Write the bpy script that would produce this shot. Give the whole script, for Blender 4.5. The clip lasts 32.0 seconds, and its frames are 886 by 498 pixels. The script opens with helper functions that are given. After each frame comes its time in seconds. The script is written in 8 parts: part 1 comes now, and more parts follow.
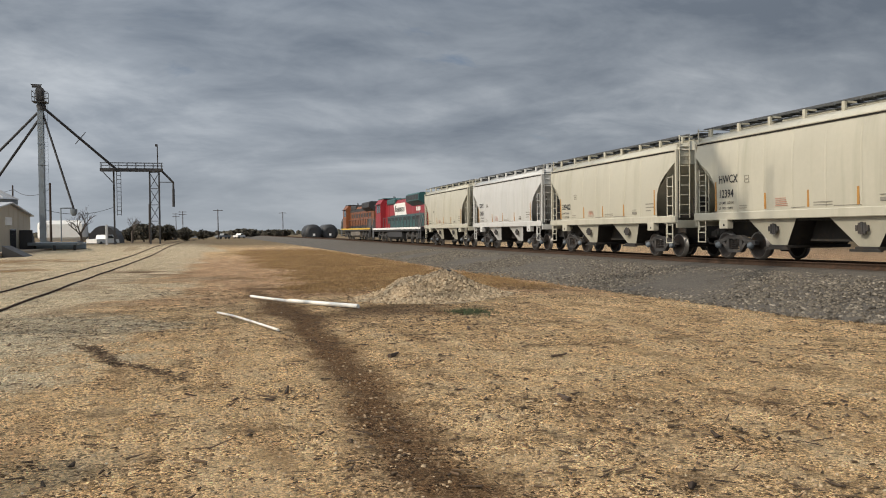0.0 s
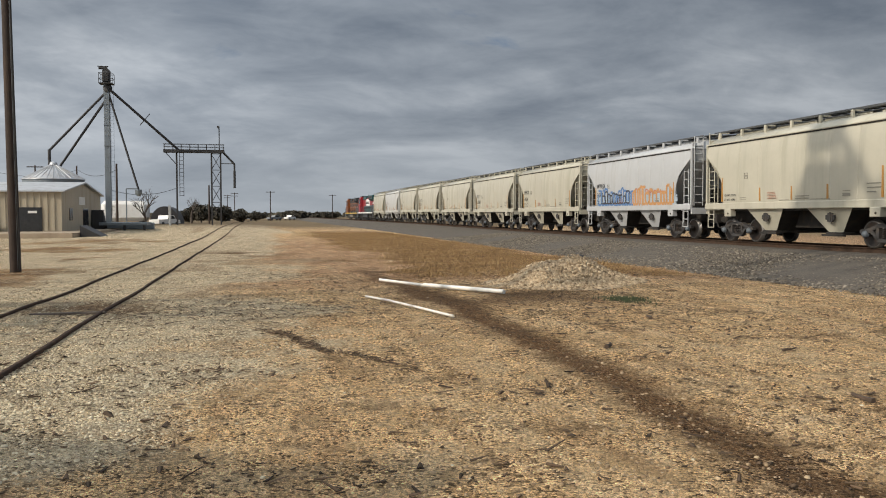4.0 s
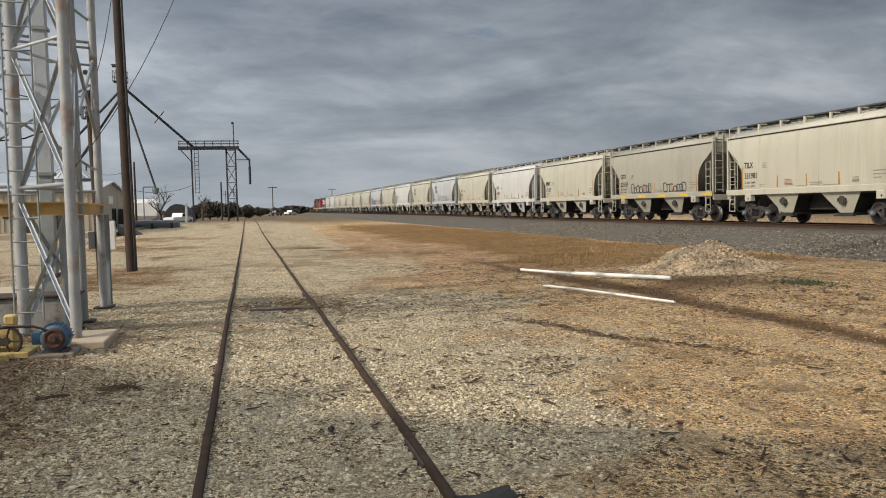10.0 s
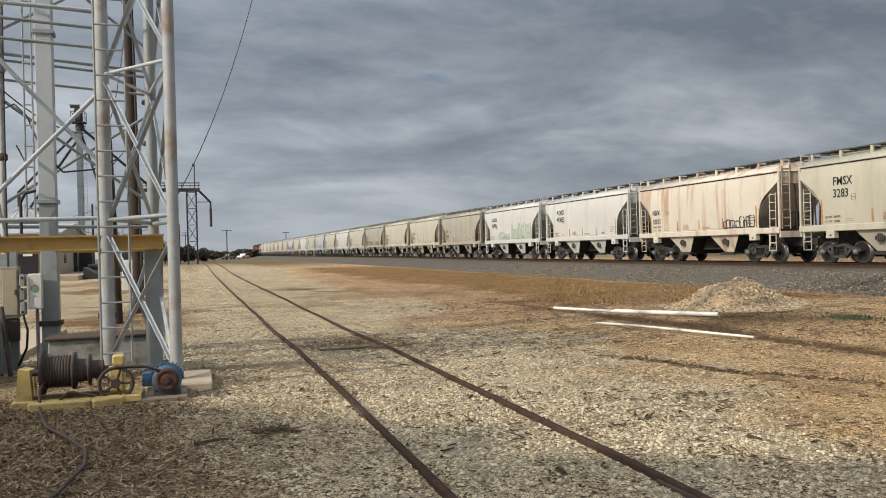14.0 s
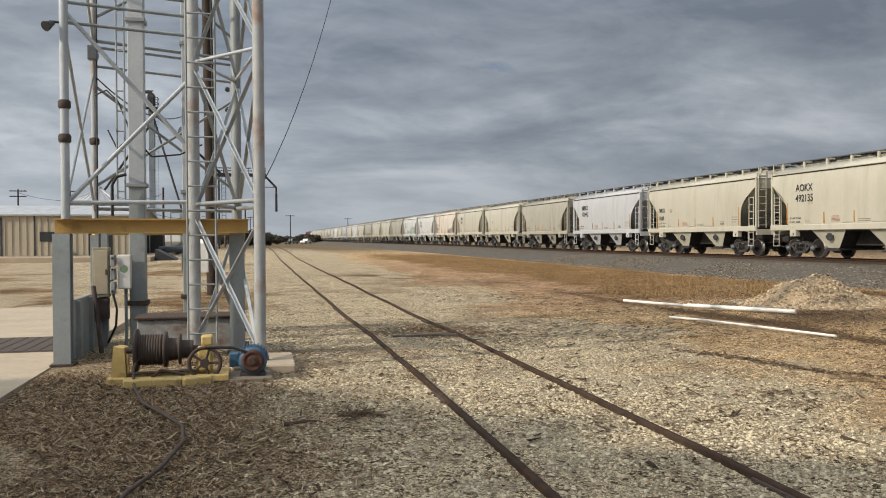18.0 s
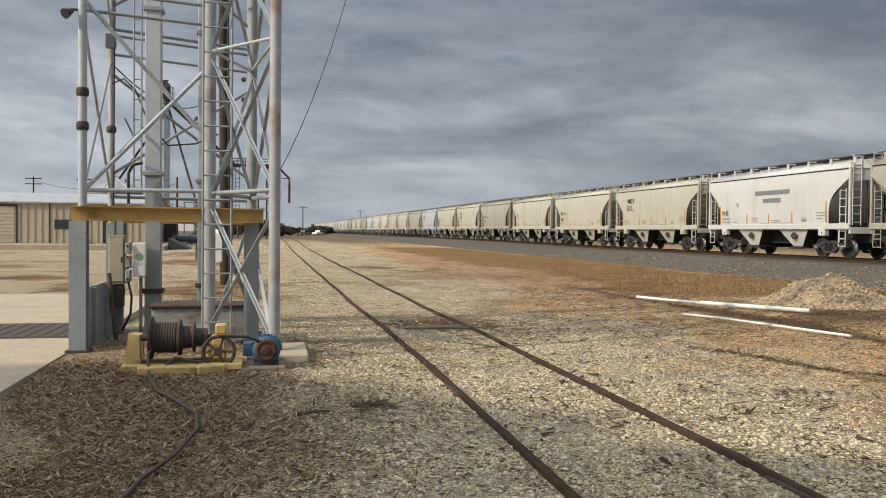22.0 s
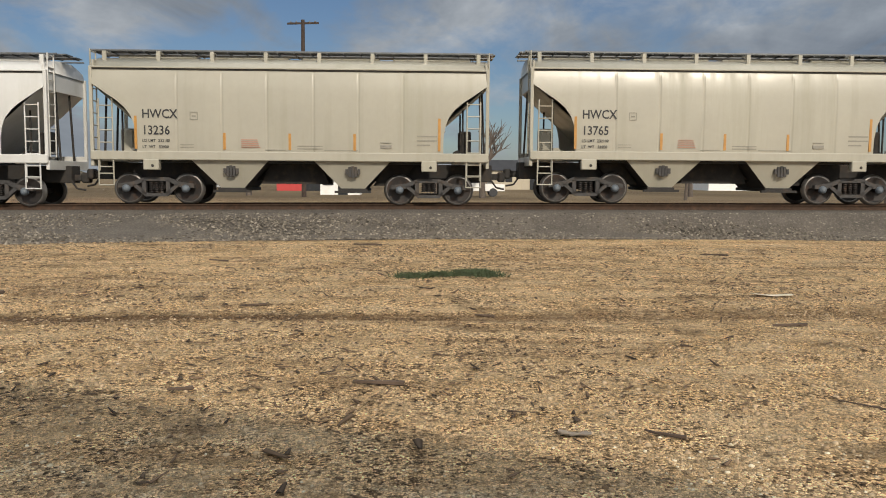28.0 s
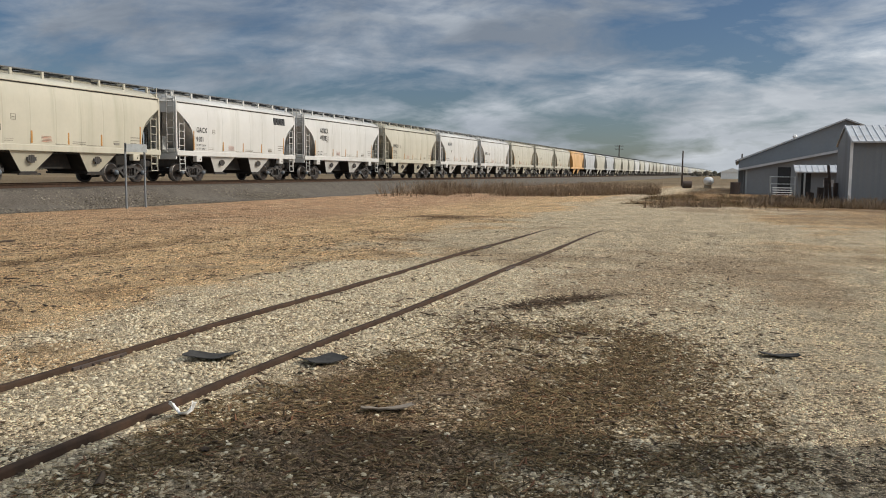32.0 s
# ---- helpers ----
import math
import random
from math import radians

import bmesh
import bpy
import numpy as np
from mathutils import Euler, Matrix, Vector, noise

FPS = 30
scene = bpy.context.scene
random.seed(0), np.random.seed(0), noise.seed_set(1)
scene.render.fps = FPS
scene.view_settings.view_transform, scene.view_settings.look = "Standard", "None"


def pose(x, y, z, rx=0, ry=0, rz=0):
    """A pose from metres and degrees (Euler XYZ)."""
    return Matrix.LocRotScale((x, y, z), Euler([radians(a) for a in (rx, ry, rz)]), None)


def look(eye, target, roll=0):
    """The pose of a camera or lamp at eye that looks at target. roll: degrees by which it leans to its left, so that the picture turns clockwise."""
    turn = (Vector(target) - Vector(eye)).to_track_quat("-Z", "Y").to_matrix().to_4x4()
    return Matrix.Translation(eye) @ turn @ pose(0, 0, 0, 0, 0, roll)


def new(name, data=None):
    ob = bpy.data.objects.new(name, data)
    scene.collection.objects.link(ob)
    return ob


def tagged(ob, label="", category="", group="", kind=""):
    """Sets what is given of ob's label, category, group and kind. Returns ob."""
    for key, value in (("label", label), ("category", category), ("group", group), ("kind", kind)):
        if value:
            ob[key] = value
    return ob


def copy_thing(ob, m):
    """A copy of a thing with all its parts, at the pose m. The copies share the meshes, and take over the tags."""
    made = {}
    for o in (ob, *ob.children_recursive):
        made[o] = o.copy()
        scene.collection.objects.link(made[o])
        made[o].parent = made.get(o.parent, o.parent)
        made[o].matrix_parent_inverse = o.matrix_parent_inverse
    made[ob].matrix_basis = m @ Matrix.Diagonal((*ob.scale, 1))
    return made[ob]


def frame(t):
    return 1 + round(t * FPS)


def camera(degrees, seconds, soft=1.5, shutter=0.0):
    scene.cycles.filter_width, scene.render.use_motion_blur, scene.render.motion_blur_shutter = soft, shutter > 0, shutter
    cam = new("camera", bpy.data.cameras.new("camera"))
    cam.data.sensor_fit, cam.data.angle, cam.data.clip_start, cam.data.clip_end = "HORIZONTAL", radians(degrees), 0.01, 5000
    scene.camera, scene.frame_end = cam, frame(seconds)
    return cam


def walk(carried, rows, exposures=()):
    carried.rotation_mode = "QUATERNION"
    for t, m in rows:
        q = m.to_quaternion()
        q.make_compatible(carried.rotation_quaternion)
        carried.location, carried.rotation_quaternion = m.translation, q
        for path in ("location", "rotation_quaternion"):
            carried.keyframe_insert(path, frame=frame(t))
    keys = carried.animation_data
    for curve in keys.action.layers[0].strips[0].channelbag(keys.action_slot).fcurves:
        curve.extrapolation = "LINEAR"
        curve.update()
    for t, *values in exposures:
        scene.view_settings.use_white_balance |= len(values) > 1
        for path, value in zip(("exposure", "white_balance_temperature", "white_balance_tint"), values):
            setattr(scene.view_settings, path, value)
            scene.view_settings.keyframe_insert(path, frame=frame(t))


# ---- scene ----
cam = camera(56.36, 32.0, soft=1.0)
# seconds, x, y, z, tilt, roll, yaw
WAY = [
    (0, 0.567, -1.686, 1.753, 88.76, 0.62, -15.50),
    (0.5, 0.176, -1.704, 1.770, 88.52, -0.09, -15.19),
    (1, -0.047, -1.581, 1.745, 88.39, -0.07, -14.80),
    (1.5, -0.245, -1.366, 1.757, 88.21, 0.46, -14.14),
    (2, -0.535, -1.246, 1.728, 88.11, 0.83, -13.74),
    (2.5, -0.813, -1.187, 1.743, 87.68, 0.55, -13.21),
    (3, -1.049, -0.986, 1.744, 87.81, 0.03, -12.78),
    (3.5, -1.289, -0.735, 1.767, 87.71, 0.01, -12.49),
    (5.5, -2.634, -0.138, 1.727, 87.42, 0.64, -13.67),
    (6, -3.003, -0.094, 1.764, 87.38, 0.74, -14.19),
    (6.5, -3.292, 0.033, 1.751, 87.41, 1.16, -14.08),
    (7, -3.632, 0.095, 1.754, 87.36, 0.65, -14.14),
    (7.5, -3.992, 0.064, 1.753, 87.30, 0.21, -13.73),
    (8, -4.267, 0.167, 1.732, 87.34, -0.15, -13.43),
    (8.5, -4.562, 0.282, 1.755, 87.26, -0.15, -13.32),
    (9, -4.912, 0.213, 1.735, 87.31, 0.34, -13.43),
    (9.5, -5.172, 0.162, 1.777, 87.12, 0.73, -13.28),
    (10, -5.441, 0.263, 1.775, 87.06, 1.36, -13.33),
    (10.5, -5.763, 0.304, 1.755, 87.00, 0.81, -14.62),
    (11, -6.109, 0.228, 1.747, 86.98, 0.94, -14.97),
    (11.5, -6.406, 0.371, 1.731, 88.59, 1.90, -14.85),
    (12, -6.647, 0.574, 1.716, 90.63, 2.59, -14.96),
    (12.5, -6.924, 0.682, 1.696, 90.48, 2.23, -16.67),
    (13, -7.124, 0.831, 1.706, 90.29, 1.56, -16.87),
    (13.5, -7.227, 1.080, 1.687, 90.12, 1.50, -16.83),
    (14, -7.411, 1.194, 1.684, 89.97, 1.51, -16.84),
    (14.5, -7.623, 1.234, 1.708, 89.76, 1.25, -16.75),
    (16.5, -7.653, 1.202, 1.703, 89.52, -0.02, -16.44),
    (17, -7.653, 1.215, 1.698, 89.36, 0.16, -16.00),
    (17.5, -7.658, 1.219, 1.698, 89.28, 0.30, -14.41),
    (18, -7.669, 1.227, 1.696, 89.25, 0.32, -12.72),
    (18.5, -7.670, 1.230, 1.695, 89.24, 0.31, -12.14),
    (19, -7.663, 1.228, 1.695, 89.20, 0.27, -11.95),
    (19.5, -7.677, 1.234, 1.694, 89.17, 0.05, -12.02),
    (20, -7.688, 1.242, 1.691, 89.00, 0.04, -11.95),
    (20.5, -7.685, 1.242, 1.692, 88.94, -0.09, -11.89),
    (21, -7.692, 1.250, 1.687, 88.94, -0.47, -11.85),
    (21.5, -7.699, 1.249, 1.686, 88.84, -0.51, -11.84),
    (22, -7.700, 1.243, 1.684, 88.81, -0.57, -11.90),
    (22.5, -7.709, 1.249, 1.683, 88.86, -0.41, -11.88),
    (23, -7.709, 1.244, 1.695, 88.74, -0.09, -11.14),
    (23.5, -7.714, 1.253, 1.689, 88.75, 0.10, -10.82),
    (24, -7.720, 1.262, 1.689, 88.70, 0.02, -10.33),
    (24.5, -7.738, 1.281, 1.686, 88.70, -0.05, -10.27),
    (26.5, -7.644, 0.811, 1.712, 87.68, -0.06, -34.32),
    (26.6, -7.646, 0.781, 1.717, 87.63, -0.14, -37.78),
    (27.1, -7.703, 0.545, 1.746, 86.97, 0.44, -58.03),
    (27.6, -7.751, 0.406, 1.701, 85.61, -0.33, -77.75),
    (28, -7.798, 0.217, 1.684, 85.04, -0.45, -91.55),
    (28.5, -7.931, 0.191, 1.646, 85.02, -0.08, -112.73),
    (29, -8.186, 0.265, 1.653, 84.85, 0.63, -130.00),
    (29.5, -8.395, 0.225, 1.666, 84.72, 1.14, -139.93),
    (30, -8.688, 0.141, 1.673, 84.56, 0.26, -148.47),
    (30.5, -8.923, 0.103, 1.684, 84.92, 0.06, -157.39),
    (31, -9.076, 0.093, 1.659, 85.00, -0.10, -161.30),
    (31.5, -9.258, 0.109, 1.656, 84.73, -0.26, -161.17),
    (32, -9.464, -0.069, 1.656, 84.64, -0.59, -160.44),
]
walk(cam, [(t, pose(x, y, z, rx, ry, rz)) for t, x, y, z, rx, ry, rz in WAY],
     exposures=[(0.0, -0.08, 6500, 10), (10.5, -0.04, 6500, 10), (13.0, 0.04, 6500, 10), (24.5, 0.04, 6500, 10), (27.0, 0.03, 6500, 10), (28.2, 0.02, 6500, 10), (29.0, -0.10, 6350, 10), (30.0, -0.12, 6300, 10), (32.0, -0.10, 6300, 10)])

# ---- sky and sun ----
SUN_DIR = Vector((-0.80, -0.275, 0.545)).normalized()
sun_el = math.asin(SUN_DIR.z)
sun_az = math.atan2(SUN_DIR.x, SUN_DIR.y)


def make_world():
    w = bpy.data.worlds.new("sky")
    scene.world = w
    w.use_nodes = True
    nt = w.node_tree
    nt.nodes.clear()
    out = nt.nodes.new("ShaderNodeOutputWorld")
    sky = nt.nodes.new("ShaderNodeTexSky")
    sky.sky_type = "NISHITA"
    sky.sun_disc = False
    sky.sun_elevation = sun_el
    sky.sun_rotation = sun_az
    sky.air_density, sky.dust_density, sky.ozone_density = 1.0, 0.6, 1.5
    tc = nt.nodes.new("ShaderNodeTexCoord")
    sep = nt.nodes.new("ShaderNodeSeparateXYZ")
    nt.links.new(tc.outputs["Generated"], sep.inputs[0])

    def m(op, a, b=None, c=None, clamp=False):
        n = nt.nodes.new("ShaderNodeMath")
        n.operation, n.use_clamp = op, clamp
        for i, v in enumerate((a, b, c)):
            if v is None:
                continue
            if isinstance(v, (int, float)):
                n.inputs[i].default_value = v
            else:
                nt.links.new(v, n.inputs[i])
        return n.outputs[0]

    up = m("MAXIMUM", sep.outputs[2], 0.0)
    den = m("ADD", up, 0.28)
    comb = nt.nodes.new("ShaderNodeCombineXYZ")
    nt.links.new(m("DIVIDE", sep.outputs[0], den), comb.inputs[0])
    nt.links.new(m("DIVIDE", sep.outputs[1], den), comb.inputs[1])
    mp = nt.nodes.new("ShaderNodeMapping")
    mp.inputs["Rotation"].default_value = (0, 0, radians(35))
    mp.inputs["Scale"].default_value = (0.9, 1.2, 1)
    nt.links.new(comb.outputs[0], mp.inputs[0])

    def nz(scale, detail, rough, dist=0.0, off=0.0):
        n = nt.nodes.new("ShaderNodeTexNoise")
        n.inputs["Scale"].default_value = scale
        n.inputs["Detail"].default_value = detail
        n.inputs["Roughness"].default_value = rough
        n.inputs["Distortion"].default_value = dist
        if off:
            a = nt.nodes.new("ShaderNodeVectorMath")
            a.operation = "ADD"
            a.inputs[1].default_value = (off, off * 0.7, 0)
            nt.links.new(mp.outputs[0], a.inputs[0])
            nt.links.new(a.outputs[0], n.inputs["Vector"])
        else:
            nt.links.new(mp.outputs[0], n.inputs["Vector"])
        return n.outputs["Fac"]

    big = nz(0.75, 6, 0.56, 0.5)
    fine = nz(3.4, 9, 0.6, 0.35, 7.0)
    mix = m("ADD", m("MULTIPLY", big, 0.62), m("MULTIPLY", fine, 0.38))
    # the deck is thick ahead along the track and breaks up across it
    open_side = m("MULTIPLY", m("SUBTRACT", sep.outputs[0], sep.outputs[1]), 0.08)
    cover = m("MULTIPLY_ADD", m("SUBTRACT", m("SUBTRACT", mix, open_side), 0.355), 9.0, 0.0, True)
    ramp = nt.nodes.new("ShaderNodeValToRGB")
    el = ramp.color_ramp.elements
    el[0].position, el[0].color = 0.36, (0.61, 0.655, 0.705, 1)
    el[1].position, el[1].color = 0.63, (0.205, 0.244, 0.30, 1)
    e = el.new(0.50)
    e.color = (0.36, 0.405, 0.462, 1)
    lump = m("ADD", m("MULTIPLY", nz(1.15, 6, 0.55, 0.5, 3.0), 0.72), m("MULTIPLY", nz(3.6, 7, 0.6, 0.4, 9.0), 0.28))
    lift = m("MULTIPLY", m("SUBTRACT", m("MINIMUM", up, 0.3), 0.12), 0.24)
    nt.links.new(m("ADD", lump, lift), ramp.inputs[0])
    low = m("SUBTRACT", 1.0, m("MULTIPLY", up, 8.0), None, True)
    haze = nt.nodes.new("ShaderNodeMix")
    haze.data_type = "RGBA"
    nt.links.new(m("MULTIPLY", low, 0.75), haze.inputs["Factor"])
    nt.links.new(ramp.outputs[0], haze.inputs["A"])
    haze.inputs["B"].default_value = (0.445, 0.485, 0.525, 1)
    bg1 = nt.nodes.new("ShaderNodeBackground")
    bg1.inputs[1].default_value = 0.05
    clear = nt.nodes.new("ShaderNodeMix")
    clear.data_type, clear.blend_type = "RGBA", "MULTIPLY"
    clear.inputs["Factor"].default_value = 1.0
    nt.links.new(sky.outputs[0], clear.inputs["A"])
    clear.inputs["B"].default_value = (0.84, 0.95, 1.12, 1)
    nt.links.new(clear.outputs["Result"], bg1.inputs[0])
    # thin cloud glows round the veiled sun
    dot = nt.nodes.new("ShaderNodeVectorMath")
    dot.operation = "DOT_PRODUCT"
    dot.inputs[1].default_value = tuple(SUN_DIR)
    nt.links.new(tc.outputs["Generated"], dot.inputs[0])
    toward = m("MULTIPLY_ADD", dot.outputs["Value"], 0.8, 0.08, True)
    # an overcast deck is brightest overhead
    zenith = m("MULTIPLY_ADD", m("MAXIMUM", m("SUBTRACT", up, 0.24), 0.0), 1.9, 1.0)
    west = m("MULTIPLY_ADD", dot.outputs["Value"], 0.46, 1.04)
    glow = m("MULTIPLY_ADD", m("POWER", toward, 3.0), 4.0, m("MULTIPLY", m("MULTIPLY", zenith, west), 0.96))
    bg2 = nt.nodes.new("ShaderNodeBackground")
    nt.links.new(glow, bg2.inputs[1])
    warm = nt.nodes.new("ShaderNodeMix")
    warm.data_type, warm.blend_type = "RGBA", "MULTIPLY"
    nt.links.new(m("MULTIPLY", toward, 1.0, None, True), warm.inputs["Factor"])
    nt.links.new(haze.outputs["Result"], warm.inputs["A"])
    warm.inputs["B"].default_value = (1.15, 1.0, 0.82, 1)
    nt.links.new(warm.outputs["Result"], bg2.inputs[0])
    ms = nt.nodes.new("ShaderNodeMixShader")
    nt.links.new(cover, ms.inputs[0])
    nt.links.new(bg1.outputs[0], ms.inputs[1])
    nt.links.new(bg2.outputs[0], ms.inputs[2])
    nt.links.new(ms.outputs[0], out.inputs[0])


make_world()
sun_data = bpy.data.lights.new("sun", "SUN")
sun_data.energy, sun_data.angle, sun_data.color = 3.0, radians(0.8), (1.0, 0.89, 0.74)
sun = new("sun", sun_data)
sun.matrix_world = look((-60, -20, 50), Vector((-60, -20, 50)) - SUN_DIR)


# ---- materials ----
MATS = {}


def mat(name, colour, rough=0.7, metal=0.0, spread=0.12, scale=3.0, bump=0.0, bump_scale=40.0, dirt=None, dirt_amount=0.0,
        dirt_scale=1.5, streak=False, dirt_lo=0.5, spec=0.5, each=0.0, fine=0.05, coat=0.0):
    """A painted, rusty or earthy surface: base colour, slow and fine variation, dirt patches, relief."""
    if name in MATS:
        return MATS[name]
    mt = bpy.data.materials.new(name)
    MATS[name] = mt
    mt.use_nodes = True
    nt = mt.node_tree
    b = nt.nodes["Principled BSDF"]
    b.inputs["Roughness"].default_value, b.inputs["Metallic"].default_value = rough, metal
    b.inputs["Specular IOR Level"].default_value = spec
    if coat:
        b.inputs["Coat Weight"].default_value = coat
        b.inputs["Coat Roughness"].default_value = 0.12
    tc = nt.nodes.new("ShaderNodeTexCoord")
    info = nt.nodes.new("ShaderNodeObjectInfo")
    shift = nt.nodes.new("ShaderNodeVectorMath")
    shift.operation = "MULTIPLY_ADD"
    shift.inputs[1].default_value = (1, 1, 1)
    cmb = nt.nodes.new("ShaderNodeCombineXYZ")
    mul = nt.nodes.new("ShaderNodeMath")
    mul.operation = "MULTIPLY"
    mul.inputs[1].default_value = 37.0
    nt.links.new(info.outputs["Random"], mul.inputs[0])
    nt.links.new(mul.outputs[0], cmb.inputs[0])
    nt.links.new(mul.outputs[0], cmb.inputs[1])
    nt.links.new(tc.outputs["Object"], shift.inputs[0])
    nt.links.new(cmb.outputs[0], shift.inputs[2])

    def nz(sc, detail=5, squash=None):
        n = nt.nodes.new("ShaderNodeTexNoise")
        n.inputs["Scale"].default_value = sc
        n.inputs["Detail"].default_value = detail
        n.inputs["Roughness"].default_value = 0.6
        src = shift.outputs[0]
        if squash:
            mp = nt.nodes.new("ShaderNodeMapping")
            mp.inputs["Scale"].default_value = squash
            nt.links.new(src, mp.inputs[0])
            src = mp.outputs[0]
        nt.links.new(src, n.inputs["Vector"])
        return n.outputs["Fac"]

    def mixc(fac, a, bb, blend="MIX"):
        n = nt.nodes.new("ShaderNodeMix")
        n.data_type, n.blend_type = "RGBA", blend
        for sock, v in (("Factor", fac), ("A", a), ("B", bb)):
            if isinstance(v, (int, float)):
                n.inputs[sock].default_value = v
            elif isinstance(v, tuple):
                n.inputs[sock].default_value = (*v[:3], 1)
            else:
                nt.links.new(v, n.inputs[sock])
        return n.outputs["Result"]

    def rng(v, lo, hi, a, bb):
        n = nt.nodes.new("ShaderNodeMapRange")
        n.inputs[1].default_value, n.inputs[2].default_value, n.inputs[3].default_value, n.inputs[4].default_value = lo, hi, a, bb
        nt.links.new(v, n.inputs[0])
        return n.outputs[0]

    c = tuple(colour)
    dark = tuple(v * (1 - spread) for v in c)
    lite = tuple(min(1, v * (1 + spread)) for v in c)
    col = mixc(rng(nz(scale), 0.3, 0.7, 0, 1), dark, lite)
    if fine:
        col = mixc(rng(nz(scale * 14, 3), 0.3, 0.7, 0, fine * 4), col, tuple(v * 0.55 for v in c))
    if each:
        col = mixc(rng(info.outputs["Random"], 0, 1, 0, each), col, tuple(v * 0.5 for v in c))
    if dirt:
        f = nz(dirt_scale, 8, (1.0, 1.6, 0.13) if streak else None)
        col = mixc(rng(f, dirt_lo, dirt_lo + 0.2, 0, dirt_amount), col, tuple(dirt))
        nt.links.new(rng(f, dirt_lo, dirt_lo + 0.2, rough, min(1, rough + 0.25)), b.inputs["Roughness"])
    nt.links.new(col, b.inputs["Base Color"])
    if bump:
        bn = nt.nodes.new("ShaderNodeBump")
        bn.inputs["Strength"].default_value = 1.0
        bn.inputs["Distance"].default_value = bump
        nt.links.new(nz(bump_scale, 4), bn.inputs["Height"])
        nt.links.new(bn.outputs[0], b.inputs["Normal"])
    return mt


BODY = {}
for key, c, dirty, amt in (("cream", (0.465, 0.44, 0.355), (0.27, 0.26, 0.19), 0.38), ("tan", (0.35, 0.33, 0.27), (0.22, 0.215, 0.15), 0.38),
                           ("white", (0.54, 0.535, 0.51), (0.34, 0.34, 0.29), 0.32), ("grey", (0.43, 0.44, 0.445), (0.30, 0.28, 0.25), 0.25),
                           ("rusty", (0.60, 0.55, 0.46), (0.30, 0.11, 0.035), 0.9), ("orange", (0.62, 0.36, 0.13), (0.33, 0.20, 0.10), 0.4)):
    BODY[key] = mat("car_paint_" + key, c, rough=0.30, spread=0.06, scale=0.5, dirt=dirty, dirt_amount=amt, dirt_scale=1.1 if key != "rusty" else 0.9,
                    streak=True, dirt_lo=0.5 if key != "rusty" else 0.50, each=0.10, fine=0.02, spec=0.45)
# grimy black, also painted where only shade darkens car gaps and eaves
M_UNDER = mat("under_frame_grime_and_shade", (0.022, 0.02, 0.018), rough=0.85, spread=0.3, scale=3, dirt=(0.075, 0.055, 0.04), dirt_amount=0.6, dirt_scale=4)
M_WHEEL = mat("wheel_steel", (0.032, 0.028, 0.026), rough=0.55, metal=0.5, spread=0.25, scale=6, dirt=(0.10, 0.06, 0.04), dirt_amount=0.6, dirt_scale=5)
M_TREAD = mat("worn_wheel_rim", (0.17, 0.16, 0.15), rough=0.4, metal=0.7, spread=0.15)
M_FRAME = mat("truck_casting", (0.042, 0.040, 0.039), rough=0.75, spread=0.25, scale=6, dirt=(0.11, 0.085, 0.065), dirt_amount=0.6, dirt_scale=4)
M_BLACK = mat("black_lettering", (0.02, 0.02, 0.022), rough=0.6, spread=0.2)
M_STENCIL = mat("faded_stencil", (0.22, 0.205, 0.17), rough=0.6)
M_RED = mat("red_lettering", (0.46, 0.19, 0.13), rough=0.6)
M_STRIP = mat("yellow_reflector", (0.40, 0.20, 0.045), rough=0.45, spread=0.15, scale=6)
M_GALV = mat("galvanised_grating", (0.15, 0.155, 0.16), rough=0.45, metal=0.7, spread=0.15, scale=5)
M_RAIL = mat("rusty_rail", (0.052, 0.034, 0.024), rough=0.92, spec=0.15, spread=0.25, scale=5, dirt=(0.10, 0.055, 0.034), dirt_amount=0.6, dirt_scale=6, bump=0.002)
M_TIE = mat("weathered_tie", (0.11, 0.085, 0.065), rough=0.9, spread=0.3, scale=5, bump=0.01, bump_scale=30)
M_PIPE = mat("white_pvc", (0.80, 0.78, 0.72), rough=0.4, spread=0.06, scale=4, dirt=(0.40, 0.29, 0.17), dirt_amount=0.5, dirt_scale=5)
M_STEEL = mat("silver_paint_steel", (0.30, 0.322, 0.325), rough=0.5, metal=0.15, spread=0.12, scale=3, dirt=(0.16, 0.12, 0.09), dirt_amount=0.55, dirt_scale=2.5, dirt_lo=0.57, bump=0.002, bump_scale=30)
# paler silver: casing tint, plus sunlit brightness of posts and braces in the colour
M_SILVER = mat("silver_white_lit_paint", (0.47, 0.50, 0.52), rough=0.45, metal=0.1, spread=0.1, scale=2, dirt=(0.17, 0.13, 0.10), dirt_amount=0.6, dirt_scale=2.2, dirt_lo=0.6, bump=0.002, bump_scale=30)
M_STEELR = mat("silver_paint_rusting", (0.40, 0.41, 0.41), rough=0.6, metal=0.1, spread=0.15, scale=3, dirt=(0.26, 0.11, 0.04), dirt_amount=0.85, dirt_scale=2.2, dirt_lo=0.5, bump=0.003, bump_scale=30)
M_BLUEST = mat("blue_grey_column", (0.30, 0.33, 0.335), rough=0.55, spread=0.12, scale=2, dirt=(0.13, 0.09, 0.06), dirt_amount=0.6, dirt_scale=3, dirt_lo=0.56, bump=0.002)
M_YELLOW = mat("yellow_beam_paint", (0.56, 0.365, 0.12), rough=0.55, spread=0.12, scale=2, dirt=(0.17, 0.10, 0.045), dirt_amount=0.7, dirt_scale=3, dirt_lo=0.55)
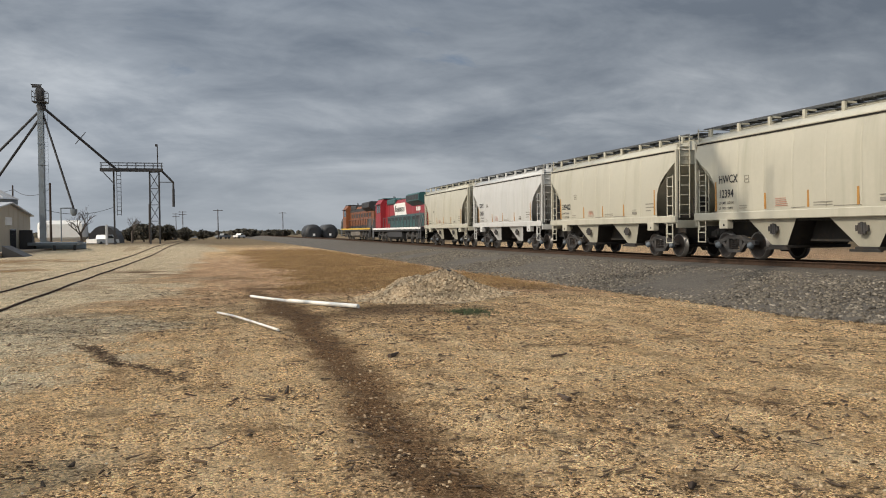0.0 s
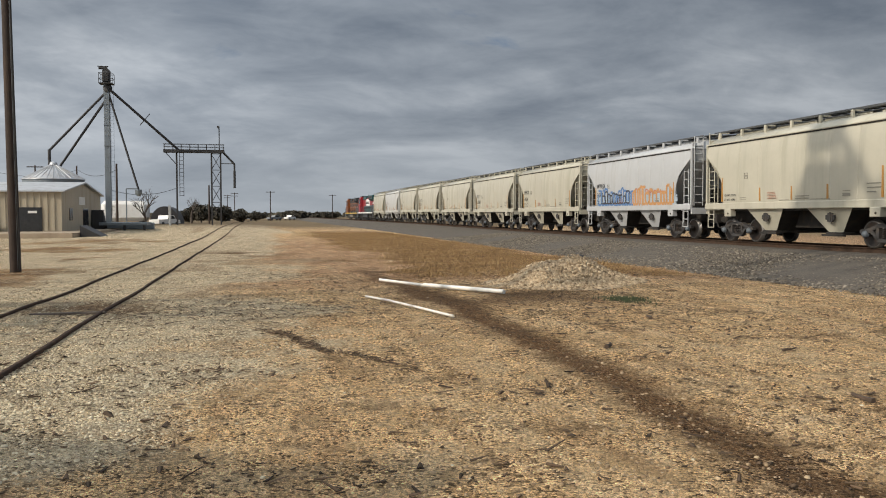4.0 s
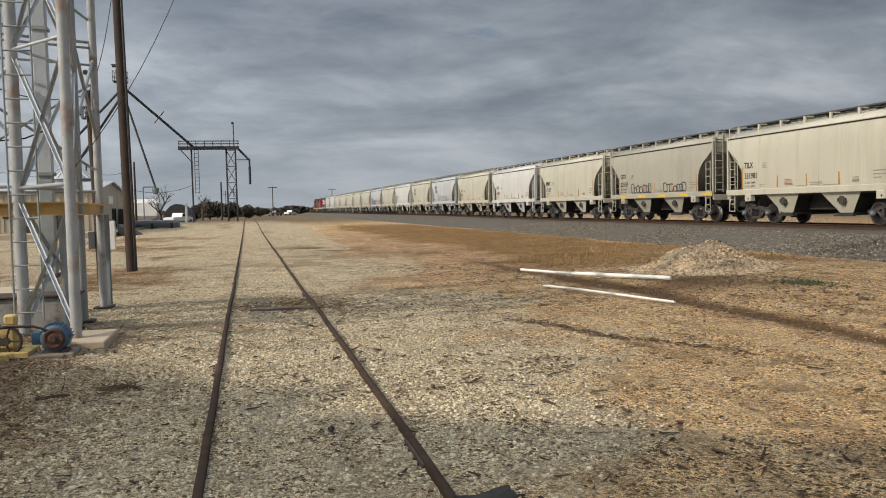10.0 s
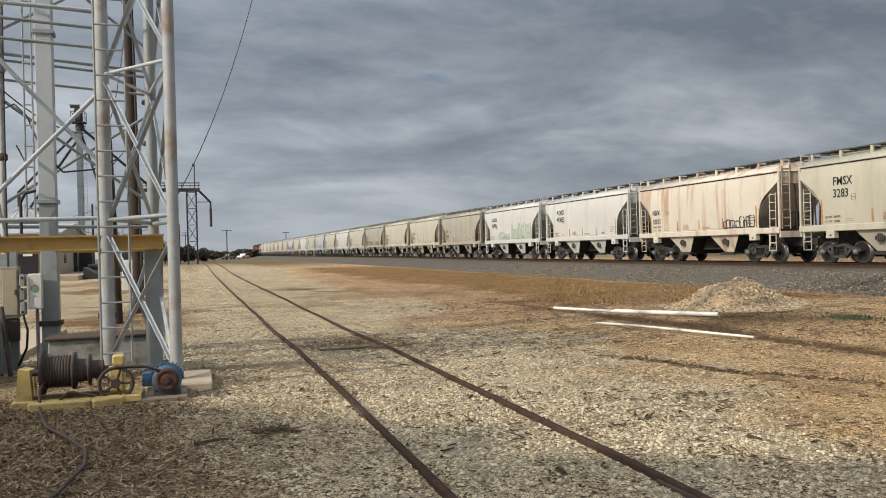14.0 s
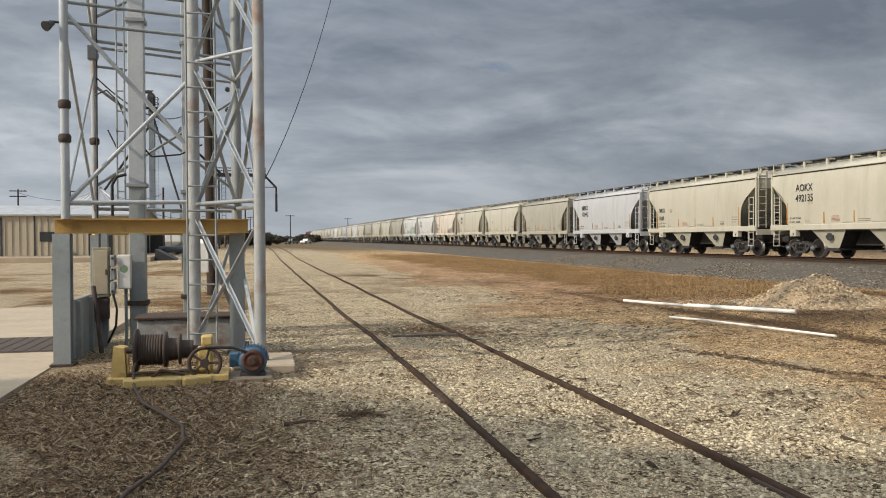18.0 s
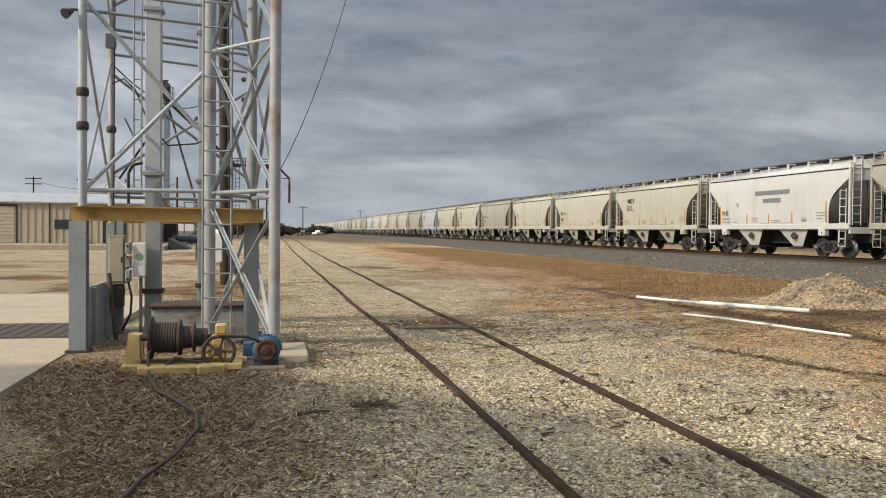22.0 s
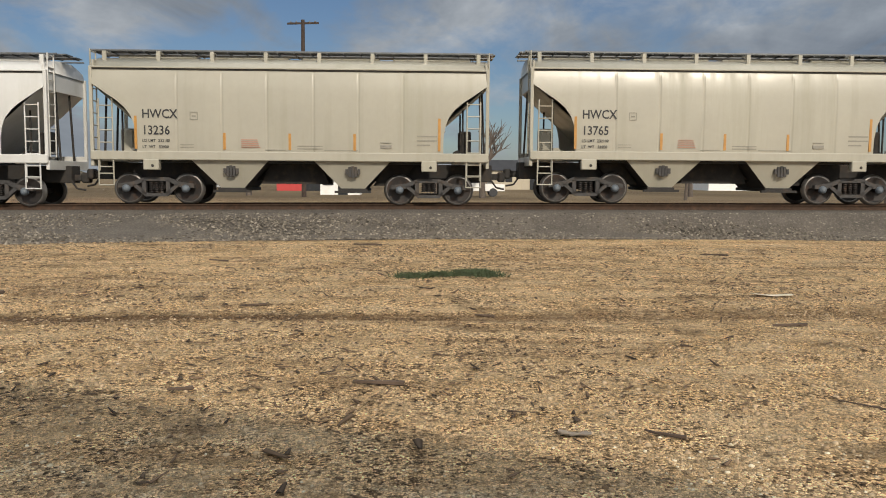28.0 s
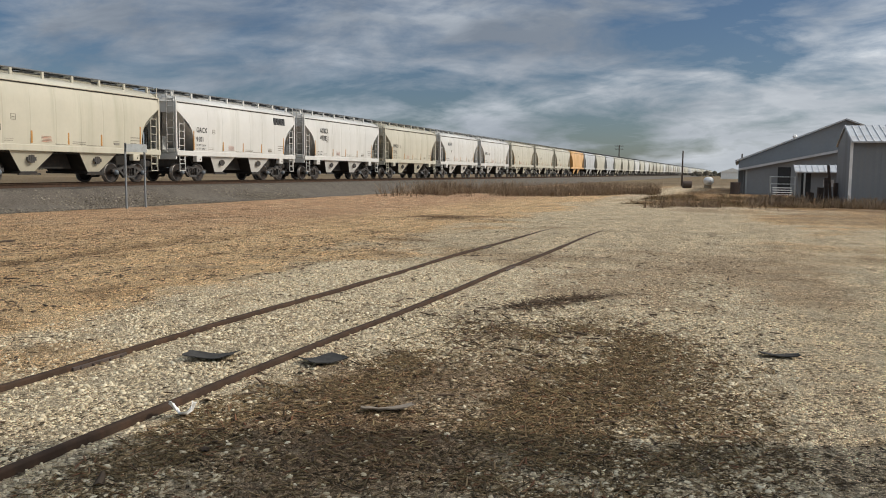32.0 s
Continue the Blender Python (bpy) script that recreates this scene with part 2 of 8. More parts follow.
M_YELLOW2 = mat("chipped_yellow_paint", (0.62, 0.45, 0.17), rough=0.6, spread=0.15, scale=5, dirt=(0.14, 0.10, 0.06), dirt_amount=0.85, dirt_scale=9, dirt_lo=0.53)
M_RUST = mat("dark_rust", (0.07, 0.052, 0.043), rough=0.85, spread=0.3, scale=8, dirt=(0.13, 0.07, 0.042), dirt_amount=0.6, dirt_scale=7, bump=0.004)
M_BLUEMOT = mat("blue_motor_paint", (0.045, 0.115, 0.19), rough=0.5, spread=0.2, scale=8, dirt=(0.14, 0.10, 0.07), dirt_amount=0.6, dirt_scale=9, dirt_lo=0.53)
M_WOODPOLE = mat("creosoted_pole", (0.042, 0.028, 0.021), rough=0.9, spread=0.25, scale=4, dirt=(0.085, 0.06, 0.044), dirt_amount=0.6, dirt_scale=7, streak=True, bump=0.006, bump_scale=20)
M_WOOD = mat("grey_weathered_wood", (0.24, 0.20, 0.155), rough=0.9, spread=0.25, scale=6, dirt=(0.10, 0.075, 0.055), dirt_amount=0.6, dirt_scale=6, bump=0.004)
M_CONC = mat("pale_concrete", (0.47, 0.385, 0.28), rough=0.9, spread=0.10, scale=0.7, dirt=(0.33, 0.26, 0.185), dirt_amount=0.5, dirt_scale=0.8, bump=0.004, bump_scale=30, fine=0.08)
M_TANSHEET = mat("tan_sheet_metal", (0.42, 0.365, 0.27), rough=0.5, spread=0.07, scale=0.6, dirt=(0.33, 0.26, 0.18), dirt_amount=0.4, dirt_scale=0.8, streak=True)
M_GREYSHEET = mat("grey_sheet_metal", (0.175, 0.188, 0.20), rough=0.5, spread=0.06, scale=0.6, dirt=(0.22, 0.21, 0.20), dirt_amount=0.4, dirt_scale=0.8, streak=True)
M_ROOFGALV = mat("weathered_tin_roof", (0.50, 0.51, 0.52), rough=0.4, metal=0.5, spread=0.1, scale=0.8, dirt=(0.30, 0.24, 0.20), dirt_amount=0.4, dirt_scale=1.2)
M_WHITE = mat("white_paint", (0.78, 0.77, 0.74), rough=0.5, spread=0.05, scale=1, dirt=(0.5, 0.44, 0.36), dirt_amount=0.3, dirt_scale=2)
M_DARK = mat("dark_glass_opening", (0.03, 0.032, 0.035), rough=0.15, spread=0.2)
M_DARKST = mat("dark_tower_steel", (0.032, 0.031, 0.032), rough=0.7, spread=0.2, scale=1)
M_GREYLEG = mat("galvanised_leg_casing", (0.19, 0.22, 0.245), rough=0.5, metal=0.3, spread=0.1, scale=0.6, dirt=(0.17, 0.17, 0.17), dirt_amount=0.4, dirt_scale=1.5)
M_BARK = mat("bare_branch", (0.10, 0.08, 0.065), rough=0.95, spread=0.3, scale=5)
M_DEBRIS = mat("dark_bark_debris", (0.085, 0.058, 0.04), rough=0.95, spread=0.4, scale=3)
M_LEAF = mat("dark_evergreen", (0.06, 0.053, 0.038), rough=0.9, spread=0.35, scale=1)
M_GREEN = mat("low_green_weed", (0.05, 0.068, 0.024), rough=0.8, spread=0.35, scale=9)
M_RUBBER = mat("grey_scrap_sheet", (0.055, 0.053, 0.05), rough=0.95, spec=0.1, spread=0.25, scale=6)
M_PAPER = mat("white_paper_scrap", (0.82, 0.82, 0.80), rough=0.7, spread=0.04)
M_STONE = mat("pale_limestone_gravel", (0.52, 0.45, 0.335), rough=0.9, spread=0.18, scale=8, each=0.0)
M_REDB = mat("red_sheet_metal", (0.42, 0.045, 0.04), rough=0.5, spread=0.08)
M_ORANGE = mat("orange_loco_paint", (0.20, 0.066, 0.022), rough=0.45, spread=0.1, scale=1, dirt=(0.12, 0.07, 0.045), dirt_amount=0.6, dirt_scale=1.3, streak=True)
M_LRED = mat("red_loco_paint", (0.27, 0.018, 0.026), rough=0.4, spread=0.08, scale=1, dirt=(0.16, 0.05, 0.04), dirt_amount=0.4, dirt_scale=1.3, streak=True)
M_LGREEN = mat("dark_green_loco_paint", (0.025, 0.085, 0.085), rough=0.4, spread=0.1, scale=1)
M_LBLACK = mat("black_loco_paint", (0.03, 0.03, 0.032), rough=0.55, spread=0.2, scale=2)
M_LYEL = mat("yellow_loco_stripe", (0.62, 0.40, 0.05), rough=0.45)
M_CABLE = mat("black_cable", (0.025, 0.024, 0.023), rough=0.7)
M_HOSE = mat("brown_rubber_hose", (0.075, 0.048, 0.036), rough=0.7, spread=0.25, scale=6)
M_GREENDOT = mat("faded_green_sticker", (0.22, 0.33, 0.20), rough=0.6)


# ---- mesh helpers ----
class Mesh:
    """Collects simple solids and becomes one mesh."""

    def __init__(self):
        self.v, self.f, self.smooth = [], [], []

    def add(self, verts, faces, smooth=False):
        o = len(self.v)
        self.v += [tuple(p) for p in verts]
        self.f += [tuple(o + i for i in q) for q in faces]
        self.smooth += [smooth] * len(faces)
        return self

    def box(self, x0, x1, y0, y1, z0, z1, bev=0.0, m=None):
        if bev <= 0:
            vs = [(x, y, z) for z in (z0, z1) for x, y in ((x0, y0), (x1, y0), (x1, y1), (x0, y1))]
            fs = [(3, 2, 1, 0), (4, 5, 6, 7), (0, 1, 5, 4), (1, 2, 6, 5), (2, 3, 7, 6), (3, 0, 4, 7)]
        else:
            b = min(bev, (x1 - x0) / 2.1, (y1 - y0) / 2.1, (z1 - z0) / 2.1)
            ring = lambda i, z: [(x0 + b + i, y0 + i, z), (x1 - b - i, y0 + i, z), (x1 - i, y0 + b + i, z), (x1 - i, y1 - b - i, z),
                                 (x1 - b - i, y1 - i, z), (x0 + b + i, y1 - i, z), (x0 + i, y1 - b - i, z), (x0 + i, y0 + b + i, z)]
            vs = ring(b * 0.7, z0) + ring(0, z0 + b) + ring(0, z1 - b) + ring(b * 0.7, z1)
            fs = [tuple(range(7, -1, -1)), tuple(range(24, 32))]
            for k in range(3):
                for j in range(8):
                    a, c = k * 8 + j, k * 8 + (j + 1) % 8
                    fs.append((a, c, c + 8, a + 8))
        if m is not None:
            vs = [m @ Vector(p) for p in vs]
        return self.add(vs, fs)

    def tube(self, p, q, r, n=8, r2=None, cap=True):
        p, q = Vector(p), Vector(q)
        d = (q - p)
        if d.length < 1e-6:
            return self
        d.normalize()
        u = d.orthogonal().normalized()
        w = d.cross(u)
        r2 = r if r2 is None else r2
        vs = []
        for c, rr in ((p, r), (q, r2)):
            for i in range(n):
                a = 2 * math.pi * i / n
                vs.append(c + u * (rr * math.cos(a)) + w * (rr * math.sin(a)))
        self.add(vs, [(i, (i + 1) % n, n + (i + 1) % n, n + i) for i in range(n)], n > 5)
        if cap:
            self.add(vs[:n], [tuple(range(n - 1, -1, -1))])
            self.add(vs[n:], [tuple(range(n))])
        return self

    def path(self, pts, r, n=6):
        for a, b in zip(pts, pts[1:]):
            self.tube(a, b, r, n)
        return self

    def prism(self, poly, axis, a, b):
        """A polygon of two coordinates, pushed from a to b along the axis left over."""
        put = {0: lambda s, p: (s, p[0], p[1]), 1: lambda s, p: (p[0], s, p[1]), 2: lambda s, p: (p[0], p[1], s)}[axis]
        n = len(poly)
        vs = [put(a, p) for p in poly] + [put(b, p) for p in poly]
        return self.add(vs, [tuple(range(n - 1, -1, -1)), tuple(range(n, 2 * n))] + [(i, (i + 1) % n, n + (i + 1) % n, n + i) for i in range(n)])

    def lathe(self, prof, p, axis, n=20):
        """Turns (along, radius) pairs round an axis through p."""
        p, d = Vector(p), Vector(axis).normalized()
        u = d.orthogonal().normalized()
        w = d.cross(u)
        vs = []
        for s, r in prof:
            for i in range(n):
                a = 2 * math.pi * i / n
                vs.append(p + d * s + u * (r * math.cos(a)) + w * (r * math.sin(a)))
        fs = []
        for k in range(len(prof) - 1):
            for i in range(n):
                j = (i + 1) % n
                fs.append((k * n + i, k * n + j, (k + 1) * n + j, (k + 1) * n + i))
        self.add(vs, fs, True)
        self.add(vs[:n], [tuple(range(n - 1, -1, -1))])
        self.add(vs[-n:], [tuple(range(n))])
        return self

    def data(self, name, material):
        me = bpy.data.meshes.new(name)
        me.from_pydata(self.v, [], self.f)
        me.polygons.foreach_set("use_smooth", self.smooth)
        if material:
            me.materials.append(material)
        bm = bmesh.new()
        bm.from_mesh(me)
        bmesh.ops.recalc_face_normals(bm, faces=bm.faces)
        bm.to_mesh(me)
        bm.free()
        return me


def thing(name, label, category, x=0, y=0, z=0, rz=0, group="", kind=""):
    ob = new(name)
    ob.empty_display_size = 0.2
    ob.matrix_world = pose(x, y, z, 0, 0, rz)
    return tagged(ob, label, category, group, kind)


def part(name, ms, material, parent, label=""):
    ob = new(name, ms.data(name, material) if isinstance(ms, Mesh) else ms)
    ob.parent = parent
    if label:
        ob["label"] = label
    return ob


def single(name, ms, material, label, category, x=0, y=0, z=0, rz=0, group="", kind=""):
    ob = new(name, ms.data(name, material) if isinstance(ms, Mesh) else ms)
    ob.matrix_world = pose(x, y, z, 0, 0, rz)
    return tagged(ob, label, category, group, kind)


def lettering(text, size, material, name="lettering", bold=0.0):
    """Flat mesh of a word, reading along +x, upright along +z, facing -y, its lower left corner at the origin."""
    cu = bpy.data.curves.new(name, "FONT")
    cu.body, cu.size, cu.offset = text, size * 1.38, bold or size * 0.02
    cu.resolution_u = 2
    ob = bpy.data.objects.new(name, cu)
    scene.collection.objects.link(ob)
    me = bpy.data.meshes.new_from_object(ob.evaluated_get(bpy.context.evaluated_depsgraph_get()))
    bpy.data.objects.remove(ob)
    bpy.data.curves.remove(cu)
    me.transform(Matrix.Rotation(radians(90), 4, "X"))
    me.materials.clear()
    me.materials.append(material)
    me.name = name
    return me


def track_z(y):
    """Height of the main line's rail head."""
    return float(np.interp(y, [-400, -60, -30, 0, 25, 60, 100, 400], [1.0, 1.02, 1.0, 0.86, 0.66, 0.66, 0.8, 0.9]))


TRACK_X = 18.6
SPEED, PITCH, GAP0 = 18.13, 13.05, 64.12
# ---- ground ----
rng = np.random.default_rng(5)


def foot_x(y):
    """Where the ballast meets the dirt."""
    return np.interp(y, [-400, -60, -6, 2, 12, 30, 100, 400], [15.0, 14.9, 15.6, 15.0, 12.0, 11.4, 12.0, 12.0])


def soft(v, lo, hi):
    t = np.clip((v - lo) / (hi - lo), 0, 1)
    return t * t * (3 - 2 * t)


def rise(x, y):
    """Gentle height of the yard."""
    x, y = np.asarray(x, float), np.asarray(y, float)
    mound = 0.15 * np.exp(-(((x + 9.0) / 4.0) ** 2 + ((y - 13.0) / 4.5) ** 2))
    rut = -0.05 * np.exp(-((x - 2.4) / 0.45) ** 2) * (np.abs(y) < 60)
    swell = 0.018 * np.sin(x * 0.9 + 0.3 * y) * np.sin(y * 0.53 - 0.2 * x) * (np.hypot(x, y) < 80)
    north = 0.38 * soft(y, 62, 105) * soft(-y, -230, -160) * soft(-x, -4, 4)
    return mound + rut + swell + north - 0.012


def value_noise(x, y, cell, seed):
    """Smooth noise on a grid, 0 to 1."""
    g = np.random.default_rng(seed).random((64, 64))
    u, v = x / cell, y / cell
    i, j = np.floor(u).astype(int), np.floor(v).astype(int)
    a, b = u - i, v - j
    a, b = a * a * (3 - 2 * a), b * b * (3 - 2 * b)
    at = lambda p, q: g[p % 64, q % 64]
    return (at(i, j) * (1 - a) + at(i + 1, j) * a) * (1 - b) + (at(i, j + 1) * (1 - a) + at(i + 1, j + 1) * a) * b


def spread_noise(x, y, seed):
    return 0.5 * value_noise(x, y, 4.0, seed) + 0.3 * value_noise(x, y, 1.5, seed + 1) + 0.2 * value_noise(x, y, 0.6, seed + 2)


def blot(x, y, cx, cy, rx, ry):
    return np.exp(-(((x - cx) / rx) ** 2 + ((y - cy) / ry) ** 2))


def ground_masks(x, y):
    n = spread_noise(x, y, 11)
    edge = np.interp(y, [-60, -25, -8, 0, 8, 20, 40, 80], [-1.5, -2.3, -3.0, -3.9, -2.2, -1.5, -1.0, 0.5])
    dirt = soft(x - edge + (n - 0.5) * 5.0, -1.2, 1.6) + 0.75 * soft(-y, 12, 26) * soft(-x, 8, 11) * soft(n, 0.3, 0.6)
    grass = soft(x + (n - 0.5) * 5, 1.6, 4.0) * soft(-x + foot_x(y) + (n - 0.5) * 2, -0.2, 1.5) * soft(y + (n - 0.5) * 6, 21, 25) * soft(-y, -110, -75)
    side = soft(-x + (n - 0.5) * 4, 7.0, 9.0) * soft(y + (n - 0.5) * 6, 19, 23) * soft(-y, -75, -60) * 0.8 * soft(n, 0.42, 0.62)
    side = side + 0.9 * soft(-x + (n - 0.5) * 6, 3.0, 6.0) * soft(-y + (n - 0.5) * 5, 42.0, 46.0) * soft(y, -130, -90) + 0.55 * soft(-x + (n - 0.5) * 6, 8.5, 11.0) * soft(-y + (n - 0.5) * 5, 29.0, 34.0)
    leaf = blot(x, y, -8.9, 8.4, 1.3, 2.4) * 0.9 + blot(x, y, -9.3, 11.5, 0.9, 1.4) * 0.7 + blot(x, y, -7.6, -5.4, 1.5, 2.2) * 1.2 + blot(x, y, -9.4, -3.4, 1.6, 1.4) * 0.8
    leaf = soft(leaf + (n - 0.5) * 2.6, 0.4, 0.95) + 0.5 * soft(-y + (n - 0.5) * 10, 7.0, 18.0) * soft(-x + (n - 0.5) * 4, 6.0, 8.5) * soft(n, 0.35, 0.6)
    wetx = np.interp(y, [-30, -16, -8, 0, 5, 10, 16, 24], [3.5, 2.7, 2.6, 2.36, 2.05, 2.15, 2.25, 1.6])
    wet_and_shade = np.exp(-((x - wetx + (n - 0.5) * 0.8) / 0.40) ** 2) * soft(y, -26, -14) * soft(-y, -30, -22) * np.interp(y, [-20, -2, 4, 12, 24], [0.45, 0.55, 0.9, 1.0, 0.9])
    wet_and_shade = wet_and_shade + 0.9 * blot(x, y, 4.2, 19.0, 2.3, 3.2) * soft(n, 0.35, 0.6) + 0.8 * blot(x, y, -2.2, 38.0, 2.4, 4.0) * soft(n, 0.4, 0.6)
    wet_and_shade = wet_and_shade + 0.8 * blot(x, y, 1.7, 27.0, 1.4, 5.5) * soft(n, 0.4, 0.55) + 0.95 * blot(x, y, -2.0, -18.6, 1.5, 0.9) * soft(n, 0.25, 0.5) + 0.9 * blot(x, y, 1.0, -28.5, 2.4, 1.8) * soft(n, 0.25, 0.5) + 0.5 * blot(x, y, -1.0, -17.0, 4.0, 0.7) * soft(n, 0.45, 0.6)
    # the last two blots darken the weed mat and paint in bin shade
    wet_and_shade = wet_and_shade + 0.2 * blot(x, y, -0.6, 10.6, 0.4, 1.4) + 0.5 * blot(x, y, 0.0, 15.5, 6.0, 1.3) * soft(n, 0.45, 0.6) + 0.55 * blot(x, y, -5.0, 16.6, 1.6, 1.6) * soft(n, 0.35, 0.55) + 0.85 * blot(x, y, -7.9, -4.9, 1.7, 2.3) * soft(n, 0.34, 0.58) + 0.6 * blot(x, y, -7.2, -8.5, 0.8, 1.8) * soft(n, 0.34, 0.58)
    red = soft(x, 1.0, 6.0) * soft(-y, 6, 30) + 0.9 * soft(y + (n - 0.5) * 8, 17, 24) * soft(-y, -75, -50) * soft(x + (n - 0.5) * 5, -3.0, 0.5)
    return np.clip(dirt, 0, 1), np.clip(grass + side, 0, 1), np.clip(leaf * (0.55 + n), 0, 1), np.clip(wet_and_shade, 0, 1), np.clip(red, 0, 1)


def axis_steps(lo, hi, step, far):
    core = list(np.arange(lo, hi + step / 2, step))
    out, d = [], step
    a = core[-1]
    while a < far:
        d *= 1.28
        a += d
        out.append(a)
    out2, d = [], step
    a = core[0]
    while a > -far:
        d *= 1.28
        a -= d
        out2.append(a)
    return np.array(out2[::-1] + core + out)


def ground_material():
    mt = bpy.data.materials.new("yard_ground")
    mt.use_nodes = True
    nt = mt.node_tree
    b = nt.nodes["Principled BSDF"]
    b.inputs["Roughness"].default_value = 0.95
    b.inputs["Specular IOR Level"].default_value = 0.15
    tc = nt.nodes.new("ShaderNodeTexCoord")

    def nz(sc, detail=6, rough=0.6):
        n = nt.nodes.new("ShaderNodeTexNoise")
        n.inputs["Scale"].default_value, n.inputs["Detail"].default_value, n.inputs["Roughness"].default_value = sc, detail, rough
        nt.links.new(tc.outputs["Object"], n.inputs["Vector"])
        return n.outputs["Fac"]

    def vor(sc, feature="F1", out="Distance"):
        n = nt.nodes.new("ShaderNodeTexVoronoi")
        n.feature = feature
        n.inputs["Scale"].default_value = sc
        nt.links.new(tc.outputs["Object"], n.inputs["Vector"])
        return n.outputs[out]

    def rngn(v, lo, hi, a=0.0, c=1.0):
        n = nt.nodes.new("ShaderNodeMapRange")
        n.inputs[1].default_value, n.inputs[2].default_value, n.inputs[3].default_value, n.inputs[4].default_value = lo, hi, a, c
        nt.links.new(v, n.inputs[0])
        return n.outputs[0]

    def mixc(f, a, c, blend="MIX"):
        n = nt.nodes.new("ShaderNodeMix")
        n.data_type, n.blend_type = "RGBA", blend
        for s, v in (("Factor", f), ("A", a), ("B", c)):
            if isinstance(v, (int, float)):
                n.inputs[s].default_value = v
            elif isinstance(v, tuple):
                n.inputs[s].default_value = (*v, 1)
            else:
                nt.links.new(v, n.inputs[s])
        return n.outputs["Result"]

    def mth(op, a, c):
        n = nt.nodes.new("ShaderNodeMath")
        n.operation, n.use_clamp = op, True
        for i, v in enumerate((a, c)):
            if isinstance(v, (int, float)):
                n.inputs[i].default_value = v
            else:
                nt.links.new(v, n.inputs[i])
        return n.outputs[0]

    masks = nt.nodes.new("ShaderNodeAttribute")
    masks.attribute_name = "soil"
    more = nt.nodes.new("ShaderNodeAttribute")
    more.attribute_name = "stain"
    sm, st = nt.nodes.new("ShaderNodeSeparateColor"), nt.nodes.new("ShaderNodeSeparateColor")
    nt.links.new(masks.outputs["Color"], sm.inputs[0])
    nt.links.new(more.outputs["Color"], st.inputs[0])
    mid, fine, tiny = nz(1.3), nz(9, 8, 0.7), nz(60, 5, 0.7)
    stones = vor(26.0, "F1", "Color")
    ss = nt.nodes.new("ShaderNodeSeparateColor")
    nt.links.new(stones, ss.inputs[0])
    gap, small_gap = vor(26.0, "DISTANCE_TO_EDGE"), vor(58.0, "DISTANCE_TO_EDGE")
    sb = nt.nodes.new("ShaderNodeSeparateColor")
    nt.links.new(vor(58.0, "F1", "Color"), sb.inputs[0])
    stone = mixc(rngn(ss.outputs[0], 0.0, 1.0), (0.56, 0.465, 0.315), (0.86, 0.77, 0.585))
    chip = mixc(rngn(sb.outputs[0], 0.0, 1.0), (0.36, 0.29, 0.195), (0.80, 0.71, 0.545))
    soil = mixc(rngn(fine, 0.36, 0.64), (0.42, 0.33, 0.21), (0.72, 0.615, 0.435))
    soil = mixc(mth("MULTIPLY", rngn(small_gap, 0.04, 0.12), rngn(sb.outputs[1], 0.25, 0.35)), soil, chip)
    gravel = mixc(mth("MULTIPLY", rngn(gap, 0.06, 0.14), rngn(ss.outputs[1], 0.40, 0.45)), soil, stone)
    gravel = mixc(rngn(mid, 0.54, 0.68, 0.0, 0.5), gravel, (0.30, 0.235, 0.16))
    dirt = mixc(rngn(mid, 0.35, 0.7), (0.66, 0.45, 0.235), (0.86, 0.64, 0.385))
    dirt = mixc(rngn(fine, 0.5, 0.7, 0.0, 0.75), dirt, (0.29, 0.185, 0.095))
    dirt = mixc(mth("MULTIPLY", st.outputs[2], 0.95), dirt, mixc(rngn(fine, 0.3, 0.7), (0.43, 0.25, 0.145), (0.60, 0.385, 0.25)))
    dirt = mixc(mth("MULTIPLY", rngn(small_gap, 0.04, 0.12), rngn(sb.outputs[1], 0.62, 0.7, 0.0, 0.8)), dirt, mixc(rngn(sb.outputs[0], 0.0, 1.0), (0.25, 0.165, 0.095), (0.68, 0.54, 0.36)))
    dirt = mixc(mth("MULTIPLY", rngn(gap, 0.08, 0.16), rngn(ss.outputs[1], 0.80, 0.85, 0.0, 0.8)), dirt, mixc(rngn(ss.outputs[0], 0.0, 1.0), (0.32, 0.22, 0.13), (0.70, 0.57, 0.39)))
    mp = nt.nodes.new("ShaderNodeMapping")
    mp.inputs["Scale"].default_value = (2.2, 0.28, 1)
    nt.links.new(tc.outputs["Object"], mp.inputs[0])
    ruts = nt.nodes.new("ShaderNodeTexNoise")
    ruts.inputs["Scale"].default_value, ruts.inputs["Detail"].default_value, ruts.inputs["Roughness"].default_value = 1.0, 7, 0.65
    nt.links.new(mp.outputs[0], ruts.inputs["Vector"])
    rut = ruts.outputs["Fac"]
    gravel = mixc(rngn(rut, 0.52, 0.66, 0.0, 0.55), gravel, (0.30, 0.235, 0.16))
    dirt = mixc(rngn(rut, 0.50, 0.64, 0.0, 0.6), dirt, (0.34, 0.215, 0.115))
    dirt = mixc(rngn(rut, 0.46, 0.36, 0.0, 0.5), dirt, (0.68, 0.535, 0.345))
    edge = mth("ADD", mth("ADD", sm.outputs[0], rngn(fine, 0.3, 0.7, -0.25, 0.25)), rngn(nz(0.42, 6, 0.62), 0.50, 0.66, 0.08, -0.35))
    col = mixc(rngn(edge, 0.25, 0.75), gravel, dirt)
    straw = mixc(rngn(fine, 0.35, 0.7), (0.19, 0.10, 0.045), (0.42, 0.265, 0.12))
    straw = mixc(rngn(mid, 0.52, 0.66, 0.0, 0.75), straw, (0.12, 0.07, 0.038))
    straw = mixc(rngn(mid, 0.46, 0.36, 0.0, 0.7), straw, (0.50, 0.365, 0.22))
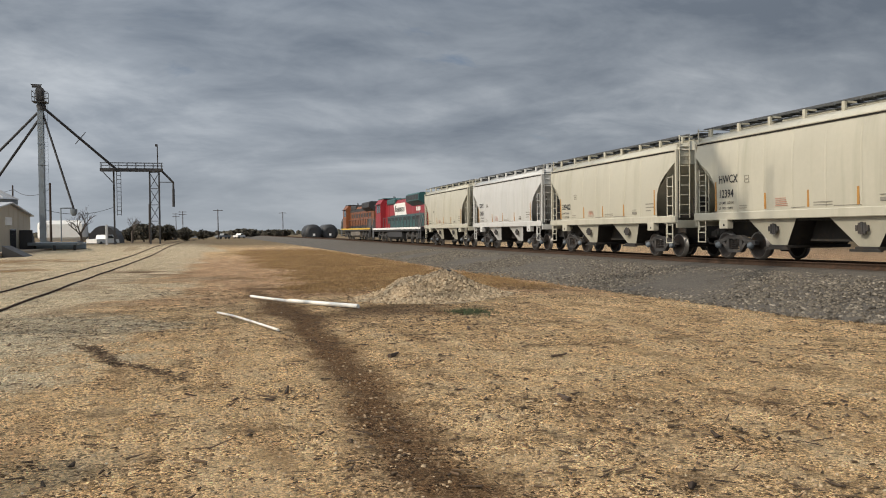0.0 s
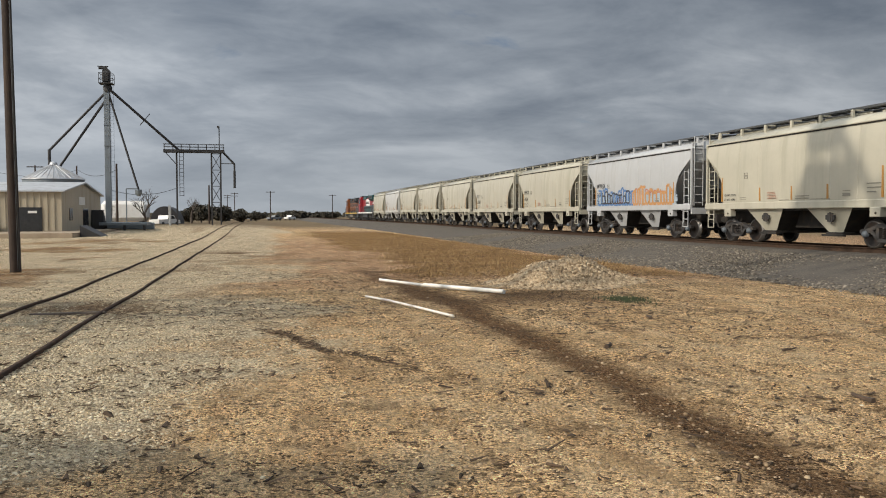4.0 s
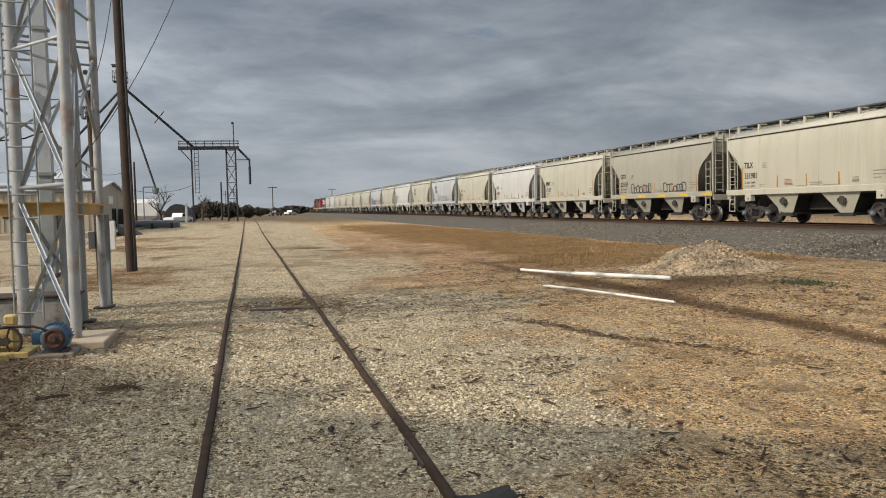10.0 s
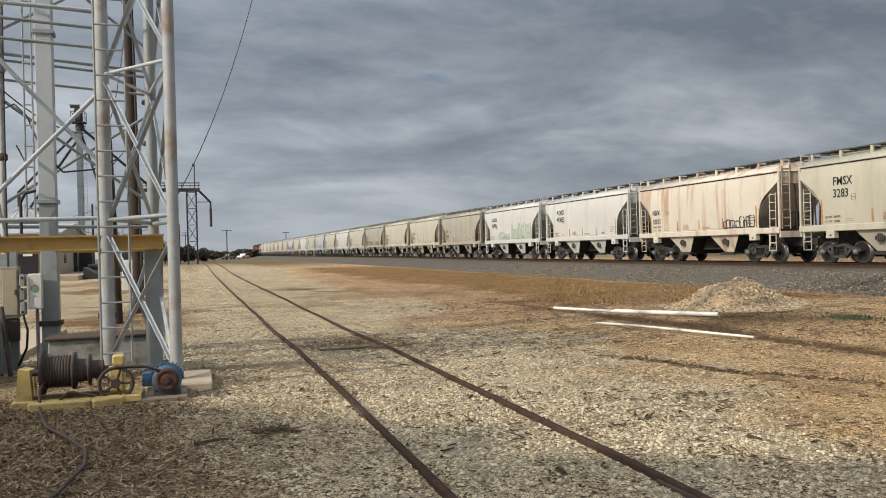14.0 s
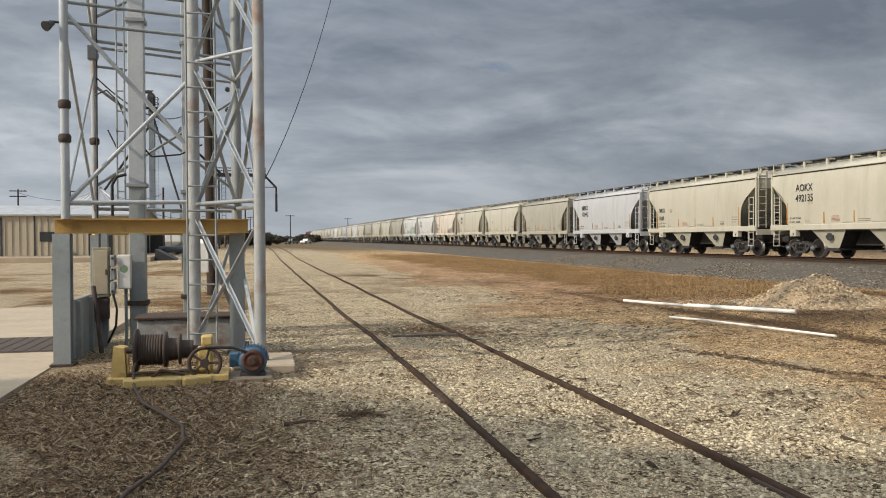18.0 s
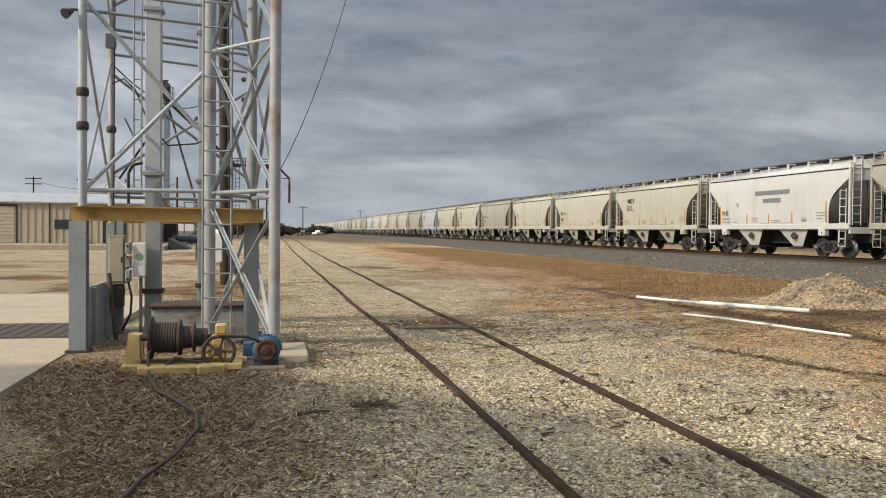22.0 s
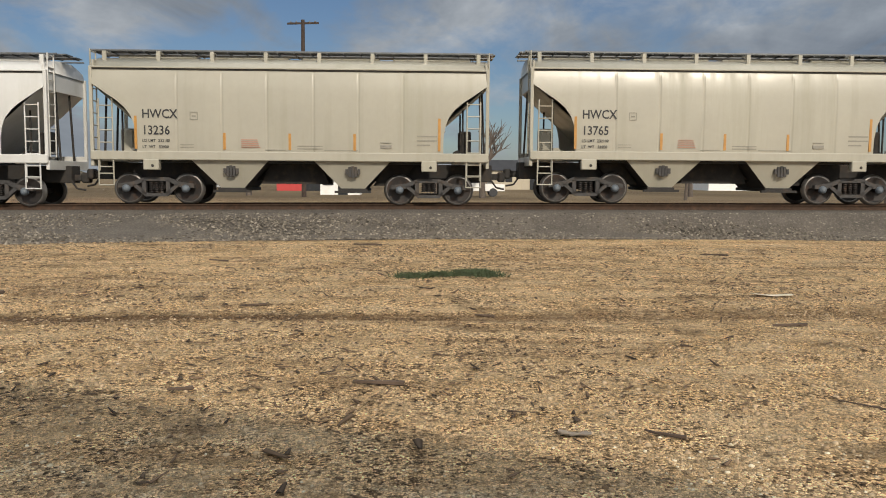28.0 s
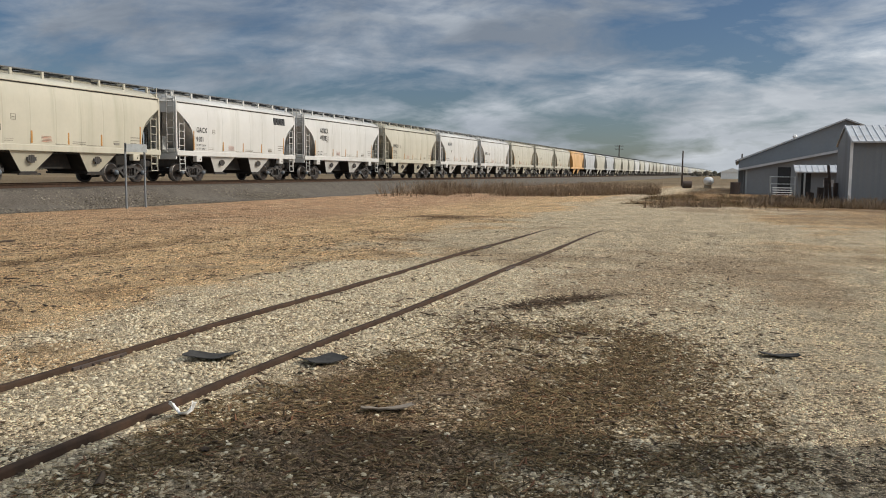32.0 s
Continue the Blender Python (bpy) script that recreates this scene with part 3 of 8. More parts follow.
    broad = nz(0.33, 6, 0.65)
    straw = mixc(rngn(broad, 0.53, 0.62, 0.0, 0.8), straw, (0.15, 0.08, 0.045))
    straw = mixc(rngn(broad, 0.45, 0.38, 0.0, 0.7), straw, (0.55, 0.38, 0.22))
    col = mixc(rngn(mth("ADD", sm.outputs[1], rngn(fine, 0.3, 0.7, -0.3, 0.3)), 0.3, 0.8), col, straw)
    litter = mixc(rngn(tiny, 0.35, 0.65), (0.20, 0.14, 0.09), (0.58, 0.455, 0.31))
    col = mixc(rngn(mth("ADD", sm.outputs[2], rngn(fine, 0.3, 0.7, -0.4, 0.3)), 0.25, 0.8, 0.0, 0.75), col, litter)
    col = mixc(rngn(mth("ADD", st.outputs[0], rngn(fine, 0.3, 0.7, -0.25, 0.12)), 0.08, 0.68, 0.0, 0.92), col, mixc(rngn(fine, 0.35, 0.65), (0.075, 0.038, 0.016), (0.17, 0.09, 0.038)))
    # crumbs and grit gather in drifts, swept sand between; dark specks also paint clod shadows
    drift = rngn(nz(0.75, 6, 0.62), 0.44, 0.60)
    col = mixc(mth("MULTIPLY", rngn(tiny, 0.52, 0.66), mth("ADD", mth("MULTIPLY", drift, 0.55), 0.15)), col, (0.12, 0.082, 0.05))
    col = mixc(rngn(tiny, 0.46, 0.34, 0.0, 0.35), col, (0.66, 0.54, 0.37))
    crumb_shade = nz(17, 5, 0.72)
    col = mixc(mth("MULTIPLY", rngn(crumb_shade, 0.555, 0.60), mth("ADD", mth("MULTIPLY", drift, 0.75), 0.22)), col, (0.06, 0.038, 0.022))
    scab = nz(6.5, 5, 0.68)
    col = mixc(mth("MULTIPLY", rngn(scab, 0.575, 0.625), mth("ADD", mth("MULTIPLY", drift, 0.75), 0.10)), col, (0.08, 0.05, 0.028))
    blotch = rngn(nz(0.95, 7, 0.7), 0.56, 0.62)
    col = mixc(mth("MULTIPLY", blotch, mth("ADD", mth("MULTIPLY", sm.outputs[0], 0.3), 0.22)), col, (0.12, 0.074, 0.04))
    # packed grains: each its own tone; dark earth and shade painted into the joints
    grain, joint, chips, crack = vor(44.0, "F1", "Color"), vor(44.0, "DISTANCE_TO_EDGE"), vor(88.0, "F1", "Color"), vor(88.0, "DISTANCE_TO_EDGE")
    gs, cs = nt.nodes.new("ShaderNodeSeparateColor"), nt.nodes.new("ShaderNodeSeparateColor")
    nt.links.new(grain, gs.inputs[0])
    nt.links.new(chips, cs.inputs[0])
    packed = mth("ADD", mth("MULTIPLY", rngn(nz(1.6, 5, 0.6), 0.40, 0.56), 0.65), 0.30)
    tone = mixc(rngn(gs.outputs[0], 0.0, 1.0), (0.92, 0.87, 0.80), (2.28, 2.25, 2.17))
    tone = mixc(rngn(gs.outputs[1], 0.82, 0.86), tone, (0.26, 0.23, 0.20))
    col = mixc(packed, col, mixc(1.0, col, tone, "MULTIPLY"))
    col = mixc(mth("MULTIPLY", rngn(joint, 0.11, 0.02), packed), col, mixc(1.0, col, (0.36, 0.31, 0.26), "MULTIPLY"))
    tone2 = mixc(rngn(cs.outputs[0], 0.0, 1.0), (0.80, 0.78, 0.75), (1.34, 1.33, 1.31))
    col = mixc(0.8, col, mixc(1.0, col, tone2, "MULTIPLY"))
    col = mixc(mth("MULTIPLY", st.outputs[1], 1.0), col, mixc(rngn(nz(0.02), 0.4, 0.65), (0.13, 0.095, 0.056), (0.225, 0.168, 0.10)))
    nt.links.new(col, b.inputs["Base Color"])
    bn = nt.nodes.new("ShaderNodeBump")
    bn.inputs["Strength"].default_value, bn.inputs["Distance"].default_value = 0.9, 0.06
    nt.links.new(mth("ADD", mth("MULTIPLY", rngn(gap, 0.0, 0.3), 0.2), mth("ADD", mth("MULTIPLY", fine, 0.5), mth("MULTIPLY", tiny, 0.4))), bn.inputs["Height"])
    pebble = nt.nodes.new("ShaderNodeBump")
    pebble.inputs["Strength"].default_value, pebble.inputs["Distance"].default_value = 1.0, 0.018
    nt.links.new(mth("ADD", mth("MULTIPLY", rngn(joint, 0.0, 0.22), 0.75), mth("MULTIPLY", rngn(crack, 0.0, 0.2), 0.25)), pebble.inputs["Height"])
    nt.links.new(bn.outputs[0], pebble.inputs["Normal"])
    nt.links.new(pebble.outputs[0], b.inputs["Normal"])
    return mt


def make_ground():
    xs, ys = axis_steps(-14, 17, 0.3, 2600), axis_steps(-40, 45, 0.36, 2600)
    X, Y = np.meshgrid(xs, ys, indexing="ij")
    Z = rise(X, Y)
    nx, ny = X.shape
    idx = np.arange(nx * ny).reshape(nx, ny)
    quads = np.stack([idx[:-1, :-1], idx[1:, :-1], idx[1:, 1:], idx[:-1, 1:]], -1).reshape(-1, 4)
    me = bpy.data.meshes.new("ground")
    me.from_pydata(np.stack([X, Y, Z], -1).reshape(-1, 3).tolist(), [], quads.tolist())
    me.polygons.foreach_set("use_smooth", [True] * len(me.polygons))
    dirt, grass, leaf, wet_and_shade, red = ground_masks(X, Y)
    away = soft(np.maximum(np.maximum(np.abs(X) - 22, (np.abs(Y) - 75) * 0.6), 0), 2, 40)
    for name, chan in (("soil", (dirt, grass, leaf)), ("stain", (wet_and_shade, away, red))):
        at = me.color_attributes.new(name, "FLOAT_COLOR", "POINT")
        at.data.foreach_set("color", np.stack([*chan, np.ones_like(X)], -1).astype(np.float32).ravel())
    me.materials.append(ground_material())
    tagged(new("ground", me), "packed tan dirt and pale limestone gravel yard", "ground", kind="structure")


make_ground()


# ---- main line: ballast, ties, rails ----
def sweep(ms, ys, prof):
    """prof(y) gives (x, z) pairs; joins them along y."""
    rows = [[(x, y, z) for x, z in prof(y)] for y in ys]
    n = len(rows[0])
    vs = [p for r in rows for p in r]
    fs = [(k * n + i, k * n + i + 1, (k + 1) * n + i + 1, (k + 1) * n + i) for k in range(len(rows) - 1) for i in range(n - 1)]
    return ms.add(vs, fs, True)


LINE_Y = list(np.arange(-120, 120, 4.0))
FAR_Y = [-1500, -900, -500, -300, -200] + LINE_Y + [120, 150, 200, 300, 500, 900, 1500]


def ballast_profile(y):
    z, f = track_z(y), float(foot_x(y))
    return [(f - 0.6, -0.10), (f, 0.01), (f + 0.45 * (16.6 - f), 0.16 + 0.05 * math.sin(y)), (16.55, z - 0.25), (16.85, z - 0.19), (17.4, z - 0.17), (19.8, z - 0.17), (20.4, z - 0.2), (23.0, 0.10), (27.5, 0.05), (28.5, -0.2)]


M_BALBED = mat("grey_ballast_bed", (0.088, 0.075, 0.060), rough=0.95, spread=0.35, scale=1.4, dirt=(0.22, 0.185, 0.15), dirt_amount=0.6, dirt_scale=20, bump=0.05, bump_scale=14, fine=0.12)
single("ballast_bed", sweep(Mesh(), FAR_Y, ballast_profile), M_BALBED, "grey crushed stone ballast embankment under the main line", "ballast", kind="structure")


def rail_profile(x, z0):
    return lambda y: [(x - 0.07, track_z(y) - 0.17 + z0), (x - 0.07, track_z(y) - 0.15 + z0), (x - 0.012, track_z(y) - 0.13 + z0), (x - 0.012, track_z(y) - 0.045 + z0),
                      (x - 0.036, track_z(y) - 0.035 + z0), (x - 0.036, track_z(y) + z0), (x + 0.036, track_z(y) + z0), (x + 0.036, track_z(y) - 0.035 + z0),
                      (x + 0.012, track_z(y) - 0.045 + z0), (x + 0.012, track_z(y) - 0.13 + z0), (x + 0.07, track_z(y) - 0.15 + z0), (x + 0.07, track_z(y) - 0.17 + z0)]


for rx in (TRACK_X - 0.75, TRACK_X + 0.75):
    single("main_rail", sweep(Mesh(), FAR_Y, rail_profile(rx, 0.0)), M_RAIL, "rust-brown steel rail of the busy main line", "rail", group="main line rails")

# siding rails, nearly buried in the gravel
SIDE_X = (-5.8, -4.3)


def siding():
    prof = [(-0.031, -0.08), (-0.031, 0.03), (-0.024, 0.042), (0.024, 0.042), (0.031, 0.03), (0.031, -0.08)]
    r = random.Random(3)
    for k, sx in enumerate(SIDE_X):
        rail = thing("siding_rail", "rusty siding rail sunk almost level in pale gravel", "rail", group="siding rails")
        ys = [-25.5 + 0.9 * i for i in range(90)] + [56 + 6 * i for i in range(14)] + [150, 190, 250, 320]
        wob = {y: (r.uniform(-0.006, 0.006), r.uniform(-0.006, 0.005)) for y in ys}

        def p(y):
            dx, dz = wob[y]
            sink = -0.05 * max(0, min(1, (-18 - y) / 7.0)) - 0.01
            g = float(rise(sx, y))
            return [(sx + dx + a, g + dz + sink + b + 0.015) for a, b in prof]
        i = 0
        while i < len(ys) - 1:
            j = min(i + 13 - (4 * k if i == 0 else 0), len(ys) - 1)
            part("rail_length", sweep(Mesh(), ys[i:j + 1], p), M_RAIL, rail)
            if 0 < i < 80:
                x, z = p(ys[i])[0][0], p(ys[i])[2][1]
                bar = part("joint_bar", Mesh().box(x - 0.02, x + 0.003, ys[i] - 0.32, ys[i] + 0.32, z - 0.06, z - 0.018, 0.004), M_RUST, rail)
                for dy in (-0.24, -0.1, 0.1, 0.24):
                    part("bolt", Mesh().lathe([(0, 0.016), (0.02, 0.014)], (x - 0.018, ys[i] + dy, z - 0.038), (-1, 0, 0), 6), M_RUST, bar)
            i = j


siding()


# ---- hopper cars ----
def body_cut(sgn):
    """Curved end of a hopper side sheet, from the sill up to the top corner."""
    pts = [(4.54, 1.56), (4.54, 1.75), (4.55, 2.05), (4.60, 2.35), (4.70, 2.62), (4.88, 2.86), (5.10, 3.05), (5.40, 3.25), (5.66, 3.43), (5.84, 3.55)]
    return [(sgn * a, z) for a, z in pts]


def bulge(z):
    """Half width of the car at a height over the rail."""
    return float(np.interp(z, [1.3, 1.56, 2.1, 2.8, 3.4, 3.85, 4.02, 4.17, 4.32, 4.42], [1.50, 1.505, 1.525, 1.535, 1.52, 1.46, 1.41, 1.30, 0.95, 0.45]))


def side_sheet(sgn):
    """Bowed side panel with curved cut-outs at its ends and shallow weld ribs."""
    ms = Mesh()
    zs = [1.56, 1.75, 2.05, 2.35, 2.62, 2.86, 3.05, 3.25, 3.43, 3.55, 3.75, 3.9, 4.02]
    cut = body_cut(1)
    reach = lambda z: float(np.interp(z, [c[1] for c in cut], [c[0] for c in cut]))
    ribs = [-3.4, -2.05, -0.7, 0.7, 2.05, 3.4]
    stops = [-4.54] + ribs + [4.54]
    puff = [p + (q - p) * f for p, q in zip(stops, stops[1:]) for f in (0.2, 0.5, 0.8)]
    cols = sorted([-1.0, 1.0] + [r / 4.62 for r in ribs] + [r / 4.62 + d for r in ribs for d in (-0.014, -0.006, 0.006, 0.014)] + [p / 4.62 for p in puff])
    outer, inner = [], []
    for z in zs:
        for c in cols:
            w = bulge(z) - (0.022 if min(abs(c * 4.62 - r) for r in ribs) < 0.004 and z < 3.8 else 0.0)
            if min(abs(c * 4.62 - p) for p in puff) < 0.004 and z < 3.8:
                w += 0.010
            yy = c * reach(z)
            if abs(c) < 1:
                yy = c * 4.54
            outer.append((sgn * w, yy, z))
            inner.append((sgn * (w - 0.03), yy, z))
    n = len(cols)
    fs = []
    for k in range(len(zs) - 1):
        for i in range(n - 1):
            fs.append((k * n + i, k * n + i + 1, (k + 1) * n + i + 1, (k + 1) * n + i))
    o = len(outer)
    fs2 = [tuple(o + i for i in reversed(f)) for f in fs]
    rim = [k * n for k in range(len(zs))]
    rim2 = [k * n + n - 1 for k in range(len(zs))]
    side = []
    for lst in (rim, rim2):
        for a, b in zip(lst, lst[1:]):
            side.append((a, b, o + b, o + a))
    ms.add(outer + inner, fs, True)
    ms.add(outer + inner, fs2, True)
    ms.add(outer + inner, side)
    return ms


def wheelset():
    ms = Mesh()
    for s in (-1, 1):
        ms.lathe([(0.0, 0.10), (0.02, 0.30), (0.0, 0.36), (0.0, 0.40), (0.0, 0.455), (0.12, 0.46), (0.125, 0.49), (0.15, 0.49), (0.15, 0.38), (0.10, 0.30), (0.14, 0.12)], (s * 0.83, 0, 0.46), (-s, 0, 0), 24)
    ms.tube((-0.95, 0, 0.46), (0.95, 0, 0.46), 0.08, 10)
    return ms


def truck(parent, y0, detail=True):
    if not detail:
        ms = Mesh().box(-1.1, 1.1, y0 - 1.1, y0 + 1.1, 0.45, 0.72, 0.03)
        for dy in (-0.89, 0.89):
            for sx in (-0.83, 0.83):
                ms.tube((sx - 0.06, y0 + dy, 0.46), (sx + 0.06, y0 + dy, 0.46), 0.46, 14)
        low = part("truck", ms, M_FRAME, parent)
        low["kind"] = "stuff"
        return low
    t = part("truck", Mesh().box(-0.95, 0.95, y0 - 0.2, y0 + 0.2, 0.42, 0.70, 0.03), M_FRAME, parent)
    for dy in (-0.89, 0.89):
        w = part("wheelset", SHARED["wheelset"], M_WHEEL, t)
        w.location = (0, y0 + dy, 0.46)
    for s in (-1, 1):
        ms = Mesh()
        a, b = s * 0.97, s * 1.13
        ms.prism([(y0 + p, q) for p, q in [(-1.14, 0.60), (-0.7, 0.66), (-0.35, 0.80), (0.35, 0.80), (0.7, 0.66), (1.14, 0.60), (1.14, 0.48), (0.72, 0.50), (0.36, 0.68), (-0.36, 0.68), (-0.72, 0.50), (-1.14, 0.48)]], 0, min(a, b), max(a, b))
        ms.prism([(y0 + p, q) for p, q in [(-0.72, 0.56), (-0.32, 0.22), (0.32, 0.22), (0.72, 0.56), (0.60, 0.60), (0.28, 0.32), (-0.28, 0.32), (-0.60, 0.60)]], 0, min(a, b), max(a, b))
        for c in (-0.36, 0.36):
            ms.box(min(a, b), max(a, b), y0 + c - 0.06, y0 + c + 0.06, 0.28, 0.72)
        part("side_frame", ms, M_FRAME, t)
        if detail and s < 0:
            sp = Mesh()
            for k in (-0.16, 0.0, 0.16):
                for i in range(5):
                    z = 0.34 + i * 0.065
                    sp.lathe([(0, 0.055), (0.02, 0.075), (0.04, 0.055)], (s * 1.05, y0 + k, z), (0, 0, 1), 8)
            part("spring_nest", sp, M_WHEEL, t)
            for dy in (-0.89, 0.89):
                part("bearing_cap", Mesh().lathe([(0, 0.12), (0.08, 0.12), (0.13, 0.08), (0.15, 0.04)], (s * 1.08, y0 + dy, 0.46), (s * 0.7, 0, 0), 12), M_BEAR, t)
    return t


SHARED = {"wheelset": wheelset().data("wheelset", M_WHEEL)}
SHARED["wheelset"].materials.append(M_TREAD)
for poly in SHARED["wheelset"].polygons:
    if math.hypot(poly.center.y, poly.center.z - 0.46) > 0.42:
        poly.material_index = 1
SHARED["wheelset"].transform(Matrix.Translation((0, 0, -0.46)))
M_BEAR = mat("blue_grey_bearing_cap", (0.11, 0.13, 0.15), rough=0.5, spread=0.25, scale=6)


def ladder(ms, x, y, z0, z1, width=0.40, along="y", step=0.36, r=0.018):
    d = (0, width / 2, 0) if along == "y" else (width / 2, 0, 0)
    for s in (-1, 1):
        ms.tube((x + s * d[0], y + s * d[1], z0), (x + s * d[0], y + s * d[1], z1), r * 1.3, 6)
    z = z0 + 0.12
    while z < z1:
        ms.tube((x - d[0], y - d[1], z), (x + d[0], y + d[1], z), r, 6)
        z += step
    return ms


def hopper_car(colour, detail=True):
    """A two-bay covered hopper, its base at the rail head under its middle. Its leading end points along +y."""
    paint = BODY[colour]
    label = {"cream": "cream-painted covered hopper car, dusty, rolling on the main line", "tan": "tan-painted covered hopper car, dusty, rolling on the main line",
             "white": "white covered hopper car with dirt streaks, rolling on the main line", "grey": "pale grey covered hopper car, rolling on the main line",
             "rusty": "white covered hopper car with rust bleeding from its roof", "orange": "faded orange covered hopper car, rolling on the main line"}[colour]
    car = thing("covered_hopper_car", label, "railway car", y=-3000, group="hopper cars of the train")
    for s in (-1, 1):
        part("side_sheet", side_sheet(s), paint, car)
    roof = Mesh()
    zs = [4.02, 4.06, 4.17, 4.27, 4.36, 4.42]
    ring = [(-bulge(z), z) for z in zs] + [(bulge(z), z) for z in reversed(zs)]
    n = len(ring)
    roof.add([(x, y, z) for y in (-5.88, 5.88) for x, z in ring], [(i, i + 1, n + i + 1, n + i) for i in range(n - 1)] + [tuple(range(n)), tuple(range(2 * n - 1, n - 1, -1))], True)
    part("roof", roof, paint, car)
    part("eave_angle", Mesh().box(-1.485, -1.38, -5.9, 5.9, 4.00, 4.045, 0.01), paint, car)
    # dark strip under the eave, painted in as its shadow line
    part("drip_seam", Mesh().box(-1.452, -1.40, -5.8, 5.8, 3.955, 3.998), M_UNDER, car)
    for e in (-1, 1):
        slope = Mesh()
        curve = [(e * (3.35 + 2.42 * i / 9), 1.34 + 2.14 * i / 9) for i in range(10)]
        n = len(curve)
        slope.add([(sx * (bulge(z) - 0.02), y, z) for sx in (-1, 1) for y, z in curve] + [(sx * (bulge(z) - 0.02), y - 0.03 * e, z + 0.02) for sx in (-1, 1) for y, z in curve],
                  [(i, i + 1, n + i + 1, n + i) for i in range(n - 1)] + [(2 * n + i, 3 * n + i, 3 * n + i + 1, 2 * n + i + 1) for i in range(n - 1)], True)
        part("slope_sheet", slope, paint, car)
        part("end_panel", Mesh().box(-1.40, 1.40, min(e * 5.78, e * 5.84), max(e * 5.78, e * 5.84), 3.48, 4.25, 0.01), paint, car)
    for s in (-1, 1):
        part("side_sill", Mesh().box(min(s * 1.40, s * 1.53), max(s * 1.40, s * 1.53), -5.9, 5.9, 1.31, 1.57, 0.02), paint, car)
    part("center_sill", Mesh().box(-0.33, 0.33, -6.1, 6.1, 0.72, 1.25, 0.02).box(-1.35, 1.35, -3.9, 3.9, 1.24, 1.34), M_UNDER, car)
    # black blocks fill the gaps beside the bays in place of deep shade
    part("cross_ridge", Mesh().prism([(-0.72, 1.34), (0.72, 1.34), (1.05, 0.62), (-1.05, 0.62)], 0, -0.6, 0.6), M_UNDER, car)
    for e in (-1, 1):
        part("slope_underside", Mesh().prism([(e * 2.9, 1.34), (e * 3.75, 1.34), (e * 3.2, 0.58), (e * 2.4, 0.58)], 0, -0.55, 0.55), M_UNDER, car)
    for hy in (-1.82, 1.82):
        h = Mesh()
        t, b = (1.15, 1.40, 1.33), (0.36, 0.75, 0.50)
        h.add([(-t[1], hy - t[0], t[2]), (t[1], hy - t[0], t[2]), (t[1], hy + t[0], t[2]), (-t[1], hy + t[0], t[2]), (-b[1] - 0.35, hy - b[0], b[2]), (b[1] + 0.35, hy - b[0], b[2]), (b[1] + 0.35, hy + b[0], b[2]), (-b[1] - 0.35, hy + b[0], b[2])],
              [(0, 1, 2, 3), (7, 6, 5, 4), (0, 4, 5, 1), (1, 5, 6, 2), (2, 6, 7, 3), (3, 7, 4, 0)])
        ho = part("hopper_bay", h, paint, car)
        # fore and aft slopes coloured black for their shade; the paint itself is one
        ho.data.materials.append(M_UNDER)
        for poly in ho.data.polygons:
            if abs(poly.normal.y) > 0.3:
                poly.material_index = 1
        if detail:
            part("outlet_gate", Mesh().box(-1.2, 1.2, hy - 0.42, hy + 0.42, 0.40, 0.50, 0.02).box(-1.25, -1.15, hy - 0.55, hy + 0.55, 0.36, 0.43), M_UNDER, ho)
            stain = Mesh()
            for k in range(5):
                hh = (0.08, 0.15, 0.17, 0.15, 0.08)[k]
                stain.box(-1.365 + 0.0, -1.30, hy - 0.23 + 0.092 * k, hy - 0.155 + 0.092 * k, 1.0 - hh, 1.0 + hh)
            part("vent_port", stain, M_FRAME, ho)
    walk_ = Mesh().box(-0.62, -0.10, -6.15, 6.15, 4.60, 4.63).box(0.10, 0.62, -6.15, 6.15, 4.60, 4.63)
    for k in range(25):
        walk_.box(-0.64, 0.64, -6.05 + k * 0.504, -6.02 + k * 0.504, 4.57, 4.60)
    part("running_board", walk_, M_GALV, car)
    for s in (-1, 1):
        part("walk_edge_rail", Mesh().box(min(s * 0.98, s * 1.03), max(s * 0.98, s * 1.03), -6.05, 6.05, 4.55, 4.60, 0.01), M_GALV, car)
        for k in range(8):
            y = -5.6 + k * 1.6
            if detail and s < 0:
                part("walk_bracket", Mesh().box(min(s * 0.96, s * 1.05), max(s * 0.96, s * 1.05), y - 0.06, y + 0.06, 4.22, 4.55, 0.01).box(min(s * 0.6, s * 1.0), max(s * 0.6, s * 1.0), y - 0.03, y + 0.03, 4.51, 4.56), paint, car)
    if detail:
        for k in range(4):
            y = -4.2 + 2.8 * k
            part("roof_hatch", Mesh().box(-0.42, 0.42, y - 1.2, y + 1.2, 4.40, 4.51, 0.04), paint, car)
    for e in (-1, 1):
        for s in ((-1, 1) if detail else (-1,)):
            x = s * 1.44
            part("corner_post", Mesh().box(x - 0.045, x + 0.045, e * 5.86 - 0.05, e * 5.86 + 0.05, 1.5, 4.05, 0.01), paint, car)
        x = -1.46
        if detail:
            lad = ladder(Mesh(), x, e * 5.45, 0.98 if e > 0 else 0.75, 3.1)
            part("side_ladder", lad, paint, car)
            lad2 = ladder(Mesh(), -1.12, e * 5.90, 1.5, 4.56, 0.42, "x")
            part("end_ladder", lad2, paint, car)
            part("end_platform", Mesh().box(-1.4, 1.4, min(e * 4.9, e * 5.85), max(e * 4.9, e * 5.85), 1.28, 1.33).box(-1.45, 1.45, min(e * 5.82, e * 5.92), max(e * 5.82, e * 5.92), 1.12, 1.40, 0.01), paint, car)
            brace = Mesh()
            for s in (-1, 1):
                brace.tube((s * 0.5, e * 5.85, 1.35), (s * 0.5, e * 5.75, 3.5), 0.035, 6)
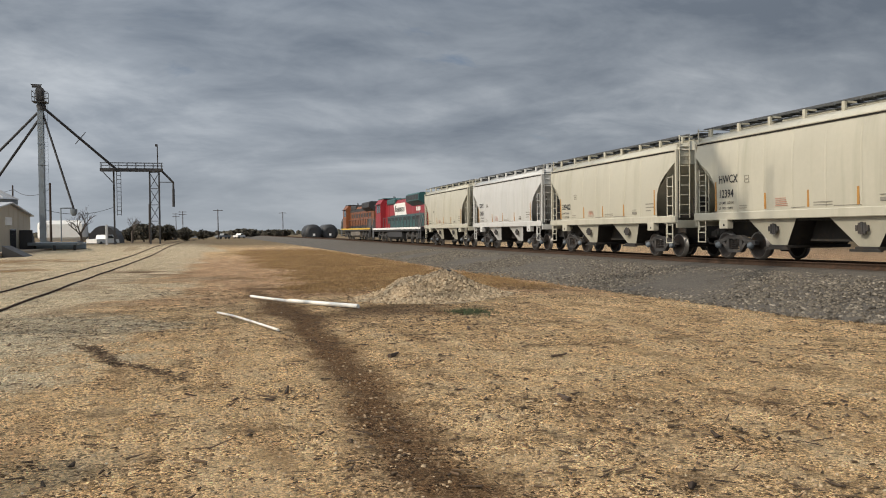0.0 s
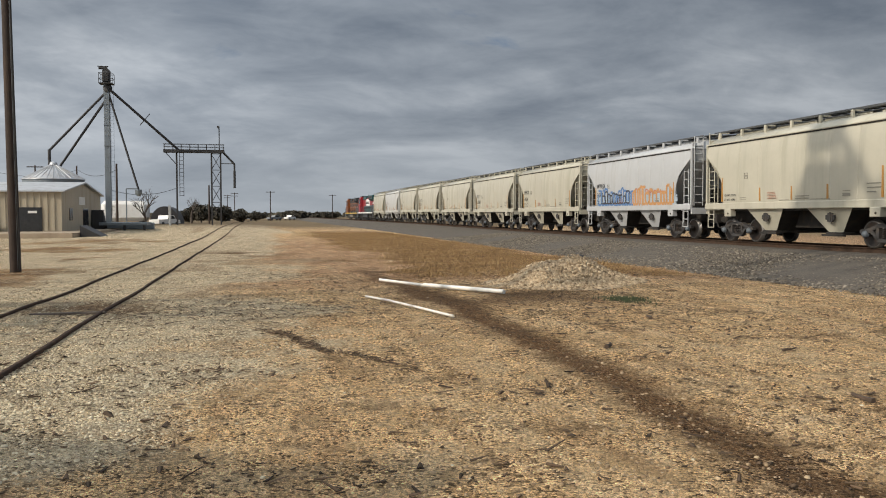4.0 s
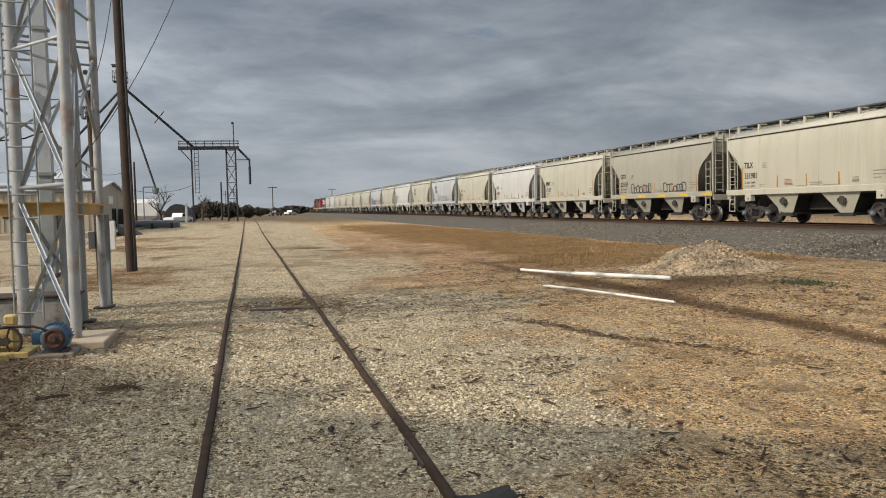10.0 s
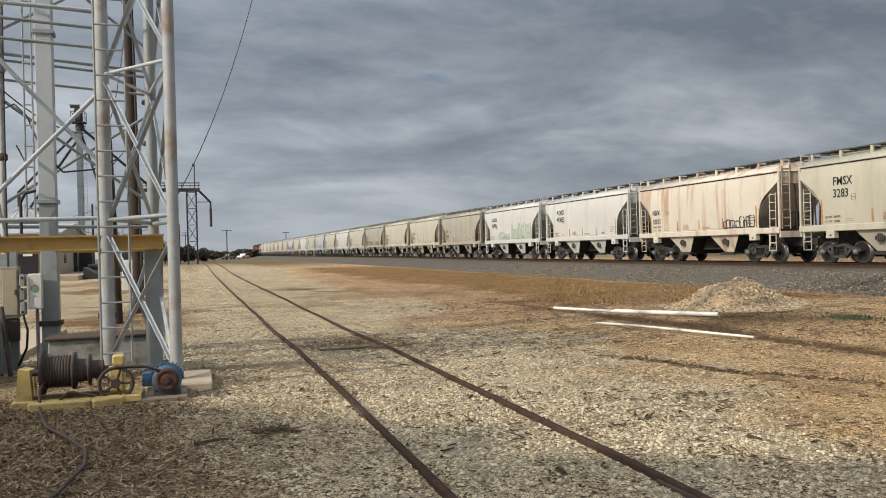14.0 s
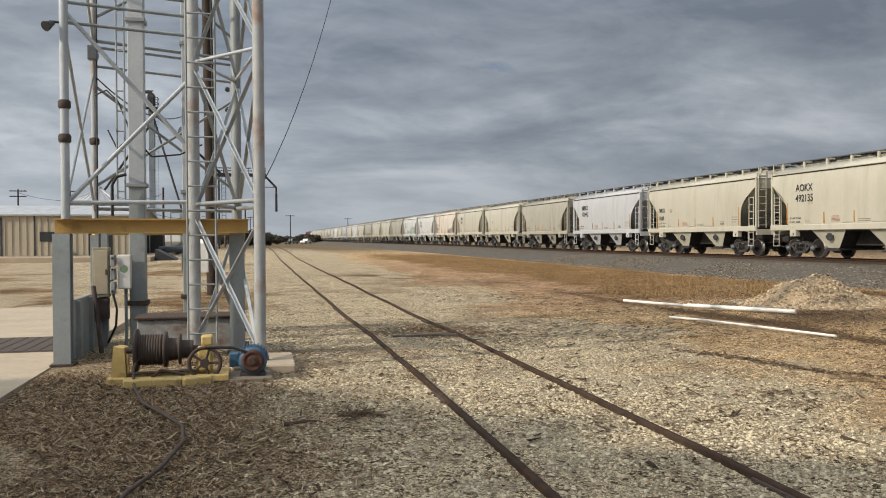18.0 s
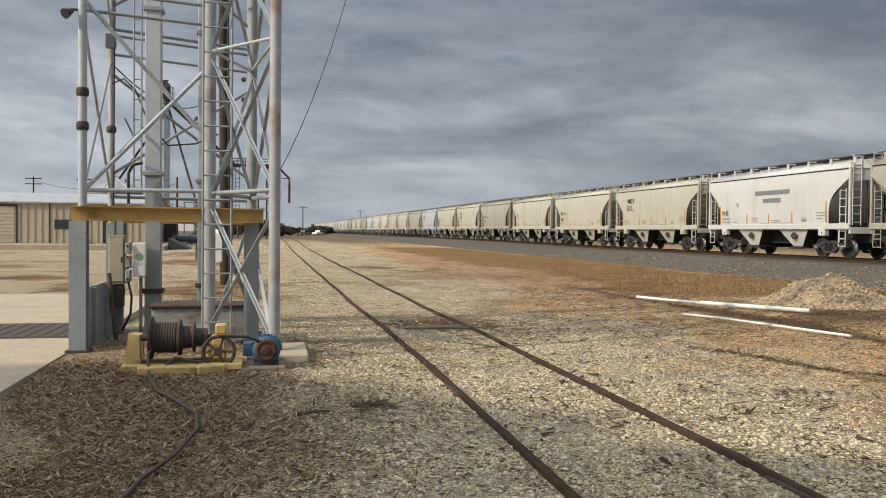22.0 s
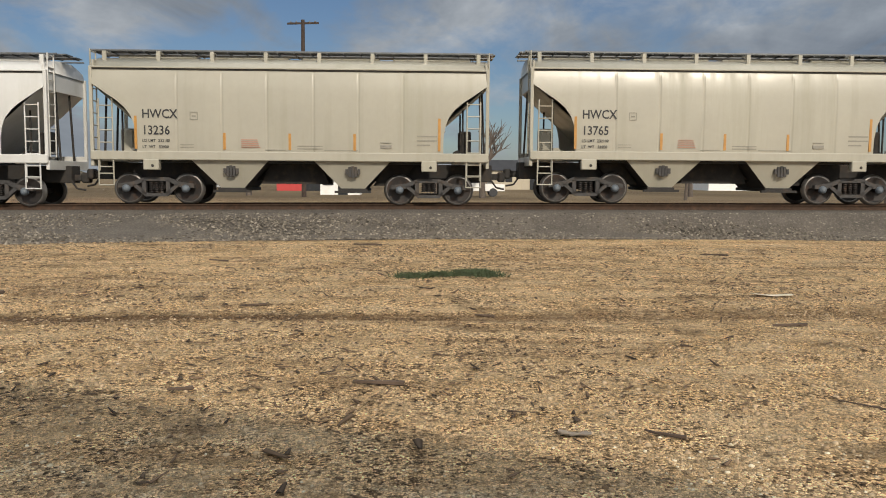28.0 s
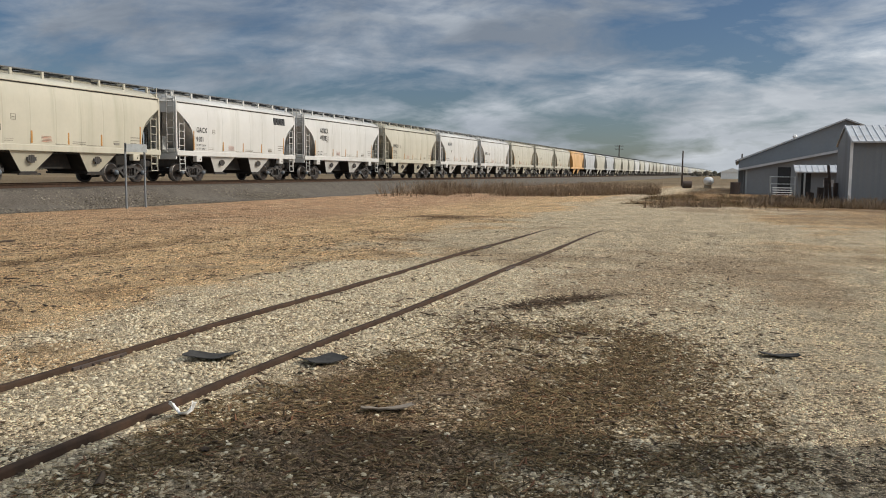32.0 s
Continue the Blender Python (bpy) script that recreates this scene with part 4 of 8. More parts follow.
                brace.tube((s * 0.9, e * 5.15, 1.35), (s * 0.9, e * 5.15, 2.9), 0.03, 6)
            part("end_post", brace, M_UNDER, car)
            gear = Mesh().box(-0.25, 0.25, e * 5.25 - 0.2, e * 5.25 + 0.2, 1.6, 2.3, 0.05)
            gear.tube((-0.9, e * 5.0, 1.55), (0.2, e * 5.0, 1.55), 0.14, 10)
            part("brake_equipment", gear, M_UNDER if e < 0 else paint, car)
            jp = part("jacking_pad", Mesh().box(-1.55, -1.30, e * 4.12 - 0.23, e * 4.12 + 0.23, 1.02, 1.33, 0.02), paint, car)
            # flat dark disc painted on as the shade inside the pad's hole
            part("lifting_eye", Mesh().lathe([(0, 0.045), (0.006, 0.045)], (-1.552, e * 4.12 - 0.05, 1.14), (-1, 0, 0), 10), M_UNDER, jp)
            st = Mesh()
            for dy in (-0.22, 0.22):
                st.tube((-1.49, e * 5.45 + dy, 1.35), (-1.49, e * 5.45 + dy, 0.55), 0.02, 6)
            for z in (0.56, 0.90):
                st.tube((-1.49, e * 5.45 - 0.22, z), (-1.49, e * 5.45 + 0.22, z), 0.02, 6)
            part("stirrup_step", st, paint, car)
        cp = Mesh().box(-0.12, 0.12, min(e * 5.9, e * 6.42), max(e * 5.9, e * 6.42), 0.78, 0.98, 0.03).box(-0.2, 0.2, min(e * 6.32, e * 6.55), max(e * 6.32, e * 6.55), 0.72, 1.04, 0.05)
        cp.path([(-0.3, e * 6.0, 0.9), (-0.32, e * 6.25, 0.55), (-0.25, e * 6.5, 0.5)], 0.03)
        part("coupler", cp, M_UNDER, car)
        truck(car, e * 4.12, detail)
    if detail:
        for y, z0, z1 in ((4.55, 1.63, 2.60), (1.95, 1.63, 2.12), (0.02, 1.63, 2.12), (-1.9, 1.63, 2.12), (-4.42, 1.63, 2.60)):
            w = max(bulge(z0), bulge(z1)) + 0.004
            part("reflector_strip", Mesh().box(-w - 0.006, -w + 0.02, y - 0.038, y + 0.038, z0, z1), M_STRIP, car)
        # unreadable small stencils
        small = Mesh()
        for y, z, w_, h_ in ((3.25, 1.76, 0.4, 0.015), (3.25, 1.68, 0.4, 0.015), (0.75, 1.62, 0.6, 0.02), (-0.2, 1.66, 0.75, 0.025), (-0.2, 1.74, 0.75, 0.025), (-1.0, 1.62, 1.0, 0.02), (-3.75, 2.05, 0.6, 0.04), (-3.75, 1.92, 0.6, 0.04), (-3.75, 1.79, 0.4, 0.04)):
            w = bulge(z) + 0.016
            small.box(-w - 0.003, -w + 0.02, y - w_, y, z, z + h_)
        for a, b, c, d in ((2.72, 2.95, 2.50, 2.515), (2.72, 2.95, 2.715, 2.73), (2.72, 2.735, 2.50, 2.73), (2.935, 2.95, 2.50, 2.73), (2.78, 2.89, 2.59, 2.63)):
            small.box(-1.555, -1.52, a, b, c, d)
        for a, b, c, d in ((-3.0, -2.66, 1.70, 1.80), (-3.0, -2.66, 1.86, 1.88)):
            small.box(-1.546, -1.51, a, b, c, d)
        part("small_stencil", small, M_STENCIL, car)["kind"] = "stuff"
        for text, z in (("LD LMT  232100", 1.84), ("LT  WT   53900", 1.66)):
            ob = part("weight_stencil", lettering(text, 0.085, M_BLACK, "weight_stencil"), None, car)
            ob.matrix_local = pose(-1.542, 4.36, z, 0, 0, -90)
            ob["kind"] = "stuff"
        warn = Mesh()
        for k in range(5):
            warn.box(-1.549, -1.51, 0.9 + 0.02 * k, 1.45, 1.70 + 0.055 * k, 1.712 + 0.055 * k)
        part("warning_stencil", warn, M_RED, car)
    return car


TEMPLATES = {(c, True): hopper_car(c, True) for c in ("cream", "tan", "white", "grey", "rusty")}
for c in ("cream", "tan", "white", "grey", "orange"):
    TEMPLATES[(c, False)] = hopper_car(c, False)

# number of the car behind the engines: colour, reporting mark, number
CARS = {1: ("cream", "", ""), 2: ("white", "CBFX", "21801"), 3: ("cream", "", "339402"), 4: ("cream", "HWCX", "12394"), 5: ("cream", "", ""), 6: ("cream", "TILX", "337568"),
        7: ("cream", "HWCX", "11679"), 8: ("grey", "WWUX", "16009"), 9: ("cream", "", ""), 10: ("white", "MBKX", "2164"), 11: ("cream", "AOKX", "495886"), 12: ("grey", "MBKX", "101384"), 13: ("cream", "FTIX", "1363"), 14: ("white", "CBFX", "315240"),
        15: ("cream", "MBKX", "101637"), 16: ("tan", "CITX", "221659"), 17: ("cream", "TILX", "331981"), 18: ("cream", "HWCX", "13224"), 19: ("tan", "TILX", "338125"), 20: ("white", "AOKX", "493951"),
        21: ("white", "AOKX", "493835"), 22: ("rusty", "NBIX", "32013"), 23: ("cream", "FMSX", "3283"), 24: ("cream", "", ""), 25: ("tan", "", ""), 26: ("grey", "MBKX", "101442"), 27: ("cream", "FMSX", "1089"),
        28: ("cream", "AOKX", "492135"), 29: ("tan", "HWCX", "11068"), 30: ("cream", "TILX", ""), 31: ("cream", "HWCX", "13861"), 32: ("cream", "HMCX", "5212"), 33: ("white", "", "9145"), 34: ("tan", "", ""), 35: ("white", "FTIX", "2266"),
        36: ("tan", "", "2114"), 37: ("cream", "", ""), 38: ("cream", "TILX", "3053"), 39: ("cream", "HWCX", "1121"), 40: ("cream", "FNSX", "1428"), 41: ("cream", "MBKX", "101170"), 42: ("cream", "TILX", "333669"),
        43: ("white", "AOKX", "493816"), 44: ("tan", "HWCX", "13236"), 45: ("tan", "HWCX", "13765"), 46: ("cream", "", "8778"), 47: ("cream", "MQRX", "113434"), 48: ("white", "FTIX", "2368"), 49: ("grey", "GBRX", "69259"),
        50: ("cream", "TILX", "334792"), 51: ("cream", "MBKX", "101109"), 52: ("cream", "TILX", "331321"), 53: ("white", "GACX", "9101"), 54: ("white", "AOKX", "493831"), 55: ("cream", "HWCX", "11112"), 56: ("white", "AOKX", ""), 57: ("white", "HWCX", "")}
LAST_CAR = 122
TRAIN = []  # (object, y at the start)


def marks(car, mark, number, size=0.25):
    high = mark in ("AOKX", "GBRX", "HMCX") or number in ("101384", "101442", "3283")
    size = 0.32 if high else size
    for text, z, bump_ in ((mark, 3.12 if high else 2.54, 0.004), (number, 2.64 if high else 2.06, 0.004)):
        if not text:
            continue
        me = lettering(text, size, M_BLACK, "reporting_mark")
        ob = part("reporting_mark", me, None, car)
        ob.matrix_local = pose(-(bulge(z + 0.1) + 0.022), 3.9 if high else 4.36, z, 0, 0, -90) @ Matrix.Diagonal((0.95, 1, 1.08, 1))


def scrawl(car, material, y0, y1, z0, z1, seed, thick=0.035, name="graffiti", label="spray-painted scrawl"):
    """Loose sprayed loops on the car's side; no letters."""
    r = random.Random(seed)
    ms = Mesh()
    y = y0
    while y > y1:
        w, h = r.uniform(0.25, 0.5), r.uniform(0.5, 1.0) * (z1 - z0)
        ph, n = r.uniform(0, 6), 16
        pts = []
        for i in range(n + 1):
            a = 2 * math.pi * i / n * r.uniform(0.85, 1.0) + ph
            z = z0 + h * (0.5 + 0.5 * math.sin(a + 0.6 * math.sin(2 * a)))
            pts.append((-(bulge(z) + 0.016 + 0.0015 * (seed % 9)), y - w * (0.5 + 0.5 * math.cos(a)), z))
        for p, q in zip(pts, pts[1:]):
            d = Vector((0, q[1] - p[1], q[2] - p[2]))
            if d.length < 1e-4:
                continue
            s_ = Vector((0, -d.z, d.y)).normalized() * thick
            P, Q = Vector(p), Vector(q)
            ms.add([P - s_, P + s_, Q + s_, Q - s_], [(0, 1, 2, 3)])
        y -= w * r.uniform(0.7, 1.1)
    part(name, ms, material, car, label)


M_TEAL = mat("teal_spray_paint", (0.20, 0.33, 0.34), rough=0.6)
M_SPRAYG = mat("green_spray_paint", (0.33, 0.46, 0.36), rough=0.6)
M_SPRAYB = mat("black_spray_paint", (0.04, 0.04, 0.045), rough=0.6)
M_SPRAYPALE = mat("pale_blue_spray_paint", (0.36, 0.43, 0.49), rough=0.6)
M_SPRAYO = mat("orange_spray_paint", (0.50, 0.26, 0.10), rough=0.6)
M_SPRAYBL = mat("blue_spray_paint", (0.10, 0.20, 0.40), rough=0.6)


def dress(k, car):
    if k == 12:
        scrawl(car, M_TEAL, 2.6, 0.6, 1.65, 2.5, 5, 0.03)
        scrawl(car, M_SPRAYPALE, 0.8, -3.9, 1.7, 2.4, 75, 0.02)
        scrawl(car, M_SPRAYB, 0.2, -2.2, 1.65, 2.35, 95, 0.014)
    if k == 8:
        scrawl(car, M_SPRAYPALE, 4.3, -4.2, 1.6, 2.2, 56, 0.20)
        scrawl(car, M_SPRAYBL, 4.2, -0.4, 1.62, 2.5, 6, 0.06)
        scrawl(car, M_SPRAYB, 3.6, 0.4, 1.7, 2.4, 26, 0.04)
        scrawl(car, M_SPRAYO, -0.2, -4.2, 1.62, 2.5, 16, 0.07)
        scrawl(car, M_RED, -0.4, -4.0, 1.65, 2.4, 36, 0.035)
    if k in (16, 49):
        if k == 49:
            scrawl(car, M_SPRAYB, 1.2, 0.2, 1.75, 2.15, 12, 0.014)
        for i in range(5):
            part("sill_stripe", Mesh().box(-1.536, -1.50, 4.4 - 2.35 * i - 0.9, 4.4 - 2.35 * i, 1.36, 1.50), M_LYEL, car, "yellow reflective sill stripe")
    if k == 20:
        scrawl(car, M_SPRAYG, 2.5, 0.5, 1.65, 2.3, 7, 0.05)
        scrawl(car, M_SPRAYG, -0.5, -4.2, 1.7, 2.8, 8, 0.06)
    if k in (16, 22):
        scrawl(car, M_SPRAYB, 2.9 if k == 16 else -2.0, 0.5 if k == 16 else -4.0, 1.65, 2.2, 9 + k, 0.03)
        if k == 16:
            scrawl(car, M_SPRAYB, -1.0, -3.4, 1.65, 2.15, 40, 0.03)
    if k == 43:
        scrawl(car, M_SPRAYB, 1.6, 0.5, 1.75, 2.15, 11, 0.012)
    if k == 53:
        ms = Mesh()
        for i in range(4):
            ms.prism([(-3.3 - 0.33 * i, 3.35), (-3.58 - 0.33 * i, 3.35), (-3.52 - 0.33 * i, 3.75), (-3.3 - 0.33 * i, 3.75)], 0, -1.545, -1.50)
        part("emblem", ms, M_BLACK, car, "black block emblem")
    if k == 33:
        ms = Mesh().box(-1.55, -1.51, -1.7, 1.2, 3.05, 3.27).box(-1.55, -1.51, -1.0, 0.5, 2.65, 2.87)
        part("emblem", ms, M_GREYSHEET, car, "grey bars of a painted owner's name")


def make_train():
    r = random.Random(21)
    for k in range(1, LAST_CAR + 1):
        colour, mark, number = CARS.get(k, (r.choice(["cream", "cream", "tan", "white", "cream", "grey"]), "", ""))
        near = k <= 60
        if k == 61:
            colour = "orange"
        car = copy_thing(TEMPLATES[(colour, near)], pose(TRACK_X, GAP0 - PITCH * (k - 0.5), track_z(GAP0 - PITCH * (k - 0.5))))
        if near:
            marks(car, mark, number)
            dress(k, car)
        TRAIN.append((car, GAP0 - PITCH * (k - 0.5)))
    for t in TEMPLATES.values():
        for o in (*t.children_recursive, t):
            bpy.data.objects.remove(o)


make_train()
# ---- locomotives ----
def locomotive(scheme, y0):
    """A six-axle road engine, 22.4 m long, its nose along +y."""
    up = scheme == "orange"
    main = M_ORANGE if up else M_LRED
    trim = M_LBLACK if up else M_LGREEN
    lo = thing("diesel_locomotive", "orange and black freight locomotive with grimy roof, leading the train" if up else "red, white and dark green freight locomotive behind the leader", "locomotive", TRACK_X, y0, track_z(y0), group="engines")
    part("deck", Mesh().box(-1.5, 1.5, -10.9, 10.9, 1.05, 1.40, 0.05), M_LBLACK, lo)
    part("sill_stripe", Mesh().box(-1.525, -1.49, -10.7, 10.6, 1.24, 1.42), M_LYEL if up else M_WHITE, lo, "yellow stripe along the sill" if up else "white stripe along the sill")
    part("hood", Mesh().prism([(-0.95, 1.4), (-0.95, 3.75), (-0.72, 4.1), (0.72, 4.1), (0.95, 3.75), (0.95, 1.4)], 1, -10.2, 6.3), main, lo)
    if up:
        part("upper_band", Mesh().box(-0.965, -0.94, -10.1, 6.2, 3.42, 3.78), M_LBLACK, lo, "dark band along the hood top")
        part("lower_band", Mesh().box(-0.965, -0.94, -10.1, 6.2, 1.42, 1.75), M_LBLACK, lo, "dark band along the hood foot")
    else:
        part("green_panel", Mesh().box(-0.965, -0.94, -9.9, 3.9, 1.45, 2.62), M_LGREEN, lo, "dark green lower hood side")
        part("white_panel", Mesh().prism([(-3.3, 2.6), (1.5, 2.6), (2.3, 3.74), (-2.7, 3.74)], 0, -0.972, -0.94), M_WHITE, lo, "white slanted panel on the hood")
        for k in range(9):
            h = (0.62, 0.4, 0.4, 0.4, 0.4, 0.4, 0.4, 0.4, 0.4)[k]
            part("panel_bar", Mesh().box(-0.98, -0.96, 1.2 - 0.46 * k, 1.52 - 0.46 * k, 2.92, 2.92 + h), M_FRAME, lo, "dark painted bar on the white panel")
        for k in range(3):
            part("number_bar", Mesh().box(-0.972, -0.94, -7.5 - 0.55 * k, -7.1 - 0.55 * k, 2.85, 3.2), M_WHITE, lo)
    part("hood_roof", Mesh().box(-0.8, 0.8, -5.6, 5.6, 4.08, 4.18, 0.04), trim, lo, "dark hood roof")
    part("dynamic_brake_box", Mesh().box(-1.05, 1.05, 1.6, 5.2, 3.7, 4.24, 0.08), trim, lo)
    part("exhaust_stack", Mesh().box(-0.3, 0.3, -1.4, -0.6, 4.15, 4.4, 0.05), M_LBLACK, lo)
    rad = part("radiator", Mesh().prism([(-0.95, 3.30), (-1.52, 3.68), (-1.52, 4.22), (-1.3, 4.34), (1.3, 4.34), (1.52, 4.22), (1.52, 3.68), (0.95, 3.30)], 1, -10.25, -5.5), trim, lo)
    for k in range(4):
        part("grille", Mesh().box(-1.535, -1.5, -10.1 + 1.14 * k, -9.1 + 1.14 * k, 3.76, 4.16, 0.01), M_LBLACK, rad)
    cab = part("cab", Mesh().prism([(-1.5, 1.4), (-1.5, 3.9), (-1.15, 4.4), (1.15, 4.4), (1.5, 3.9), (1.5, 1.4)], 1, 6.2, 8.9), main, lo)
    part("cab_roof", Mesh().box(-1.2, 1.2, 6.1, 9.0, 4.36, 4.48, 0.05), trim, cab)
    for wy in (6.75, 7.75):
        part("cab_window", Mesh().box(-1.52, -1.47, wy - 0.42, wy + 0.42, 2.95, 3.72, 0.02), M_DARK, cab)
    part("sunshade", Mesh().box(-1.72, -1.48, 6.3, 8.3, 3.78, 3.84), trim, cab)
    part("nose", Mesh().prism([(8.9, 1.4), (8.9, 3.2), (9.9, 3.05), (10.3, 2.7), (10.4, 1.4)], 0, -0.95, 0.95), main, lo)
    part("horn", Mesh().tube((0.3, 7.2, 4.6), (0.3, 7.8, 4.66), 0.05, 8, 0.11), M_GALV, lo)
    part("fuel_tank", Mesh().prism([(-1.4, 1.05), (-1.4, 0.55), (-1.1, 0.32), (1.1, 0.32), (1.4, 0.55), (1.4, 1.05)], 1, -3.3, 3.3), M_FUEL if up else M_LBLACK, lo, "dusty grey fuel tank" if up else "black fuel tank")
    for i in range(8):
        y = -8.6 + 1.75 * i
        part("hood_door", Mesh().box(-0.985, -0.955, y, y + 1.55, 1.85, 3.30 if up else 2.52, 0.012), main if up else M_LGREEN, lo)
        part("door_louvre", Mesh().box(-0.995, -0.98, y + 0.2, y + 1.35, 2.7 if up else 2.1, 3.15 if up else 2.42, 0.01), M_LBLACK, lo)
    for e in (-1, 1):
        t = part("truck_frame", Mesh().box(-1.2, -0.95, e * 6.6 - 2.5, e * 6.6 + 2.5, 0.55, 0.95, 0.06).box(0.95, 1.2, e * 6.6 - 2.5, e * 6.6 + 2.5, 0.55, 0.95, 0.06).box(-1.0, 1.0, e * 6.6 - 1.2, e * 6.6 + 1.2, 0.6, 1.1), M_FRAME, lo)
        for dy in (-1.9, 0, 1.9):
            w = part("wheelset", SHARED["wheelset"], None, t)
            w.location = (0, e * 6.6 + dy, 0.49)
            part("axle_box", Mesh().box(-1.3, -1.15, e * 6.6 + dy - 0.2, e * 6.6 + dy + 0.2, 0.34, 0.7, 0.04), M_FRAME, t)
        for dy in (-0.95, 0.95):
            part("brake_cylinder", Mesh().tube((-1.28, e * 6.6 + dy - 0.25, 0.92), (-1.28, e * 6.6 + dy + 0.25, 0.92), 0.12, 10), M_FRAME, t)
        part("coupler", Mesh().box(-0.15, 0.15, min(e * 10.8, e * 11.25), max(e * 10.8, e * 11.25), 0.75, 1.0, 0.04), M_UNDER, lo)
        part("step_well", Mesh().box(-1.48, -0.95, min(e * 9.9, e * 10.7), max(e * 9.9, e * 10.7), 0.45, 0.55).box(-1.48, -0.95, min(e * 9.9, e * 10.7), max(e * 9.9, e * 10.7), 0.8, 0.88), M_LBLACK, lo)
        rail = Mesh()
        for k in range(5):
            rail.tube((-1.45, e * (9.0 + k * 0.42), 1.4), (-1.45, e * (9.0 + k * 0.42), 2.4), 0.03, 6)
        rail.tube((-1.45, e * 9.0, 2.4), (-1.45, e * 10.7, 2.4), 0.03, 6)
        rail.path([(-1.5, e * 10.0, 0.45), (-1.5, e * 10.25, 1.5), (-1.4, e * 10.1, 2.7)], 0.04)
        rail.path([(-1.5, e * 10.75, 0.45), (-1.5, e * 10.9, 1.5), (-1.3, e * 10.9, 2.5)], 0.04)
        part("end_handrail", rail, M_GALV, lo)
    for k in range(13):
        part("stanchion", Mesh().tube((-1.46, -8.8 + 1.15 * k, 1.4), (-1.46, -8.8 + 1.15 * k, 2.4), 0.022, 6), M_GALV if not up else M_LBLACK, lo)
    part("side_handrail", Mesh().tube((-1.46, -8.8, 2.4), (-1.46, 5.0, 2.4), 0.022, 6), M_GALV if not up else M_LBLACK, lo)
    TRAIN.append((lo, y0))


M_FUEL = mat("dusty_fuel_tank", (0.16, 0.14, 0.12), rough=0.7, spread=0.2, scale=1.5, dirt=(0.08, 0.065, 0.05), dirt_amount=0.6, dirt_scale=2)
locomotive("green", GAP0 + 11.5)
locomotive("orange", GAP0 + 34.3)


# ---- near tower ----
def gz(x, y):
    return float(rise(x, y))


def angle_bar(ms, p, q, w=0.05):
    """An L-shaped bar from p to q."""
    p, q = Vector(p), Vector(q)
    d = (q - p).normalized()
    u = d.cross(Vector((0, 1, 0.2))).normalized() * w
    v = d.cross(u).normalized() * w
    t = 0.18
    sec = [Vector((0, 0, 0)), u, u + v * t, u * t + v * t, u * t + v, v]
    vs = [p + s for s in sec] + [q + s for s in sec]
    return ms.add(vs, [(i, (i + 1) % 6, 6 + (i + 1) % 6, 6 + i) for i in range(6)] + [tuple(range(5, -1, -1)), tuple(range(6, 12))])


def i_beam(ms, p, q, h=0.18, w=0.15, t=0.02):
    """A level I-beam whose top middle line runs from p to q."""
    p, q = Vector(p), Vector(q)
    L = (q - p).length
    a = math.atan2(q.y - p.y, q.x - p.x)
    m = Matrix.Translation(p) @ Matrix.Rotation(a, 4, "Z")
    ms.box(0, L, -w / 2, w / 2, -t, 0, m=m).box(0, L, -w / 2, w / 2, -h, -h + t, m=m).box(0, L, -t / 2, t / 2, -h + t, -t, m=m)
    return ms


def h_column(x, y, z0, z1, w=0.2, d=0.2, t=0.022):
    w, d, t = w / 2, d / 2, t / 2
    ring = [(-w, -d), (w, -d), (w, -d + 2 * t), (t, -d + 2 * t), (t, d - 2 * t), (w, d - 2 * t), (w, d), (-w, d), (-w, d - 2 * t), (-t, d - 2 * t), (-t, -d + 2 * t), (-w, -d + 2 * t)]
    return Mesh().prism([(x + p, y + q) for p, q in ring], 2, z0, z1)


